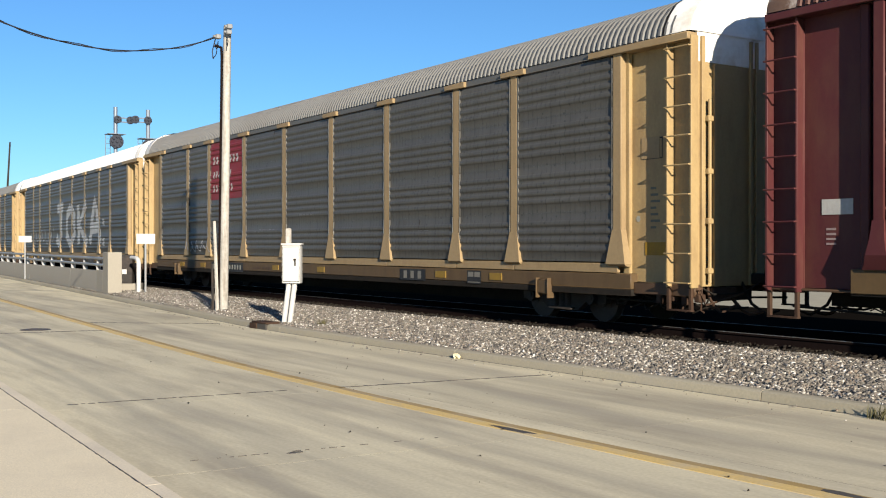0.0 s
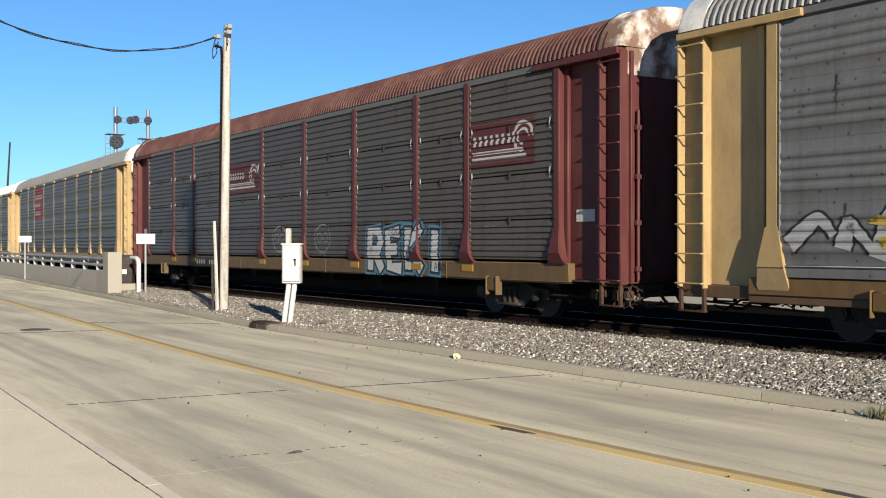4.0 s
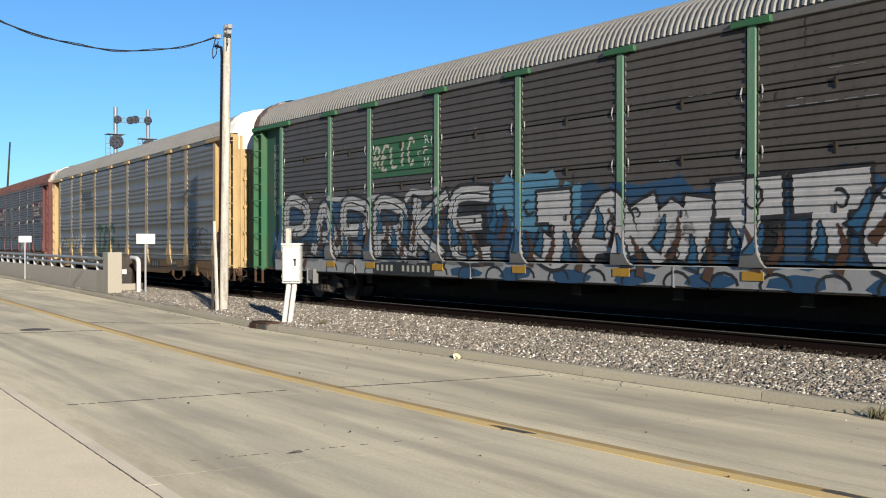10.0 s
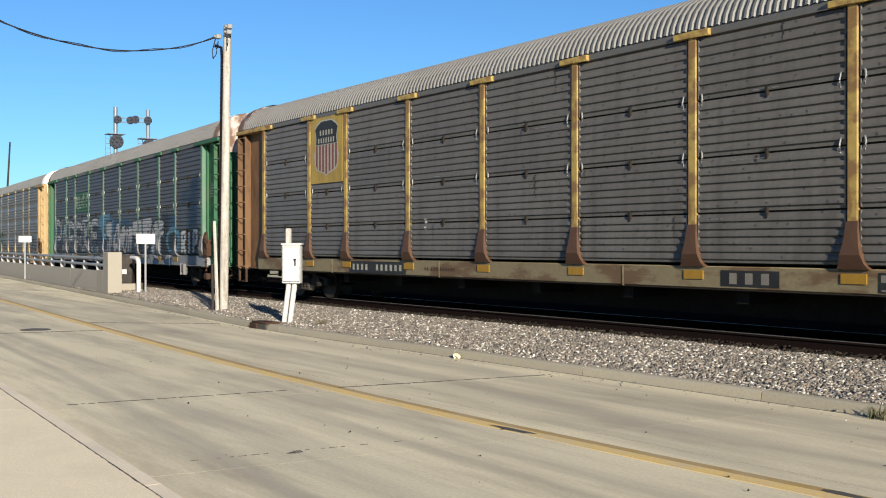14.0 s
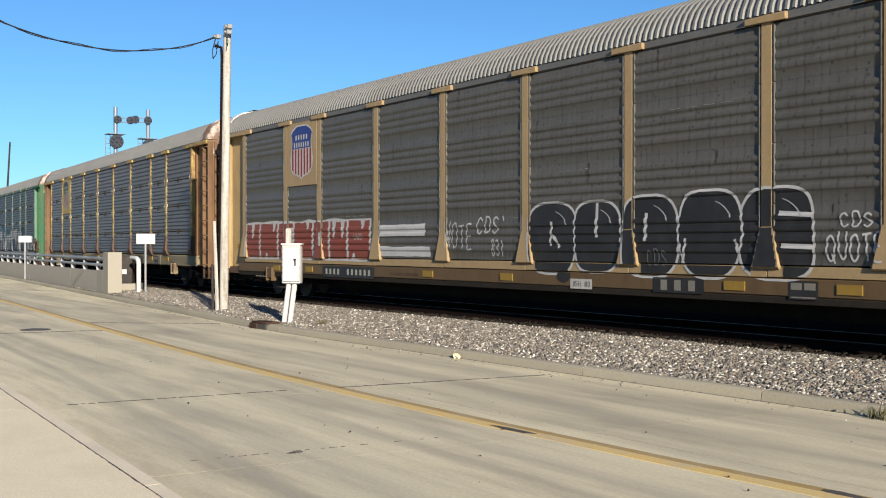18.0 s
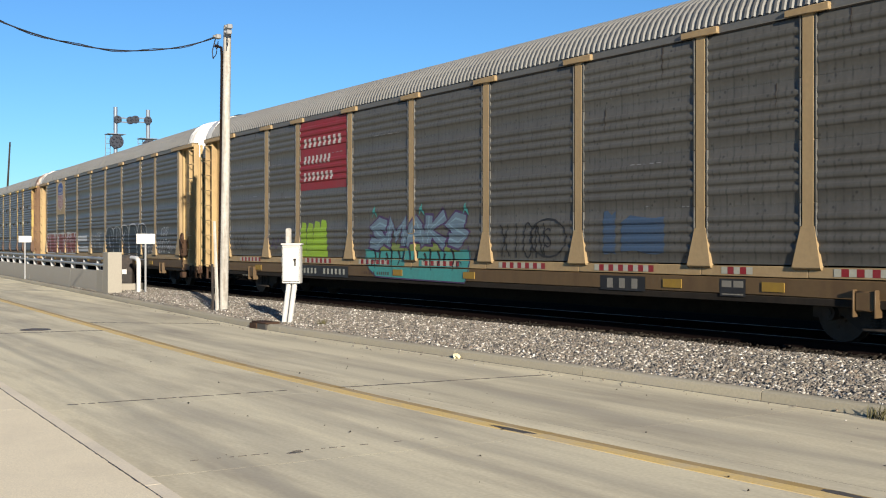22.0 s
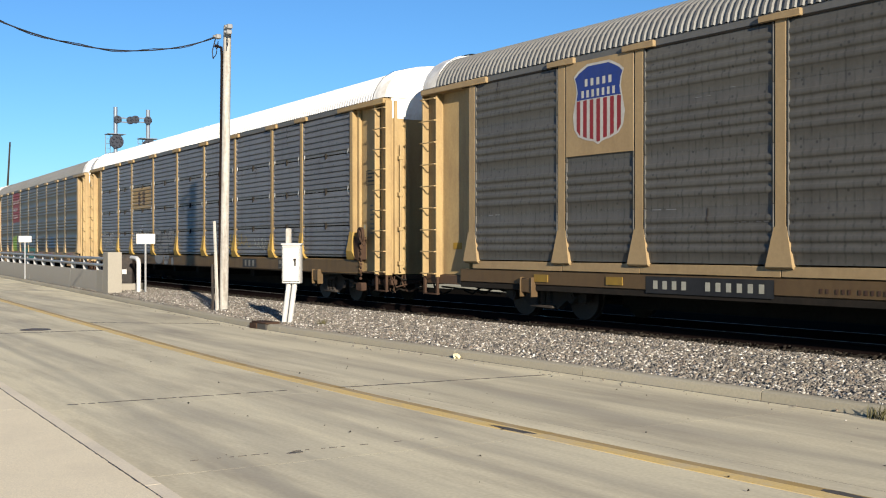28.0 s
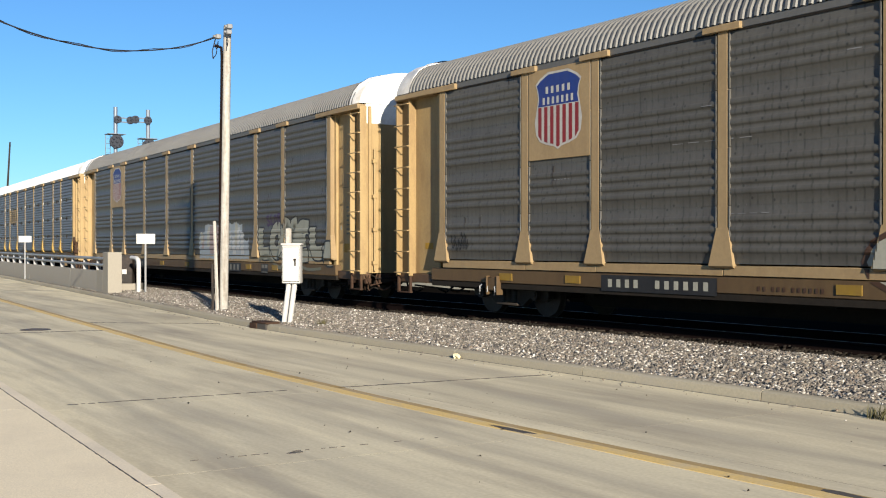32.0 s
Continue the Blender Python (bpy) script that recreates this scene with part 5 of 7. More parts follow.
# ---- paint on the cars: signs, lettering bars, tags ----
def shape_text(ch, fat=0.0):
    """The flat outline of one letter of the built-in font, in a box of one by one."""
    def make():
        cu = bpy.data.curves.new("letter", "FONT")
        cu.body, cu.offset, cu.resolution_u = ch, fat, 3
        ob = bpy.data.objects.new("letter", cu)
        me = ob.to_mesh()
        vs = [(v.co.x, v.co.y) for v in me.vertices]
        fs = [tuple(p.vertices) for p in me.polygons]
        ob.to_mesh_clear()
        bpy.data.objects.remove(ob)
        bpy.data.curves.remove(cu)
        x0, y0 = min(v[0] for v in vs), min(v[1] for v in vs)
        w, h = max(v[0] for v in vs) - x0, max(v[1] for v in vs) - y0
        return [((x - x0) / w, (y - y0) / h) for x, y in vs], fs
    return cached(("letter", ch, fat), make)


def word(text, x0, z0, x1, z1, fat=0.0, seed=0, turn=0.0, grow=0.0, overlap=0.0):
    """Letters spread over a box, each a little turned; grow: metres by which each box swells."""
    rng = random.Random(seed)
    vs, fs = [], []
    n = len(text)
    step = (x1 - x0) / n
    for i, ch in enumerate(text):
        tilt, dz, dh = rng.uniform(-turn, turn), rng.uniform(-turn, turn) * 0.25, rng.uniform(1 - turn * 0.4, 1 + turn * 0.4)
        if ch == " ":
            continue
        lv, lf = shape_text(ch, fat)
        w = step * (0.82 + overlap) * (0.45 if ch in "I1i'" else 1.0) + 2 * grow
        h = (z1 - z0) * dh + 2 * grow
        cx, cz = x0 + step * (i + 0.5), (z0 + z1) / 2 + dz
        k = len(vs)
        for a, b in lv:
            p, q = (a - 0.5) * w, (b - 0.5) * h
            vs.append((cx + p * math.cos(tilt) - q * math.sin(tilt), cz + p * math.sin(tilt) + q * math.cos(tilt)))
        fs += [tuple(k + j for j in f) for f in lf]
    return vs, fs


def rect(x0, z0, x1, z1):
    return [(x0, z0), (x1, z0), (x1, z1), (x0, z1)], [(0, 1, 2, 3)]


def join(*shapes):
    vs, fs = [], []
    for v, f in shapes:
        k = len(vs)
        vs += v
        fs += [tuple(k + i for i in q) for q in f]
    return vs, fs


def blob(cx, cz, rx, rz, seed=0, rough=0.0, n=20):
    rng = random.Random(seed)
    return [(cx + rx * (1 + rng.uniform(-rough, rough)) * math.cos(2 * math.pi * i / n), cz + rz * (1 + rng.uniform(-rough, rough)) * math.sin(2 * math.pi * i / n)) for i in range(n)], [tuple(range(n))]


def cloud(x0, z0, x1, z1, seed, step=0.25, rough=0.12):
    """A sprayed field with an uneven rim."""
    rng = random.Random(seed)
    n = max(2, int((x1 - x0) / step))
    xs = [x0 + (x1 - x0) * i / n for i in range(n + 1)]
    lo = [z0 + rng.uniform(-rough, rough) * 0.4 for _ in xs]
    hi = [z1 + rng.uniform(-rough, rough) for _ in xs]
    vs = list(zip(xs, lo)) + list(zip(xs, hi))
    return vs, [(i, i + 1, n + 2 + i, n + 1 + i) for i in range(n)]


def ribbon(pts, w0, w1=None):
    """A brush stroke along points."""
    w1 = w0 if w1 is None else w1
    vs, n = [], len(pts)
    for i, p in enumerate(pts):
        a, b = pts[max(0, i - 1)], pts[min(n - 1, i + 1)]
        d = Vector((b[0] - a[0], b[1] - a[1])).normalized()
        w = (w0 + (w1 - w0) * i / (n - 1)) / 2
        vs += [(p[0] - d.y * w, p[1] + d.x * w), (p[0] + d.y * w, p[1] - d.x * w)]
    return vs, [(2 * i, 2 * i + 1, 2 * i + 3, 2 * i + 2) for i in range(n - 1)]


def bend(pts, n=5):
    """A smooth line through points."""
    out = []
    for i in range(len(pts) - 1):
        p0, p1, p2, p3 = pts[max(0, i - 1)], pts[i], pts[i + 1], pts[min(len(pts) - 1, i + 2)]
        for k in range(n):
            t = k / n
            out.append(tuple(0.5 * (2 * b + (c - a) * t + (2 * a - 5 * b + 4 * c - d) * t * t + (3 * b - a - 3 * c + d) * t ** 3) for a, b, c, d in zip(p0, p1, p2, p3)))
    return out + [pts[-1]]


def clipped(vs, fs, x0, x1, z0, z1, levels):
    """The shape cut to a box, and cut along the given heights."""
    bm = bmesh.new()
    made = [bm.verts.new((x, 0, z)) for x, z in vs]
    for f in fs:
        try:
            bm.faces.new([made[i] for i in f])
        except ValueError:
            pass
    bmesh.ops.triangulate(bm, faces=[f for f in bm.faces if len(f.verts) > 4])
    for co, no in (((x0, 0, 0), (-1, 0, 0)), ((x1, 0, 0), (1, 0, 0)), ((0, 0, z0), (0, 0, -1)), ((0, 0, z1), (0, 0, 1))):
        bmesh.ops.bisect_plane(bm, geom=bm.verts[:] + bm.edges[:] + bm.faces[:], plane_co=co, plane_no=no, clear_outer=True)
    if bm.faces:
        lo, hi = min(v.co.z for v in bm.verts), max(v.co.z for v in bm.verts)
        for z in levels:
            if lo + 0.002 < z < hi - 0.002:
                bmesh.ops.bisect_plane(bm, geom=bm.verts[:] + bm.edges[:] + bm.faces[:], plane_co=(0, 0, z), plane_no=(0, 0, 1))
    bm.verts.index_update()
    out = [tuple(v.co) for v in bm.verts], [tuple(v.index for v in f.verts) for f in bm.faces]
    bm.free()
    return out


def pieces(shape):
    """The separate outlines of a shape."""
    vs, fs = shape
    home = list(range(len(vs)))

    def root(q):
        while home[q] != q:
            home[q] = home[home[q]]
            q = home[q]
        return q
    for f in fs:
        for q in f[1:]:
            home[root(q)] = root(f[0])
    groups = {}
    for f in fs:
        groups.setdefault(root(f[0]), []).append(f)
    out = []
    for faces in groups.values():
        ids = sorted({q for f in faces for q in f})
        at = {q: n for n, q in enumerate(ids)}
        out.append(([vs[q] for q in ids], [tuple(at[q] for q in f) for f in faces]))
    return out


def painted(car, name, shape, mat, layer=0, label="", posts=True, sill=True, flat=False):
    """Paint on the near side of a car, a part for each separate outline; very many small ones stay together."""
    each = pieces(shape)
    made = []
    for n, piece in enumerate(each):
        g = laid(car, piece, 0.0035 + 0.0018 * layer + 0.00012 * (n % 12), posts, sill, flat)
        if g.f:
            made.append(g)
    if len(made) > 12:
        whole = Geo()
        for g in made:
            whole.add(g.v, g.f)
        made = [whole]
    for g in made:
        me = bpy.data.meshes.new(name)
        me.from_pydata(g.v, [], g.f)
        me.materials.append(mat)
        ob = part(name, me, car, label)
        if len(each) > 12:
            tagged(ob, kind="stuff")


def laid(car, shape, lift, posts, sill, flat=False):
    """A flat shape laid over the near side of a car: it follows the sheets, the posts and the sill."""
    style, sill_lo = STYLE[car.name]
    vs, fs = shape
    bx0, bx1 = min(v[0] for v in vs), max(v[0] for v in vs)
    bz0, bz1 = min(v[1] for v in vs), max(v[1] for v in vs)
    prof = PROFILE[style]
    levels = [z for z in sorted(set(np.round(prof[:, 0], 4))) if z > 0]
    g = Geo()
    zones = []
    for i in range(len(POSTS) - 1):
        zones.append((POSTS[i] + 0.121, POSTS[i + 1] - 0.121, LO, HI, "panel"))
        if style == "A" and sill:
            zones.append((POSTS[i] + 0.3, POSTS[i + 1] - 0.3, 0.945, 1.09, -SIDE + 0.010))
    if posts:
        for x in POSTS:
            zones.append((x - POST[style][0] + 0.014, x + POST[style][0] - 0.014, POST[style][2] + 0.01, EAVE - 0.12, POST[style][1]))
            zf, zt = POST[style][3] + 0.005, POST[style][2] - 0.01
            for q in range(5):
                za, zb = zf + (zt - zf) * q / 5, zf + (zt - zf) * (q + 1) / 5
                k = (POST[style][2] - zb) / (POST[style][2] - POST[style][3])
                w = POST[style][0] + (POST[style][4] - POST[style][0]) * (k if style == "A" else k ** 2)
                zones.append((x - w, x + w, za, zb, "foot"))
    if sill:
        zones.append((-12.2, 12.2, sill_lo + 0.015, (0.925 if style == "A" else 1.08) - 0.015, -SIDE + 0.03))
    if flat:
        zones = [(bx0 - 1, bx1 + 1, bz0 - 1, bz1 + 1, PANEL_Y - 0.036)]
    for x0, x1, z0, z1, y in zones:
        if x1 <= bx0 or x0 >= bx1 or z1 <= bz0 or z0 >= bz1:
            continue
        v, f = clipped(vs, fs, x0, x1, z0, z1, levels if y == "panel" else ())
        if not f:
            continue
        if y == "panel":
            v = [(a, PANEL_Y - float(np.interp(c, prof[:, 0], prof[:, 1])) - 0.004 - lift, c) for a, b, c in v]
        elif y == "foot":
            w0, y0, zt, zf, w1, y1 = POST[style]
            v = [(a, y0 - 0.006 + (y1 - y0) * (zt - c) / (zt - zf) - lift, c) for a, b, c in v]
        else:
            v = [(a, y - lift, c) for a, b, c in v]
        g.add(v, f)
    return g


def spray(name, base):
    base = tuple(0.66 * c for c in base)
    return material(name, base, 0.55, 0.0, grain=20, amount=0.18, stain=tuple(c * 0.5 + 0.03 for c in base), stain_scale=2.5, stain_amount=0.45, bump=0.0, streak=(1.5, 1.5, 0.6))


P = {k: spray("spray_" + k, c) for k, c in {
    "white": (0.50, 0.50, 0.50), "silver": (0.36, 0.365, 0.375), "black": (0.018, 0.018, 0.02), "blue": (0.018, 0.062, 0.135), "sky": (0.08, 0.21, 0.32),
    "brown": (0.07, 0.035, 0.02), "teal": (0.06, 0.28, 0.265), "lime": (0.27, 0.43, 0.03), "red": (0.22, 0.05, 0.03), "green": (0.02, 0.07, 0.025),
    "leaf": (0.05, 0.22, 0.06), "gold": (0.42, 0.30, 0.05), "cream": (0.42, 0.41, 0.34), "dull_cream": (0.22, 0.205, 0.175), "pink": (0.33, 0.25, 0.24), "pale_blue": (0.34, 0.38, 0.41),
    "purple": (0.06, 0.03, 0.09), "sign_red": (0.24, 0.018, 0.024), "sign_blue": (0.02, 0.045, 0.22), "sign_white": (0.52, 0.51, 0.48), "grey": (0.14, 0.14, 0.145),
    "olive": (0.16, 0.16, 0.12), "faded_red": (0.20, 0.05, 0.045)}.items()}


def bars(x0, z0, x1, z1, counts, gap=0.3):
    """Lettering as plain upright bars, one a letter, in groups."""
    total = sum(counts) + gap * 2 * (len(counts) - 1)
    step = (x1 - x0) / total
    out, x = [], x0
    for n in counts:
        for i in range(n):
            out.append(rect(x + 0.24 * step, z0, x + 0.72 * step, z1))
            x += step
        x += gap * 2 * step
    return join(*out)


def shield(car, board, faded=False):
    """A painted board with a striped shield, in the narrow second bay."""
    cx, zt, zb, w = -8.06, 4.62, 3.22, 0.63
    part("sign_board", simple("sign_board", board, (-8.92, -7.20, PANEL_Y - 0.0365, PANEL_Y, 3.02, HI, 0.004)), car, "flat painted sign board")
    half = [(0.0, 0.03), (0.035, 0.16), (0.065, 0.5), (0.11, 0.78), (0.2, 0.94), (0.36, 1.0), (0.5, 0.93), (0.66, 0.85), (0.78, 0.9), (0.85, 0.97), (0.91, 0.80), (0.955, 0.58), (0.985, 0.42)]

    def slices(k, lo=0.0, hi=1.0):
        """The shield between two heights, in level slices; k: its scale."""
        zs = sorted({lo, hi, *[h for h, _ in half if lo < h < hi]})
        zs = [z for z in zs if z <= 0.985]
        vs = []
        for h in zs:
            u = w * k * float(np.interp(h, [q[0] for q in half], [q[1] for q in half]))
            z = (zt + zb) / 2 + (h - 0.49) * (zt - zb) * k
            vs += [(cx - u, z), (cx + u, z)]
        return vs, [(2 * i, 2 * i + 1, 2 * i + 3, 2 * i + 2) for i in range(len(zs) - 1)]
    painted(car, "shield", slices(1.05), P["cream" if faded else "sign_white"], 1, "white shield", flat=True)
    painted(car, "shield_top", slices(0.99, 0.56, 1.0), P["black" if faded else "sign_blue"], 2, "dark shield top", flat=True)
    for i in range(7):
        xs = cx + w * 0.99 * (-0.93 + 1.86 * (i * 2 + 0.25) / 13.5)
        vs, fs = slices(0.99, 0.0, 0.55)
        v, f = clipped(vs, fs, xs, xs + 0.095, zb - 1, zt, ())
        if f:
            painted(car, "shield_stripe", ([(a, c) for a, b, c in v], f), P["faded_red" if faded else "sign_red"], 2, "red stripe", flat=True)
    painted(car, "lettering", join(bars(cx - 0.38, 4.25, cx + 0.38, 4.38, [5]), bars(cx - 0.46, 4.05, cx + 0.46, 4.18, [7])), P["cream" if faded else "sign_white"], 3, "white lettering bars", flat=True)


def data_panel(car, x0=-6.95, x1=-4.35, dark=True):
    style, sl = STYLE[car.name]
    hi = 0.91 if style == "A" else 1.05
    if dark:
        painted(car, "number_board", rect(x0, hi - 0.30, x1, hi - 0.02), P["black"], 1, "black number board")
    painted(car, "number", bars(x0 + 0.12, hi - 0.23, x1 - 0.12, hi - 0.09, [4, 6], 0.7), P["cream"] if dark else P["black"], 2, "pale number bars" if dark else "black number bars")


def small_marks(car):
    """Stencils on the sill: an owner's board, a service board."""
    style, sl = STYLE[car.name]
    hi = 0.91 if style == "A" else 1.05
    painted(car, "owner_board", rect(4.75, hi - 0.28, 5.85, hi - 0.03), P["black"], 1, "black board")
    painted(car, "owner_mark", bars(4.85, hi - 0.24, 5.75, hi - 0.07, [3]), P["dull_cream"], 2, "pale lettering bars")
    painted(car, "service_board", rect(7.45, hi - 0.29, 7.95, hi - 0.02), P["black"], 1, "black service stencil")
    painted(car, "service_mark", join(rect(7.49, hi - 0.15, 7.68, hi - 0.05), rect(7.72, hi - 0.15, 7.91, hi - 0.05), rect(7.49, hi - 0.27, 7.91, hi - 0.25)), P["dull_cream"], 2, "pale stencil boxes")
    painted(car, "stencil", bars(-3.6, hi - 0.19, -2.4, hi - 0.12, [2, 3, 6]), P["brown"], 2, "small dark stencil")


def reflectors(car):
    """Red and white squares on the kick plates."""
    red, white = [], []
    for i in range(len(POSTS) - 1):
        a, b = POSTS[i] + (0.9 if i < 2 else 0.42), POSTS[i + 1] - (0.36 if i < 2 else 0.9)
        n = int((b - a) / 0.12)
        for k in range(n):
            (red if k % 2 else white).append(rect(a + 0.12 * k, 0.965, a + 0.12 * k + 0.118, 1.075))
    painted(car, "reflector_tape", join(*red), P["sign_red"], 1, "row of red reflectors")
    painted(car, "reflector_tape", join(*white), P["cream"], 1, "row of white reflectors")


def tag_scribble(car, x0, z0, x1, z1, mat, seed, w=0.035, n=9, label="sprayed scribble"):
    rng = random.Random(seed)
    pts, m = [], n * 5
    high, wide = [rng.uniform(0.35, 1.0) for _ in range(n + 2)], [rng.uniform(0.1, 0.55) for _ in range(n + 2)]
    for q in range(m):
        u = q / (m - 1)
        th = 2 * math.pi * u * n * 0.55 + 0.8 * math.sin(7 * u + seed)
        k = min(n, int(u * n))
        pts.append((x0 + (x1 - x0) * (u + wide[k] / n * math.cos(th + 0.6)), (z0 + z1) / 2 + 0.5 * (z1 - z0) * high[k] * math.sin(th)))
    painted(car, "graffiti", ribbon(pts, w, w * 0.7), mat, 3, label)


def bubble(car, text, x0, z0, x1, z1, fill, rim, seed, fat=0.06, turn=0.12, rim_w=0.05, label="graffiti letters", layer=1, overlap=0.22):
    painted(car, "graffiti", word(text, x0, z0, x1, z1, fat, seed, turn, rim_w, overlap), rim, layer, "outline of the graffiti letters")
    painted(car, "graffiti", word(text, x0, z0, x1, z1, fat, seed, turn, 0.0, overlap), fill, layer + 1, label)


# letters as brush strokes, in a box of one by one
STROKES = {
    "A": [[(0.0, 0.0), (0.3, 0.7), (0.5, 1.0), (0.7, 0.7), (1.0, 0.0)], [(0.2, 0.35), (0.8, 0.38)]],
    "C": [[(0.95, 0.8), (0.55, 1.0), (0.1, 0.75), (0.05, 0.3), (0.45, 0.0), (0.95, 0.18)]],
    "D": [[(0.1, 0.0), (0.12, 1.0)], [(0.1, 1.0), (0.7, 0.95), (1.0, 0.5), (0.7, 0.05), (0.1, 0.0)]],
    "E": [[(0.95, 0.98), (0.1, 0.95), (0.08, 0.05), (0.95, 0.0)], [(0.1, 0.5), (0.75, 0.53)]],
    "F": [[(1.0, 1.0), (0.12, 0.93), (0.1, 0.0)], [(0.1, 0.5), (0.7, 0.53)]],
    "G": [[(0.95, 0.82), (0.55, 1.0), (0.1, 0.7), (0.08, 0.25), (0.5, 0.0), (0.95, 0.15), (0.95, 0.45), (0.55, 0.45)]],
    "B": [[(0.1, 0.0), (0.1, 1.0), (0.75, 0.95), (0.8, 0.6), (0.2, 0.52), (0.9, 0.4), (0.85, 0.08), (0.1, 0.0)]],
    "H": [[(0.1, 0.0), (0.1, 1.0)], [(0.9, 0.0), (0.9, 1.0)], [(0.1, 0.5), (0.9, 0.52)]],
    "I": [[(0.5, 0.0), (0.5, 1.0)]],
    "J": [[(0.2, 0.98), (0.95, 1.0)], [(0.65, 1.0), (0.65, 0.25), (0.4, 0.0), (0.05, 0.2)]],
    "K": [[(0.1, 0.0), (0.1, 1.0)], [(0.95, 1.0), (0.15, 0.48), (1.0, 0.0)]],
    "L": [[(0.1, 1.0), (0.1, 0.05), (0.95, 0.0)]],
    "M": [[(0.0, 0.0), (0.12, 1.0), (0.5, 0.35), (0.88, 1.0), (1.0, 0.0)]],
    "N": [[(0.05, 0.0), (0.08, 1.0), (0.9, 0.02), (0.95, 1.0)]],
    "O": [[(0.5, 1.0), (0.1, 0.8), (0.05, 0.25), (0.5, 0.0), (0.93, 0.25), (0.9, 0.8), (0.5, 1.0)]],
    "P": [[(0.1, 0.0), (0.1, 1.0), (0.8, 0.95), (0.95, 0.7), (0.75, 0.48), (0.12, 0.45)]],
    "Q": [[(0.5, 1.0), (0.1, 0.8), (0.05, 0.25), (0.5, 0.0), (0.93, 0.25), (0.9, 0.8), (0.5, 1.0)], [(0.6, 0.3), (1.0, -0.1)]],
    "R": [[(0.1, 0.0), (0.1, 1.0), (0.8, 0.95), (0.92, 0.72), (0.75, 0.5), (0.15, 0.47)], [(0.4, 0.48), (1.0, 0.0)]],
    "S": [[(0.95, 0.85), (0.5, 1.0), (0.1, 0.78), (0.45, 0.53), (0.92, 0.3), (0.5, 0.0), (0.02, 0.15)]],
    "T": [[(0.0, 0.95), (1.0, 1.0)], [(0.5, 0.97), (0.48, 0.0)]],
    "U": [[(0.05, 1.0), (0.08, 0.3), (0.5, 0.0), (0.92, 0.3), (0.95, 1.0)]],
    "W": [[(0.0, 1.0), (0.22, 0.0), (0.5, 0.65), (0.78, 0.0), (1.0, 1.0)]],
    "X": [[(0.0, 1.0), (1.0, 0.0)], [(0.95, 1.0), (0.05, 0.0)]],
    "8": [[(0.5, 0.52), (0.15, 0.75), (0.5, 1.0), (0.85, 0.75), (0.5, 0.52), (0.1, 0.25), (0.5, 0.0), (0.9, 0.25), (0.5, 0.52)]],
    "3": [[(0.1, 0.9), (0.6, 1.0), (0.85, 0.75), (0.4, 0.53), (0.9, 0.28), (0.5, 0.0), (0.05, 0.12)]],
    "1": [[(0.3, 0.8), (0.55, 1.0), (0.5, 0.0)]],
    "'": [[(0.4, 1.0), (0.5, 0.7)]],
    "?": [[(0.05, 0.75), (0.4, 1.0), (0.9, 0.8), (0.6, 0.45), (0.5, 0.28)], [(0.48, 0.1), (0.52, 0.0)]],
}


def hand_strokes(text, x0, z0, x1, z1, seed=0, loose=0.06, fill=0.8, sharp=False):
    """The brush lines of a sprayed word, letter by letter, each a little off."""
    rng = random.Random(seed)
    step, out = (x1 - x0) / len(text), []
    for i, ch in enumerate(text):
        lean, dz, kz = rng.uniform(-loose, loose), rng.uniform(-loose, loose) * 0.5, 1 + rng.uniform(-loose, loose)
        for pts in STROKES.get(ch, ()):
            q = [(x0 + step * (i + 0.5 + (a - 0.5) * fill + lean * (b - 0.5)), z0 + (z1 - z0) * (b * kz + dz)) for a, b in pts]
            out.append(q if sharp else bend(q))
    return out


def hand(car, text, x0, z0, x1, z1, mat, w=0.04, layer=2, seed=0, label="white sprayed letters", loose=0.1, fill=0.72):
    painted(car, "graffiti", join(*[ribbon(q, w, w * 0.8) for q in hand_strokes(text, x0, z0, x1, z1, seed, loose, fill)]), mat, layer, label)


def fat_word(car, text, x0, z0, x1, z1, w, coats, seed=0, loose=0.08, fill=0.62, sharp=False, layer=1):
    """Thick letters in coats: (extra width, paint, label), widest first."""
    lines = hand_strokes(text, x0 + w * 0.4, z0 + w * 0.5, x1 - w * 0.4, z1 - w * 0.5, seed, loose, fill, sharp)
    for k, (extra, mat, lab) in enumerate(coats):
        ends = []
        for q in lines:
            a, b = Vector(q[0]), Vector(q[-1])
            da, db = (a - Vector(q[1])).normalized(), (b - Vector(q[-2])).normalized()
            e = max(0.0, extra) * 0.5
            q = [tuple(a + da * e)] + list(q[1:-1]) + [tuple(b + db * e)]
            ends.append(ribbon(q, w + extra))
        painted(car, "graffiti", join(*ends), mat, layer + k, lab)


def bubble_letter(cx, cz, rx, rz, square=0.62, waist=0.0, seed=0, n=26):
    """A puffed letter's outline; waist: how far its lower half draws in."""
    out = []
    for q in range(n):
        a = 2 * math.pi * q / n
        ca, sa = math.cos(a), math.sin(a)
        k = 1 - waist * max(0.0, -sa) ** 0.5
        out.append((cx + rx * k * math.copysign(abs(ca) ** square, ca) * (1 + 0.04 * math.sin(3 * a + seed)), cz + rz * math.copysign(abs(sa) ** square, sa)))
    return out, [tuple(range(n))]


for k, c in cars.items():
    data_panel(c, dark=k not in (7,))
    if k not in (1, 3):
        small_marks(c)

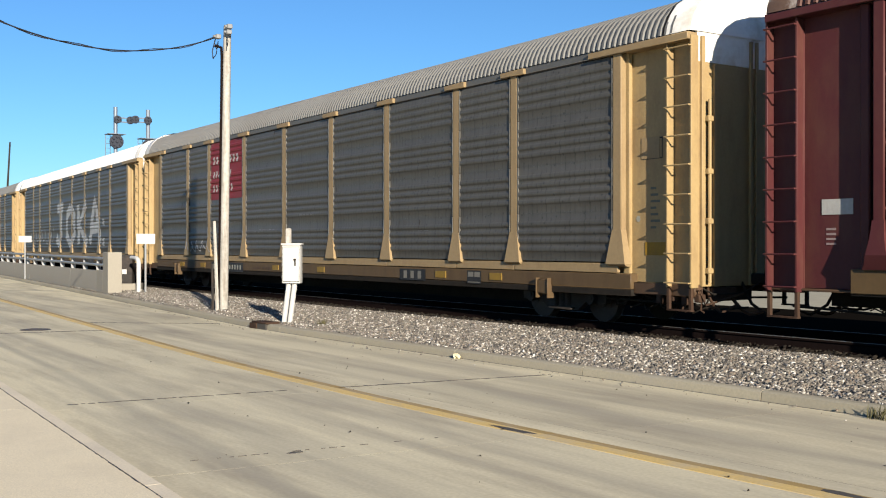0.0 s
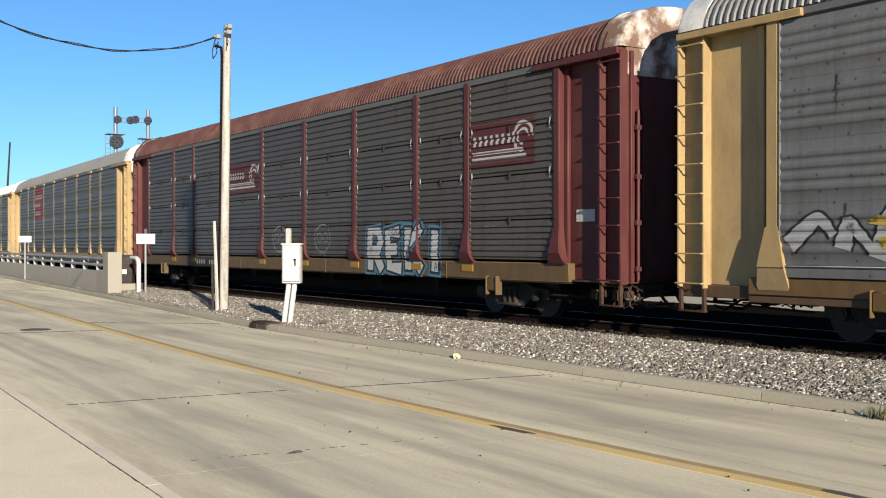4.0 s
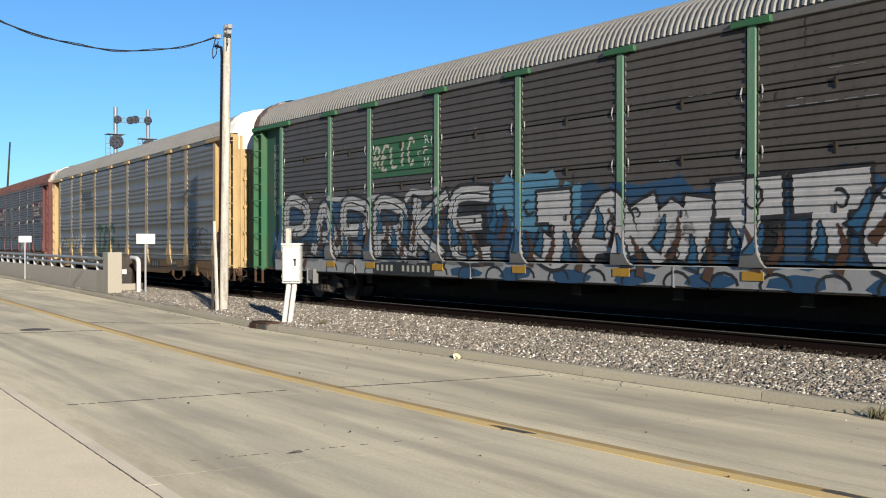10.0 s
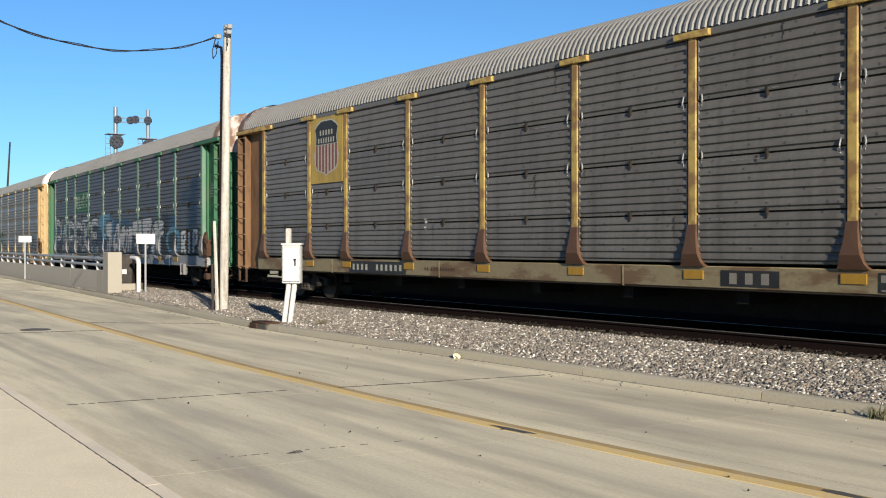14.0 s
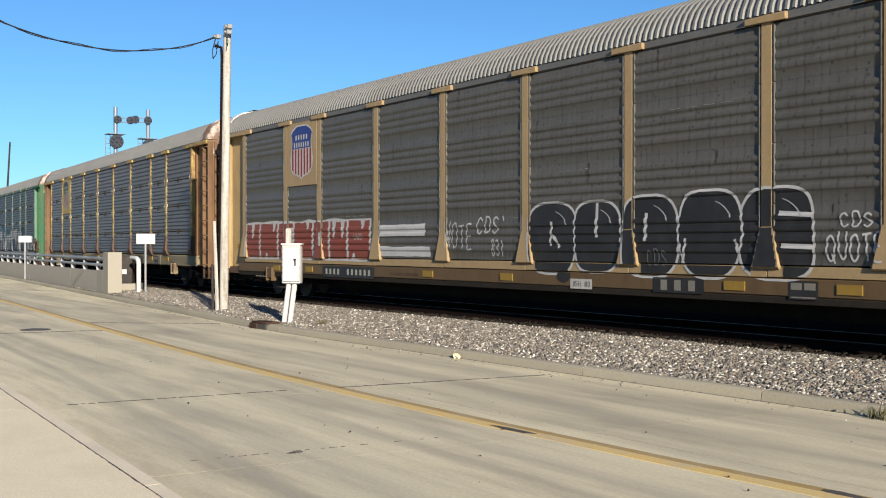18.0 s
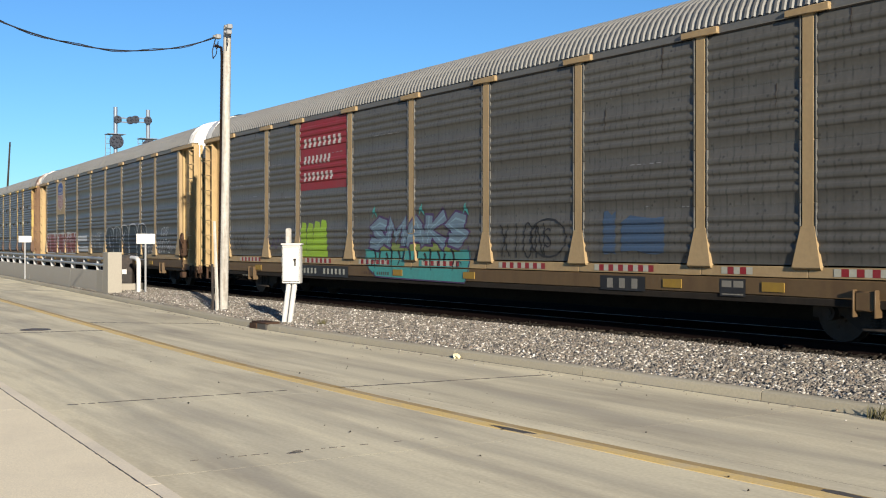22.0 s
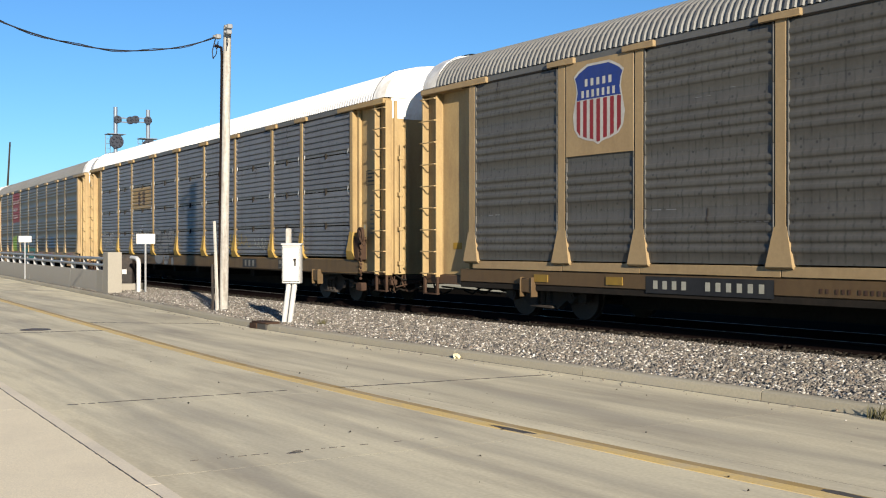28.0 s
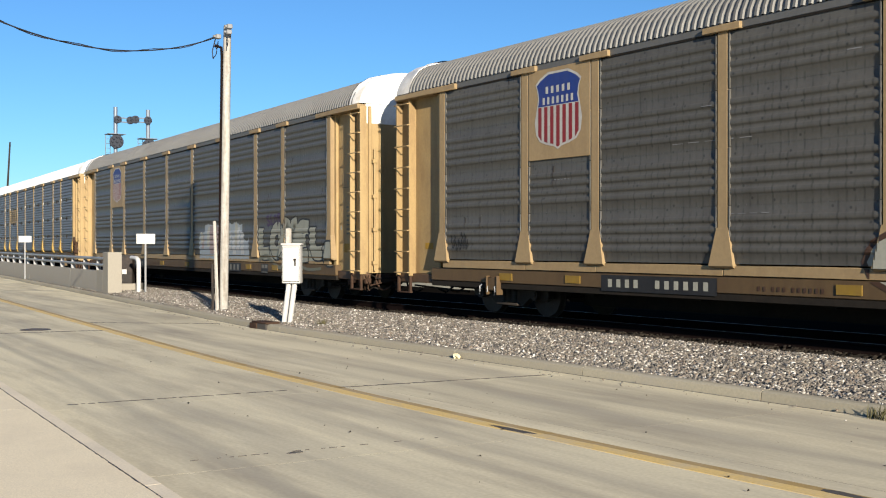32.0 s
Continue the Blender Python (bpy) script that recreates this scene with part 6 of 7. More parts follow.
# white lettering on a grey car
fat_word(cars[-1], "JOKA", -3.0, 1.2, 7.8, 3.65, 0.52, ((0.0, P["white"], "large white graffiti letters"),), 3, 0.06, 0.78, True)
painted(cars[-1], "graffiti", join(rect(7.75, 1.4, 8.1, 1.75), rect(7.75, 2.3, 8.1, 2.6)), P["white"], 2, "white painted dots")
tag_scribble(cars[-1], -10, 1.4, -3, 2.4, P["white"], 31, 0.08, 15)

# red sign with three rows of white lettering
for k in (0, 6):
    c = cars[k]
    painted(c, "sign_board", rect(-6.95, 2.88, -4.36, HI), P["sign_red"], 0, "dark red sign", posts=False)
    painted(c, "lettering", join(bars(-6.75, 4.0, -4.6, 4.24, [8], 0), bars(-6.75, 3.56, -5.2, 3.78, [7], 0), bars(-6.75, 3.12, -5.05, 3.34, [7], 0)), P["sign_white"], 1, "white lettering bars")
tag_scribble(cars[0], -9.2, 1.2, -6.9, 1.6, P["white"], 5, 0.05)
reflectors(cars[6])
c = cars[6]
painted(c, "graffiti", join(*[ribbon([(x, 1.12), (x, 1.8), (x + 0.01, 1.95 + dz), (x + 0.02, 2.02 + dz)], 0.36 + 0.03 * i, 0.22) for i, (x, dz) in enumerate(((-6.74, 0.0), (-6.36, -0.02), (-5.98, 0.02), (-5.62, 0.05)))]), P["lime"], 1, "lime green sprayed block")
SLATE, MOSS = spray("slate_blue", (0.13, 0.185, 0.24)), spray("moss", (0.17, 0.22, 0.06))
painted(c, "graffiti", ([(-3.45, 1.32), (-3.5, 1.08), (-3.3, 0.82), (-3.0, 0.66), (0.62, 0.62), (0.75, 0.8), (0.86, 1.1), (0.84, 1.32)], [tuple(range(8))]), P["teal"], 0, "teal lower half of the letters")
painted(c, "graffiti", cloud(-3.2, 1.28, 0.5, 1.47, 5, 0.2, 0.03), MOSS, 1, "moss green band across the letters")
fat_word(c, "SMAKS", -3.35, 1.30, 0.9, 2.14, 0.27, ((0.10, P["purple"], "dark purple rims of the letters"), (0.0, SLATE, "slate blue letters"), (-0.225, spray("dim_sky", (0.19, 0.29, 0.36)), "pale shine in the letters")), 77, 0.16, 0.9, True, 2)
painted(c, "graffiti", join(*[ribbon(bend([(-3.05 + 0.27 * i, 1.34 - 0.05 * (i % 3)), (-2.98 + 0.27 * i - 0.1 * (i % 2), 1.12), (-3.08 + 0.27 * i, 0.86 + 0.1 * (i % 3))]), 0.085, 0.02) for i in range(13)]), P["black"], 3, "dark spikes between the letters")
painted(c, "graffiti", join(*[ribbon([(x + 0.09 * math.cos(a), 1.0 + 0.07 * math.sin(a)) for a in [q * 0.6 for q in range(10)]], 0.02) for x in (-3.1, 0.45)]), P["black"], 4, "thin black rings")
painted(c, "graffiti", ribbon([(-3.46, 1.2), (-3.36, 0.86), (-3.0, 0.67), (-1.2, 0.64), (0.62, 0.62), (0.85, 1.1), (0.8, 1.4)], 0.03), P["purple"], 3, "dark rim of the tag")
for x, z in ((-3.04, 2.3), (-1.0, 2.3), (0.68, 2.26)):
    painted(c, "graffiti", ([(x - 0.13, z - 0.26), (x - 0.02, z - 0.1), (x + 0.13, z - 0.24), (x + 0.01, z + 0.06)], [(0, 1, 3), (1, 2, 3)]), P["teal"], 5, "pale arrow tip")
hand(c, "XION", 1.85, 1.2, 3.3, 1.88, P["black"], 0.035, 2, 9, "black sprayed letters")
painted(c, "graffiti", ribbon([(3.35 + 0.52 * math.cos(a), 1.55 + 0.36 * math.sin(a)) for a in [q * 0.4 for q in range(17)]], 0.035), P["black"], 3, "black sprayed ring")
hand(c, "S", 3.2, 1.38, 3.5, 1.7, P["black"], 0.03, 3, 11, "black sprayed letter")
tag_scribble(c, -9.0, 1.3, -7.5, 1.8, P["purple"], 9, 0.03)
tag_scribble(c, -11.4, 1.2, -10.2, 1.8, P["black"], 10, 0.025)
painted(c, "graffiti", join(cloud(4.85, 1.25, 5.15, 2.0, 11, 0.1, 0.1), cloud(5.3, 1.3, 6.3, 1.85, 12, 0.2, 0.12)), spray("faint_blue", (0.05, 0.085, 0.15)), 0, "faint blue sprayed field")

# maroon car
c = cars[1]
for x0, x1 in ((-4.1, -1.6), (9.2, 11.35)):
    painted(c, "sign_board", rect(x0, 2.98, x1, 3.92), MAROON, 0, "maroon sign", posts=False)
    painted(c, "lettering", bars(x0 + 0.1, 3.42, x0 + 1.45, 3.62, [7], 0), P["sign_white"], 1, "white lettering bars")
    painted(c, "emblem", join(rect(x0 + 0.1, 3.24, x1 - 0.35, 3.31), rect(x0 + 0.1, 3.12, x1 - 0.25, 3.19), ribbon([(x1 - 0.36 + 0.30 * math.cos(a), 3.52 + 0.28 * math.sin(a)) for a in [i * 0.35 for i in range(14)]], 0.07),
                                ribbon([(x1 - 0.36 + 0.17 * math.cos(a), 3.52 + 0.15 * math.sin(a)) for a in [i * 0.35 for i in range(14)]], 0.05)), P["sign_white"], 1, "white wheel emblem with lines")
for cx, cz, s in ((-0.15, 1.6, 6), (2.5, 1.6, 7)):
    ring = [(cx + 0.45 * math.cos(a), cz + 0.36 * math.sin(a)) for a in [i * 0.42 for i in range(16)]]
    painted(c, "graffiti", join(ribbon(ring, 0.03), *[ribbon([(cx + q + 0.13 * math.cos(a), cz + 0.02 + 0.12 * math.sin(a)) for a in [i * 0.6 for i in range(12)]], 0.025) for q in (-0.17, 0.17)],
                                ribbon([(cx - 0.2, cz - 0.3), (cx - 0.12, cz - 0.45), (cx, cz - 0.32), (cx + 0.1, cz - 0.46), (cx + 0.2, cz - 0.3)], 0.025)), P["silver"], 1, "pale chalked round drawing")
fat_word(c, "REKI", 4.72, 0.72, 8.4, 1.9, 0.27, ((0.24, P["sky"], "sky blue rim of the letters"), (0.12, P["black"], "black outline of the letters"), (0.0, P["white"], "silver graffiti letters")), 15, 0.06, 0.72, True)
hand(c, "TOUK", 5.85, 1.66, 6.6, 1.82, P["black"], 0.025, 5, 16, "small black sprayed letters")
hand(c, "AND", 7.8, 0.86, 8.25, 1.02, P["black"], 0.022, 5, 17, "small black sprayed letters")
hand(c, "MA", 8.42, 1.3, 8.85, 1.6, P["black"], 0.03, 5, 18, "black sprayed letters")
# grey car with black emblem and two tags
c = cars[2]
painted(c, "emblem", join(*[rect(-6.86, 3.52 + 0.085 * i, -5.85 + 0.03 * i, 3.565 + 0.085 * i) for i in range(5)], ribbon([(-5.8, 3.5), (-5.66, 3.9), (-5.48, 3.5), (-5.34, 3.9)], 0.11), ribbon(bend([(-5.0, 3.84), (-5.22, 3.86), (-5.2, 3.7), (-5.06, 3.68), (-5.05, 3.53), (-5.28, 3.54)]), 0.09),
                             bars(-6.0, 3.28, -4.75, 3.42, [7], 0), bars(-6.0, 3.06, -4.6, 3.20, [8], 0)), P["black"], 1, "black emblem and lettering bars")
painted(c, "graffiti", join(*[blob(-9.3 + 0.72 * math.cos(a), 1.6 + 0.25 * math.sin(a), 0.3, 0.09, i, 0.3) for i, a in enumerate((0.4, 2.6, 3.9, 5.6))]), P["gold"], 3, "yellow dashes on a tag")
wild = random.Random(21)
strokes = [bend([(-11.4 + i * 0.62 + wild.uniform(-0.2, 0.2), 1.2 + wild.uniform(0, 0.3)), (-11.2 + i * 0.62, 1.5 + wild.uniform(0, 0.3)), (-11.0 + i * 0.62 + wild.uniform(-0.3, 0.3), 1.7 + wild.uniform(0, 0.35)), (-10.8 + i * 0.62, 1.15 + wild.uniform(0, 0.5))]) for i in range(9)]
painted(c, "graffiti", join(*[ribbon(s, 0.36, 0.2) for s in strokes]), P["black"], 0, "black rims of a tag")
painted(c, "graffiti", join(*[ribbon(s, 0.28, 0.12) for s in strokes]), P["silver"], 1, "silver tag strokes")
letters = [bend([(-3.7, 2.12), (-3.35, 2.22), (-2.75, 2.1)]), bend([(-3.25, 2.1), (-3.2, 1.6), (-3.4, 1.1), (-3.6, 1.15)]), bend([(-3.4, 1.12), (-3.0, 1.05), (-2.7, 1.25)]),
           bend([(-1.85, 1.95), (-2.1, 2.18), (-2.4, 1.9), (-2.3, 1.6), (-2.0, 1.62)]), bend([(-2.3, 1.6), (-2.5, 1.3), (-2.25, 1.06), (-1.8, 1.15)]),
           bend([(-0.72, 1.95), (-0.95, 2.22), (-1.35, 2.1), (-1.45, 1.6), (-1.35, 1.15), (-1.05, 1.05), (-0.7, 1.2)]), bend([(-1.3, 1.62), (-0.95, 1.66), (-0.7, 1.55)])]
painted(c, "graffiti", join(*[ribbon(s, 0.31) for s in letters]), P["leaf"], 0, "bright green rims of the letters")
painted(c, "graffiti", join(*[ribbon(s, 0.235) for s in letters]), P["black"], 1, "dark graffiti letters with green rim")
painted(c, "graffiti", join(*[ribbon([(x - 0.06, z + 0.02) for x, z in s[2:-2]], 0.05) for s in letters]), P["green"], 2, "dark green sheen in the letters")
painted(c, "graffiti", join(blob(-0.4, 1.12, 0.09, 0.1), blob(0.03, 1.42, 0.14, 0.15)), P["black"], 2, "black spray dots")
thick = [[(9.41, 1.34), (9.47, 1.26), (9.51, 1.18), (9.6, 1.06), (9.72, 0.99)], [(10.13, 1.73), (10.24, 1.67), (10.27, 1.54), (10.22, 1.41), (9.85, 1.38), (9.79, 1.31), (10.08, 1.26)], [(10.48, 1.94), (10.45, 1.66), (10.4, 1.33)], [(10.58, 1.53), (10.71, 1.5), (10.75, 1.38), (10.73, 1.1)]]
thin = [[(9.6, 1.06), (9.79, 0.97), (10.02, 0.99), (10.16, 1.1), (10.22, 1.23)], [(9.45, 1.31), (9.33, 1.44), (9.41, 1.68), (9.54, 1.78), (9.61, 1.71), (9.58, 1.54)], [(9.58, 1.53), (9.64, 1.74), (9.72, 1.9), (9.81, 1.97), (9.86, 1.9), (9.82, 1.51)],
        [(9.82, 1.51), (9.8, 1.84), (9.98, 2.0), (10.13, 1.96), (10.03, 1.8), (9.98, 1.64), (10.09, 1.58), (10.1, 1.51), (10.03, 1.46)], [(10.13, 1.73), (10.2, 1.95), (10.36, 2.01), (10.48, 1.94)], [(10.4, 1.33), (10.49, 1.54), (10.54, 1.79), (10.62, 1.95), (10.69, 1.99)],
        [(10.69, 1.99), (10.94, 1.96), (11.16, 1.9), (11.35, 1.86), (11.23, 1.62), (11.12, 1.52), (10.96, 1.45), (10.94, 1.32), (11.04, 1.16), (10.98, 1.04), (10.83, 1.01), (10.72, 1.08)], [(10.58, 1.53), (10.62, 1.75), (10.69, 1.99)],
        [(10.02, 0.99), (10.22, 1.14), (10.3, 0.99), (10.44, 1.03), (10.54, 1.19), (10.6, 1.05), (10.71, 1.13)], [(11.13, 1.21), (11.3, 1.26), (11.38, 1.19), (11.29, 1.12), (11.13, 1.21)], [(11.08, 1.41), (11.28, 1.47), (11.36, 1.41), (11.28, 1.33), (11.08, 1.41)]]
faint = [[(10.77, 1.77), (10.98, 1.8)], [(10.86, 1.78), (10.83, 1.61)], [(11.07, 1.79), (10.95, 1.75), (11.08, 1.7), (10.96, 1.63)]]
painted(c, "graffiti", join(*[ribbon(bend(q), 0.075, 0.06) for q in thick]), P["black"], 1, "thick black strokes of a tag")
painted(c, "graffiti", join(*[ribbon(bend(q), 0.034, 0.038) for q in thin]), P["black"], 2, "black outlined tag")
painted(c, "graffiti", join(*[ribbon(q, 0.022) for q in faint]), P["black"], 3, "small black letters inside a tag")
painted(c, "mark", rect(9.86, 1.42, 9.92, 1.56), P["white"], 2, "small white sticker")
painted(c, "stencil", join(bars(11.62, 1.0, 11.78, 1.1, [2]), bars(11.85, 1.0, 12.08, 1.1, [3])), P["brown"], 1, "dark stencil bars")

# green car, tagged over its whole length
c = cars[3]
painted(c, "sign_board", rect(-6.95, 3.0, -4.4, 3.94), GREEN, 0, "green sign", posts=False)
hand(c, "RELIC", -6.9, 3.2, -5.05, 3.72, P["cream"], 0.085, 1, 24, "white sprayed letters", 0.16, 0.66)
painted(c, "graffiti", join(word("X", -5.0, 3.38, -4.86, 3.52), word("R", -4.72, 3.66, -4.5, 3.84), word("F", -4.74, 3.43, -4.56, 3.6), word("M", -4.72, 3.16, -4.48, 3.36)), P["white"], 1, "small white sprayed letters")
painted(c, "graffiti", cloud(-12.0, 1.08, 9.1, 2.42, 26, 0.3, 0.16), P["blue"], 0, "dark blue sprayed field")
painted(c, "graffiti", join(cloud(-2.2, 2.0, -0.2, 2.72, 27, 0.2, 0.12), cloud(-1.6, 1.7, 0.4, 2.5, 28, 0.2, 0.12)), P["sky"], 1, "bright blue sprayed cloud")
COATS = ((0.16, P["black"], "black rims of the letters"), (0.0, P["silver"], "silver graffiti letters"), (-0.20, P["white"], "white shine in the letters"), (-0.27, P["black"], "thin black line in the letters"))
painted(c, "graffiti", join(*[ribbon(bend([(x, 1.1), (x + 0.5, 1.35 + 0.2 * (i % 2)), (x + 1.1, 1.15), (x + 1.7, 1.05)]), 0.34, 0.12) for i, x in enumerate((-11.6, -9.9, -8.3, -6.8, -5.2, -3.6))]), P["grey"], 2, "grey sweeping tails of the letters")
painted(c, "graffiti", join(*[ribbon(bend([(x, 2.2), (x + 0.35, 2.5 + 0.1 * (i % 2)), (x + 1.0, 2.56), (x + 1.5, 2.66 - 0.06 * (i % 3))]), 0.16, 0.10) for i, x in enumerate((-11.5, -9.5, -7.4, -5.6, -4.0))]), P["silver"], 3, "silver bars over the letters")
fat_word(c, "PAPRKE", -11.8, 1.04, -2.0, 2.6, 0.31, COATS, 29, 0.14, 0.86, False, 4)
PLAIN = ((0.14, P["black"], "black rims of the letters"), (0.0, spray("pale_silver", (0.40, 0.40, 0.41)), "pale silver graffiti letters"))
fat_word(c, "JAWTTE", -1.3, 1.02, 8.0, 2.5, 0.56, PLAIN, 31, 0.14, 0.84, False, 4)
rng = random.Random(29)
drops, rings, tips, leaves = [], [], [], []
for i in range(26):
    x, z, lean = -11.3 + 0.75 * i + rng.uniform(-0.2, 0.2), rng.uniform(1.25, 2.1), rng.uniform(-0.15, 0.15)
    leaf = bend([(x - lean, z - 0.3), (x + 0.06, z), (x + lean, z + 0.3)])
    dark = bend([(x + 0.3 - lean, z - 0.45), (x + 0.42, z - 0.1), (x + 0.3 + lean, z + 0.25)])
    leaves.append(ribbon(dark, 0.20, 0.04))
    rings.append(ribbon(leaf, 0.36, 0.05))
    drops.append(ribbon(leaf[1:-1], 0.22, 0.03))
    ph, r, sp = rng.uniform(0, 6.28), rng.uniform(0.12, 0.24), rng.choice((-1, 1))
    ox, oz = x + 0.35, rng.uniform(1.2, 2.45)
    tips.append(ribbon([(ox + r * (1 - q / 15) * math.cos(ph + sp * q * 0.45), oz + r * (1 - q / 15) * math.sin(ph + sp * q * 0.45)) for q in range(12)], 0.06, 0.015))
painted(c, "graffiti", join(*leaves), P["brown"], 8, "dark brown shading of the letters")
painted(c, "graffiti", join(*rings), P["black"], 8, "dark drops between the letters")
painted(c, "graffiti", join(*drops), spray("deep_sky", (0.022, 0.09, 0.18)), 9, "blue drops between the letters")
painted(c, "graffiti", join(*tips), P["black"], 9, "black curls")
painted(c, "graffiti", join(*[cloud(x, 1.1, x + 0.9, 1.5 + 0.5 * (i % 3), 70 + i, 0.15, 0.15) for i, x in enumerate(np.linspace(-10.5, 7.5, 6))]), P["black"], 1, "black sprayed fields")
painted(c, "graffiti", join(*[ribbon([(x + 0.28 * math.cos(a), 0.78 + 0.2 * math.sin(a)) for a in [i * 0.5 for i in range(9)]], 0.05) for x in np.linspace(-9, 8.5, 19)]), P["black"], 1, "black swirls on the sill")
painted(c, "graffiti", join(*[blob(x, 0.85, 0.5, 0.13, int(x * 7), 0.25, 12) for x in np.linspace(-3.2, 8.2, 8)]), P["blue"], 0, "dark blue fields on the sill")
painted(c, "graffiti", blob(8.9, 1.6, 0.85, 0.5, 3, 0.12), P["sky"], 7, "blue round field")
painted(c, "graffiti", blob(8.85, 1.58, 0.55, 0.34, 4, 0.12), P["black"], 8, "black round centre")
fat_word(c, "RIP", 9.7, 1.06, 11.75, 2.0, 0.21, ((0.12, P["black"], "black rims of the letters"), (0.0, P["white"], "white graffiti letters")), 30, 0.03, 0.68, True, 9)
tag_scribble(c, -10.6, 4.15, -9.5, 4.5, P["grey"], 32, 0.02)

# rusty yellow car
shield(cars[4], BOARD_YELLOW, True)
painted(cars[4], "stencil", bars(-2.9, 2.62, -1.7, 2.7, [6, 4]), P["grey"], 0, "faint stencil bars")
painted(cars[4], "mark", join(rect(-3.55, 1.9, -3.45, 2.0), rect(-3.55, 1.75, -3.45, 1.83)), P["white"], 0, "small white marks")

# tan cars with the striped shield
for k in (5, 8, 9):
    shield(cars[k], TAN)
c = cars[5]
painted(c, "graffiti", cloud(-11.75, 1.02, -4.44, 2.08, 33, 0.4, 0.03), P["white"], 0, "white rim of the block letters")
edges = (-11.69, -10.73, -9.55, -8.58, -7.45, -6.55, -5.6, -4.48)
for i in range(7):
    a, b = edges[i] + 0.05, edges[i + 1] - 0.05
    painted(c, "graffiti", cloud(a, 1.07, b, 2.02, 330 + i, 0.2, 0.02), P["red"], 1, "brick red block letter")
slits = [(-11.21, 2.04, 1.62), (-9.8, 2.04, 1.8), (-10.3, 1.06, 1.2), (-8.72, 1.9, 1.45), (-8.66, 1.3, 1.5), (-7.75, 2.04, 1.85), (-8.2, 1.06, 1.22), (-7.02, 1.75, 1.4), (-6.3, 2.04, 1.6), (-5.85, 2.04, 1.6), (-4.85, 2.04, 1.82), (-5.3, 1.06, 1.22)]
painted(c, "graffiti", join(*[ribbon([(x, za), (x + 0.01, zb)], 0.2, 0.08) for x, za, zb in slits]), P["white"], 2, "white slits of the block letters")
hand(c, "UWD", -5.3, 1.55, -4.85, 1.7, P["cream"], 0.02, 2, 34, "small pale letters")
painted(c, "graffiti", join(cloud(-4.05, 1.62, -2.1, 1.9, 34, 0.3, 0.02), cloud(-4.05, 1.16, -1.9, 1.38, 35, 0.3, 0.02)), P["white"], 0, "white painted-over bars")
hand(c, "WOTE", -1.36, 1.34, -0.3, 1.85, P["white"], 0.035, 2, 36)
hand(c, "CDS'", -0.2, 1.66, 0.85, 1.98, P["white"], 0.04, 2, 37)
hand(c, "831", 0.3, 1.2, 0.75, 1.52, P["white"], 0.03, 2, 38, "white sprayed numbers")
boxes = ((2.17, 0.70, 1.54, 0.69, 0.0), (3.40, 0.62, 1.56, 0.66, 0.0), (4.68, 0.66, 1.56, 0.71, 0.0), (5.98, 0.68, 1.58, 0.72, 0.22), (7.24, 0.70, 1.58, 0.71, 0.0))
for i, (cx, rx, cz, rz, waist) in enumerate(boxes):
    painted(c, "graffiti", bubble_letter(cx, cz, rx, rz, 0.6, waist, i), P["white"], 1 + (i % 2) * 3, "white rim of a bubble letter")
    painted(c, "graffiti", bubble_letter(cx, cz, rx - 0.045, rz - 0.045, 0.6, waist, i), P["black"], 2 + (i % 2) * 3, "black bubble graffiti letter")
painted(c, "graffiti", blob(2.5, 0.86, 0.18, 0.13, 5, 0.1), P["black"], 4, "black tail of a bubble letter")
for pts, w in (([(2.2, 1.85), (2.16, 1.4)], 0.06), ([(2.2, 1.6), (2.34, 1.5), (2.42, 1.36)], 0.06), ([(3.42, 2.16), (3.40, 1.55)], 0.07), ([(4.62, 1.95), (4.6, 1.48)], 0.07), ([(7.3, 1.88), (7.9, 1.84)], 0.07), ([(7.34, 1.4), (7.92, 1.38)], 0.07),
               ([(5.5, 1.52), (5.42, 1.1)], 0.05), ([(6.5, 1.5), (6.62, 1.1)], 0.05)):
    painted(c, "graffiti", ribbon(pts, w), P["white"], 7, "white stroke inside a letter")
for cx, rx, cz, rz, _ in boxes:
    painted(c, "graffiti", ribbon([(cx + rx * 0.72 * math.cos(a), cz + rz * 0.74 * math.sin(a)) for a in [0.5 + q * 0.12 for q in range(8)]], 0.03, 0.012), P["silver"], 7, "pale shine on a letter")
hand(c, "CDS", 4.62, 1.08, 5.1, 1.34, P["grey"], 0.025, 8, 39, "faint grey letters")
hand(c, "CDS", 9.85, 1.78, 10.7, 2.05, P["white"], 0.045, 2, 40)
painted(c, "graffiti", join(ribbon([(10.73, 2.1), (10.72, 1.98)], 0.03), ribbon([(10.8, 2.1), (10.8, 1.98)], 0.03)), P["white"], 2, "white quote marks")
hand(c, "QUOTE", 9.42, 1.18, 11.0, 1.62, P["white"], 0.045, 2, 41)
hand(c, "QUOTE", 8.08, 1.2, 9.02, 1.58, P["white"], 0.035, 2, 42)
hand(c, "CDS", 8.3, 1.66, 8.85, 1.86, P["white"], 0.03, 2, 43)
tag_scribble(c, 10.8, 1.2, 11.7, 1.5, P["white"], 44, 0.04)
painted(c, "label_plate", rect(2.68, 0.62, 3.26, 0.80), P["sign_white"], 1, "white label plate")
painted(c, "label_text", word("JSH 80", 2.72, 0.66, 3.22, 0.76), P["black"], 2, "black label letters")

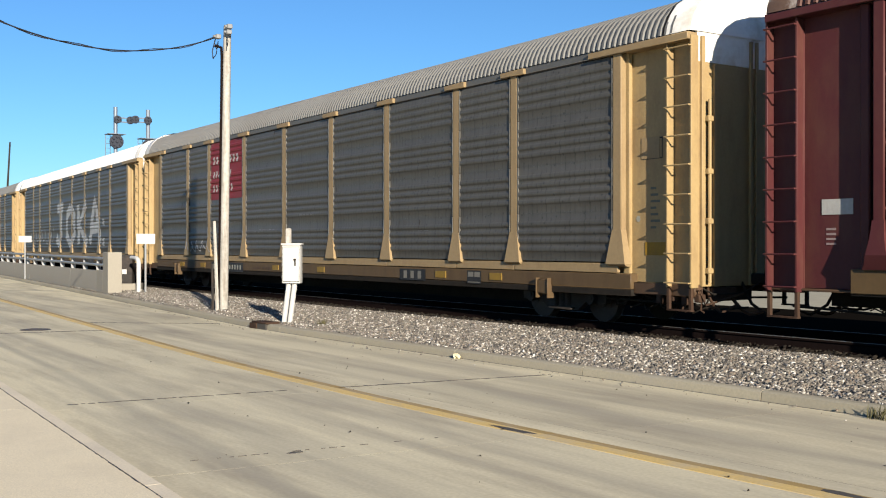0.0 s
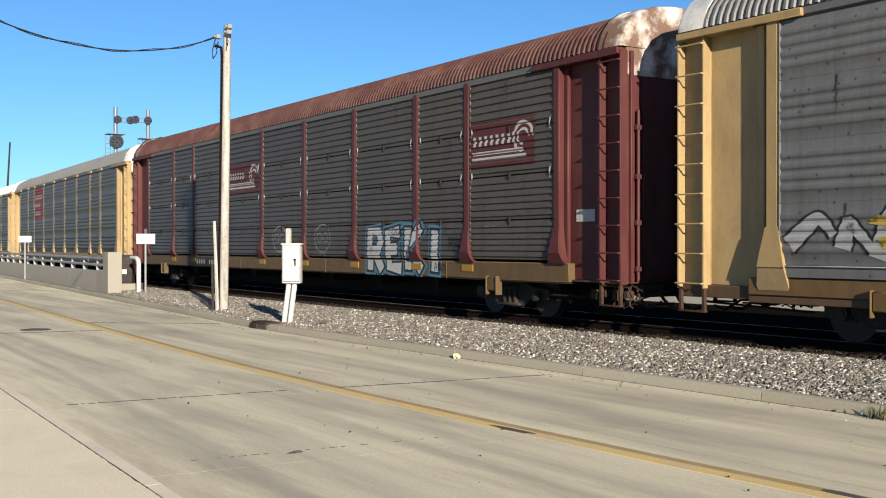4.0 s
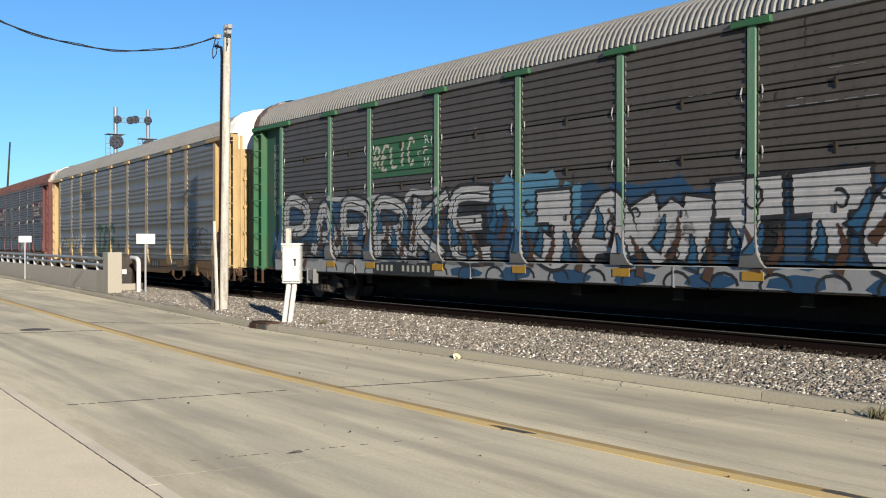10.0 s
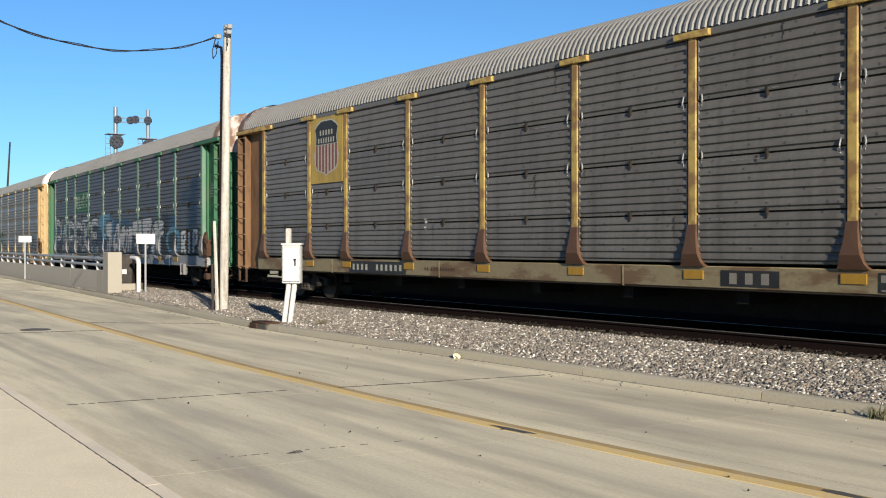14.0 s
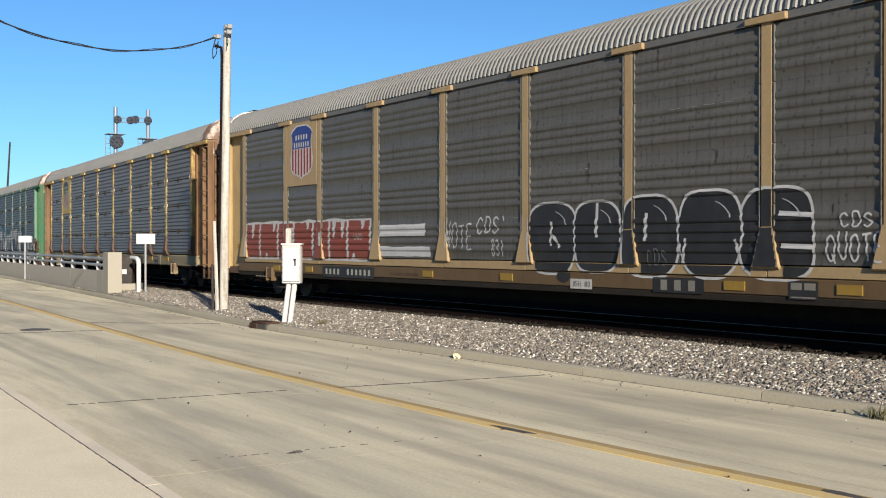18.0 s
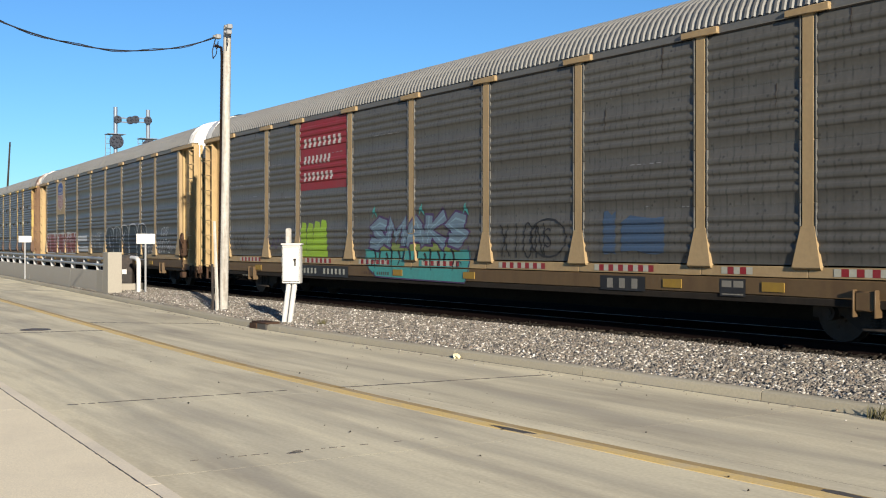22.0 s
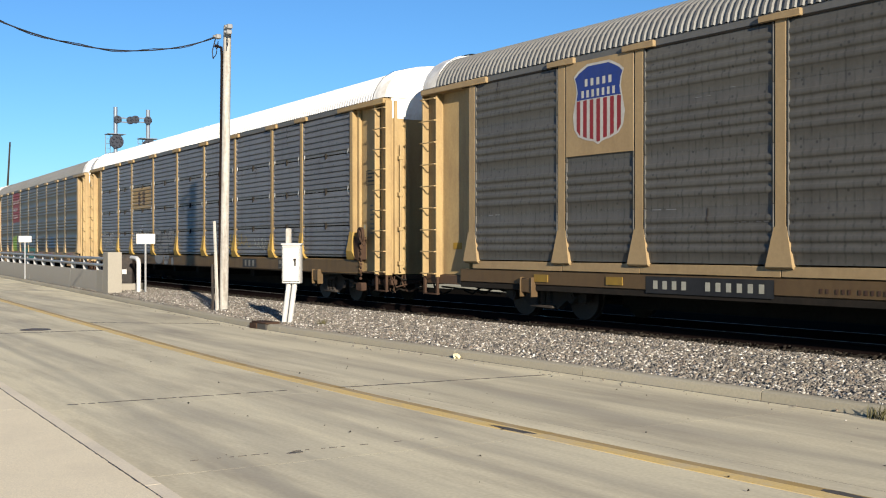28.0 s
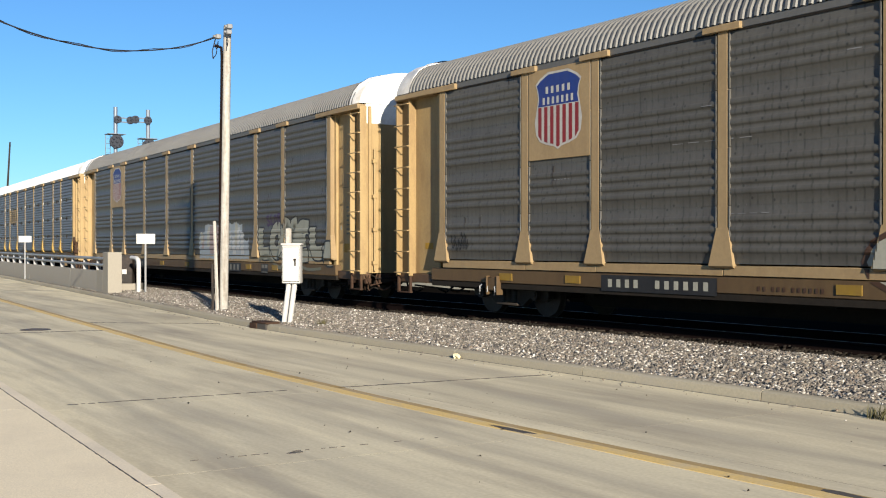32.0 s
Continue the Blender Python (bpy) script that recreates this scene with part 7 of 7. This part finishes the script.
# car with the yellow sign
c = cars[7]
painted(c, "sign_board", rect(-6.95, 2.83, -4.5, 3.67), YELLOW, 0, "yellow sign", posts=False)
painted(c, "lettering", bars(-6.3, 2.98, -5.1, 3.52, [2], 0), P["brown"], 1, "two dark lettering bars")
for text, x0, x1, z1, sd in (("EME", -11.55, -9.45, 2.05, 45), ("NI", -7.05, -6.0, 1.95, 46), ("E", -6.0, -5.3, 2.1, 47)):
    for q in hand_strokes(text, x0 + 0.1, 1.36, x1 - 0.1, z1, sd, 0.12, 0.6, True):
        for e in (-0.11, 0.11):
            painted(c, "graffiti", ribbon([(a + e, b + e * 0.6) for a, b in bend(q, 3)], 0.03), P["white"], 2, "thin white outline of a letter")
hand(c, "MHB", -5.4, 1.7, -4.6, 1.95, P["white"], 0.022, 3, 48)
hand(c, "HC", -5.4, 1.38, -4.7, 1.66, P["white"], 0.022, 3, 49)
PUFF = spray("pale_puff", (0.20, 0.20, 0.205))
for i, (cx, cz, rx, rz) in enumerate(((-3.72, 1.72, 0.5, 0.34), (-3.58, 1.12, 0.58, 0.40), (-2.78, 1.32, 0.44, 0.62), (-2.05, 1.72, 0.36, 0.36), (-2.02, 0.86, 0.16, 0.17))):
    painted(c, "graffiti", bubble_letter(cx, cz, rx, rz, 0.8, 0.0, i), P["black"], 1 + 2 * (i % 2), "thin black rim of a bubble letter")
    painted(c, "graffiti", bubble_letter(cx, cz, rx - 0.03, rz - 0.03, 0.8, 0.0, i), PUFF, 2 + 2 * (i % 2), "pale grey bubble letter")
for pts in ([(-3.9, 1.62), (-3.7, 1.82), (-3.6, 1.7), (-3.8, 1.6)], [(-3.98, 1.3), (-3.7, 1.38), (-3.45, 1.26), (-3.75, 1.22)], [(-2.84, 1.15), (-2.72, 1.3), (-2.64, 1.0), (-2.85, 1.0)], [(-2.2, 1.6), (-2.0, 1.72), (-1.92, 1.88)], [(-2.4, 1.3), (-2.3, 1.0), (-2.0, 1.1), (-1.75, 1.4)]):
    painted(c, "graffiti", ribbon(bend(pts), 0.035), P["black"], 6, "thin black stroke in a letter")
tag_scribble(c, 3.4, 1.2, 5.4, 1.9, P["gold"], 47, 0.035, 11)
tag_scribble(c, 5.7, 1.25, 7.2, 1.7, P["cream"], 48, 0.03, 9)
painted(c, "reflector_strip", join(*[rect(x - 0.01, 1.16, x + 0.12, 1.6) for x in POSTS[2:9]]), PLATE_YELLOW, 1, "yellow reflective strip")
painted(c, "mark", rect(1.5, 1.13, 2.0, 1.17), P["white"], 1, "white chalk mark")

# shield car with pale tags
c = cars[8]
painted(c, "graffiti", join(cloud(2.15, 1.0, 2.7, 1.8, 48, 0.12, 0.06), cloud(2.65, 1.0, 4.05, 2.08, 49, 0.15, 0.06), cloud(4.05, 1.0, 4.3, 1.6, 50, 0.1), cloud(4.45, 1.0, 5.0, 2.08, 51, 0.12, 0.06), cloud(5.0, 1.0, 6.0, 2.12, 52, 0.12, 0.08), cloud(5.9, 1.0, 6.55, 1.6, 53, 0.12, 0.06)), P["pale_blue"], 0, "pale painted block")
painted(c, "graffiti", join(cloud(3.15, 1.15, 4.05, 2.05, 54, 0.15, 0.06), cloud(2.4, 1.3, 2.6, 1.7, 55, 0.1)), P["pink"], 1, "pinkish painted block")
painted(c, "graffiti", join(*[cloud(4.5 + 0.35 * i, 1.15 + 0.1 * (i % 2), 4.75 + 0.35 * i, 1.95 - 0.12 * (i % 3), 56 + i, 0.1, 0.05) for i in range(5)]), P["white"], 1, "white painted blocks")
painted(c, "graffiti", join(*[cloud(2.3 + 0.62 * i, 1.5 - 0.1 * (i % 2), 2.52 + 0.62 * i, 1.85 + 0.12 * (i % 3), 90 + i, 0.08, 0.08) for i in range(6)]), P["cream"], 2, "cream painted patches")
CREAM = spray("dirty_cream", (0.33, 0.33, 0.27))
painted(c, "graffiti", cloud(7.35, 1.0, 11.5, 1.28, 61, 0.3, 0.05), CREAM, 0, "cream field under the letters")
fat_word(c, "LOMEL", 7.2, 1.02, 11.9, 2.14, 0.36, ((0.09, P["black"], "black rims of the letters"), (0.0, CREAM, "cream bubble graffiti letters")), 60, 0.14, 0.74, False, 1)
painted(c, "graffiti", bubble_letter(12.0, 1.2, 0.42, 0.36, 0.8), P["black"], 4, "black rim of a round letter end")
painted(c, "graffiti", bubble_letter(12.0, 1.2, 0.37, 0.31, 0.8), CREAM, 5, "cream round letter end")
painted(c, "graffiti", ribbon(bend([(7.3, 0.98), (7.9, 1.12), (8.4, 0.92), (8.9, 0.8), (9.5, 1.08), (10.1, 0.9), (10.7, 0.78), (11.5, 0.82)]), 0.12, 0.07), P["olive"], 6, "olive swoosh under the letters")
painted(c, "graffiti", word("SLOB", 7.9, 2.0, 8.95, 2.3, 0.03, 62, 0.2), P["purple"], 1, "dark sprayed letters")

# last car
c = cars[9]
bubble(c, "OG", -1.6, 0.7, 2.0, 1.65, P["cream"], P["brown"], 63, 0.16, 0.05, 0.09, "pale bubble graffiti letters with dark rim", 1, 0.35)
tag_scribble(c, -11.5, 1.3, -10.9, 1.7, P["black"], 64, 0.03)

# scuffs and rust runs on the sheets
RUN = spray("rust_run", (0.055, 0.042, 0.034))
SCUFF = spray("pale_scuff", (0.24, 0.24, 0.25))
for k, c in cars.items():
    rng = random.Random(200 + k)
    style = STYLE[c.name][0]
    rows = ROWS_A if style == "A" else ROWS_B
    marks = []
    for i in range(22 if style == "B" else 14):
        x, z = rng.uniform(-11.5, 11.5), rng.choice(rows[1:-1]) + rng.uniform(-0.3, 0.3)
        n, length = rng.randint(1, 5), rng.uniform(0.04, 0.25)
        for q in range(n):
            xa = x + q * length * 1.5
            marks.append(rect(xa, z, xa + length, z + rng.uniform(0.006, 0.018)))
    painted(c, "scuff", join(*marks), SCUFF, 0, "pale scuffs and scratches", posts=False, sill=False)
    runs = []
    for i in range(20 if style == "B" else 11):
        x, z, h = rng.uniform(-11.6, 11.6), rng.choice(rows[1:]) - 0.03, rng.uniform(0.15, 0.7)
        w = rng.uniform(0.008, 0.025)
        runs.append(([(x - w, z), (x + w, z), (x + w * 0.7, z - h * 0.5), (x + w * 0.1, z - h), (x - w * 0.5, z - h * 0.6)], [(0, 1, 2, 3, 4)]))
    painted(c, "rust_run", join(*runs), RUN, 0, "thin brown rust runs", posts=False, sill=False)

# small placards on the end doors
def placard(car, x, z, w, h, mat, label, near_end=1):
    m = Matrix.Translation((x, -SIDE + 0.179, z))
    part("placard", simple("placard", mat, (-w / 2, w / 2, -0.004, 0.006, -h / 2, h / 2)), car, label, m=m)


WHITE_PLATE = P["sign_white"]
for k in (0, 2, 5, 6, 8):
    placard(cars[k], 12.75, 1.35, 0.5, 0.22, PLATE_YELLOW, "yellow warning placard")
    placard(cars[k], 12.62, 3.05, 0.42, 0.36, TAN, "framed data plate")
placard(cars[3], 12.75, 2.0, 0.55, 0.22, PLATE_YELLOW, "yellow warning placard")
placard(cars[1], -12.6, 1.95, 0.5, 0.22, WHITE_PLATE, "white placard with grey bars")
placard(cars[1], 12.6, 1.95, 0.5, 0.22, WHITE_PLATE, "white placard with grey bars")
for k in (5, 6, 8, 9):
    placard(cars[k], -12.6, 1.4, 0.3, 0.14, PLATE_YELLOW, "small yellow placard")


def door_paint(car, name, shape, mat, label, lift=0.0):
    """Paint or a label laid flat on a side door at a car's end."""
    vs, fs = shape
    me = bpy.data.meshes.new(name)
    me.from_pydata([(x, -SIDE + 0.180 - lift, z) for x, z in vs], [], fs)
    me.materials.append(mat)
    part(name, me, car, label)


def framed(car, x0, z0, x1, z1, mat):
    """A thin painted frame with rows of small bars in it."""
    w = 0.02
    rows = [rect(x0 + 0.06, z1 - 0.10 - 0.09 * i, x0 + 0.06 + (x1 - x0 - 0.12) * (0.9 - 0.25 * (i % 2)), z1 - 0.06 - 0.09 * i) for i in range(max(1, int((z1 - z0 - 0.08) / 0.09)))]
    door_paint(car, "data_frame", join(rect(x0, z0, x1, z0 + w), rect(x0, z1 - w, x1, z1), rect(x0, z0, x0 + w, z1), rect(x1 - w, z0, x1, z1)), mat, "thin painted frame")
    door_paint(car, "data_lines", join(*rows), mat, "small lines of data bars", 0.001)


for k in (0, 2, 5, 6, 7, 8):
    framed(cars[k], 12.42, 2.86, 12.90, 3.22, P["black"])
    door_paint(cars[k], "data_lines", join(*[rect(12.62, 2.35 - 0.11 * i, 12.62 + 0.22 * (0.6 + 0.4 * ((i * 7) % 3) / 2), 2.39 - 0.11 * i) for i in range(7)]), P["olive"], "small lines of data bars")
    door_paint(cars[k], "round_mark", blob(12.33, 1.86, 0.05, 0.055), P["cream"], "small round white mark")
framed(cars[3], 12.35, 3.0, 12.95, 3.45, P["sign_white"])
c = cars[6]
red, white = [], []
for i in range(8):
    (red if i % 2 else white).append(rect(-12.98, 1.62 + 0.17 * i, -12.87, 1.62 + 0.17 * i + 0.168))
door_paint(c, "reflector_tape", join(*red), P["sign_red"], "column of red reflectors")
door_paint(c, "reflector_tape", join(*white), P["cream"], "column of white reflectors")
framed(c, -12.72, 2.36, -12.2, 2.60, P["black"])
for text, x0, z0, x1, z1, mat, sd in (("S", -12.9, 3.3, -12.4, 3.9, P["sign_blue"], 1), ("8", -12.85, 2.85, -12.45, 3.3, P["sign_blue"], 2), ("E", -12.5, 2.95, -12.2, 3.7, P["sign_blue"], 3), ("A", -12.8, 1.5, -12.35, 1.95, P["black"], 4), ("SX", -12.75, 1.15, -12.25, 1.5, P["black"], 5)):
    door_paint(c, "graffiti", join(*[ribbon(q, 0.05, 0.035) for q in hand_strokes(text, x0, z0, x1, z1, sd, 0.2, 0.9)]), mat, "sprayed scrawl on the door", 0.001)
c = cars[3]
for i, text in enumerate(("OSI", "MWU", "BSA", "DOM", "OSA", "NLC", "DUO", "SWO")):
    door_paint(c, "graffiti", join(*[ribbon(q, 0.025, 0.018) for q in hand_strokes(text, -12.65, 4.1 - 0.26 * i, -12.25, 4.27 - 0.26 * i, 60 + i, 0.2, 0.8)]), P["cream"], "small white sprayed letters", 0.001)
door_paint(c, "graffiti", cloud(-12.75, 0.95, -11.95, 1.75, 81, 0.12, 0.12), P["blue"], "dark blue sprayed field", 0.0005)
door_paint(c, "graffiti", join(*[ribbon(q, 0.03, 0.02) for q in hand_strokes("AK", -12.65, 1.35, -12.25, 1.65, 82, 0.2, 0.8) + hand_strokes("KEN", -12.65, 1.05, -12.2, 1.3, 83, 0.2, 0.8)]), P["white"], "white sprayed letters", 0.002)
c = cars[1]
door_paint(c, "data_lines", join(*[rect(-12.78, 1.62 - 0.07 * i, -12.62, 1.65 - 0.07 * i) for i in range(4)]), P["pink"], "small pale lines of data bars")


# ---- what moves ----
LENGTH, START = 28.65, -159.21
NUDGE = {0: -0.09, 2: -0.08, 3: 0.075, 4: 0.23, 6: -0.15, 9: 0.1}


def travel(t):
    """Metres run by the train since the middle of the clip."""
    t -= 16
    return 7.464 * t - 0.003228 * t ** 2 + 0.0000889 * t ** 3 + 0.0000027 * t ** 4


def motions():
    for k, car in cars.items():
        rows = []
        for i in range(65):
            t = i * 0.5
            a = START + k * LENGTH + HALF + NUDGE.get(k, 0) - travel(t)
            p, q = line(a - TRUCK_X)[0], line(a + TRUCK_X)[0]
            d = q - p
            rows.append((t, Matrix.Translation(((p.x + q.x) / 2, (p.y + q.y) / 2, RAIL)) @ pose(0, 0, 0, 0, 0, math.degrees(math.atan2(d.y, d.x)))))
        walk(car, rows)
    turns = []
    for i in range(481):
        t = i / 15
        turns.append((t, -travel(t) / WHEEL_R))
    for w, a in wheelsets:
        walk(w, [(t, Matrix.Translation((a, 0, WHEEL_R)) @ Matrix.Rotation(r, 4, "Y")) for t, r in turns])


motions()
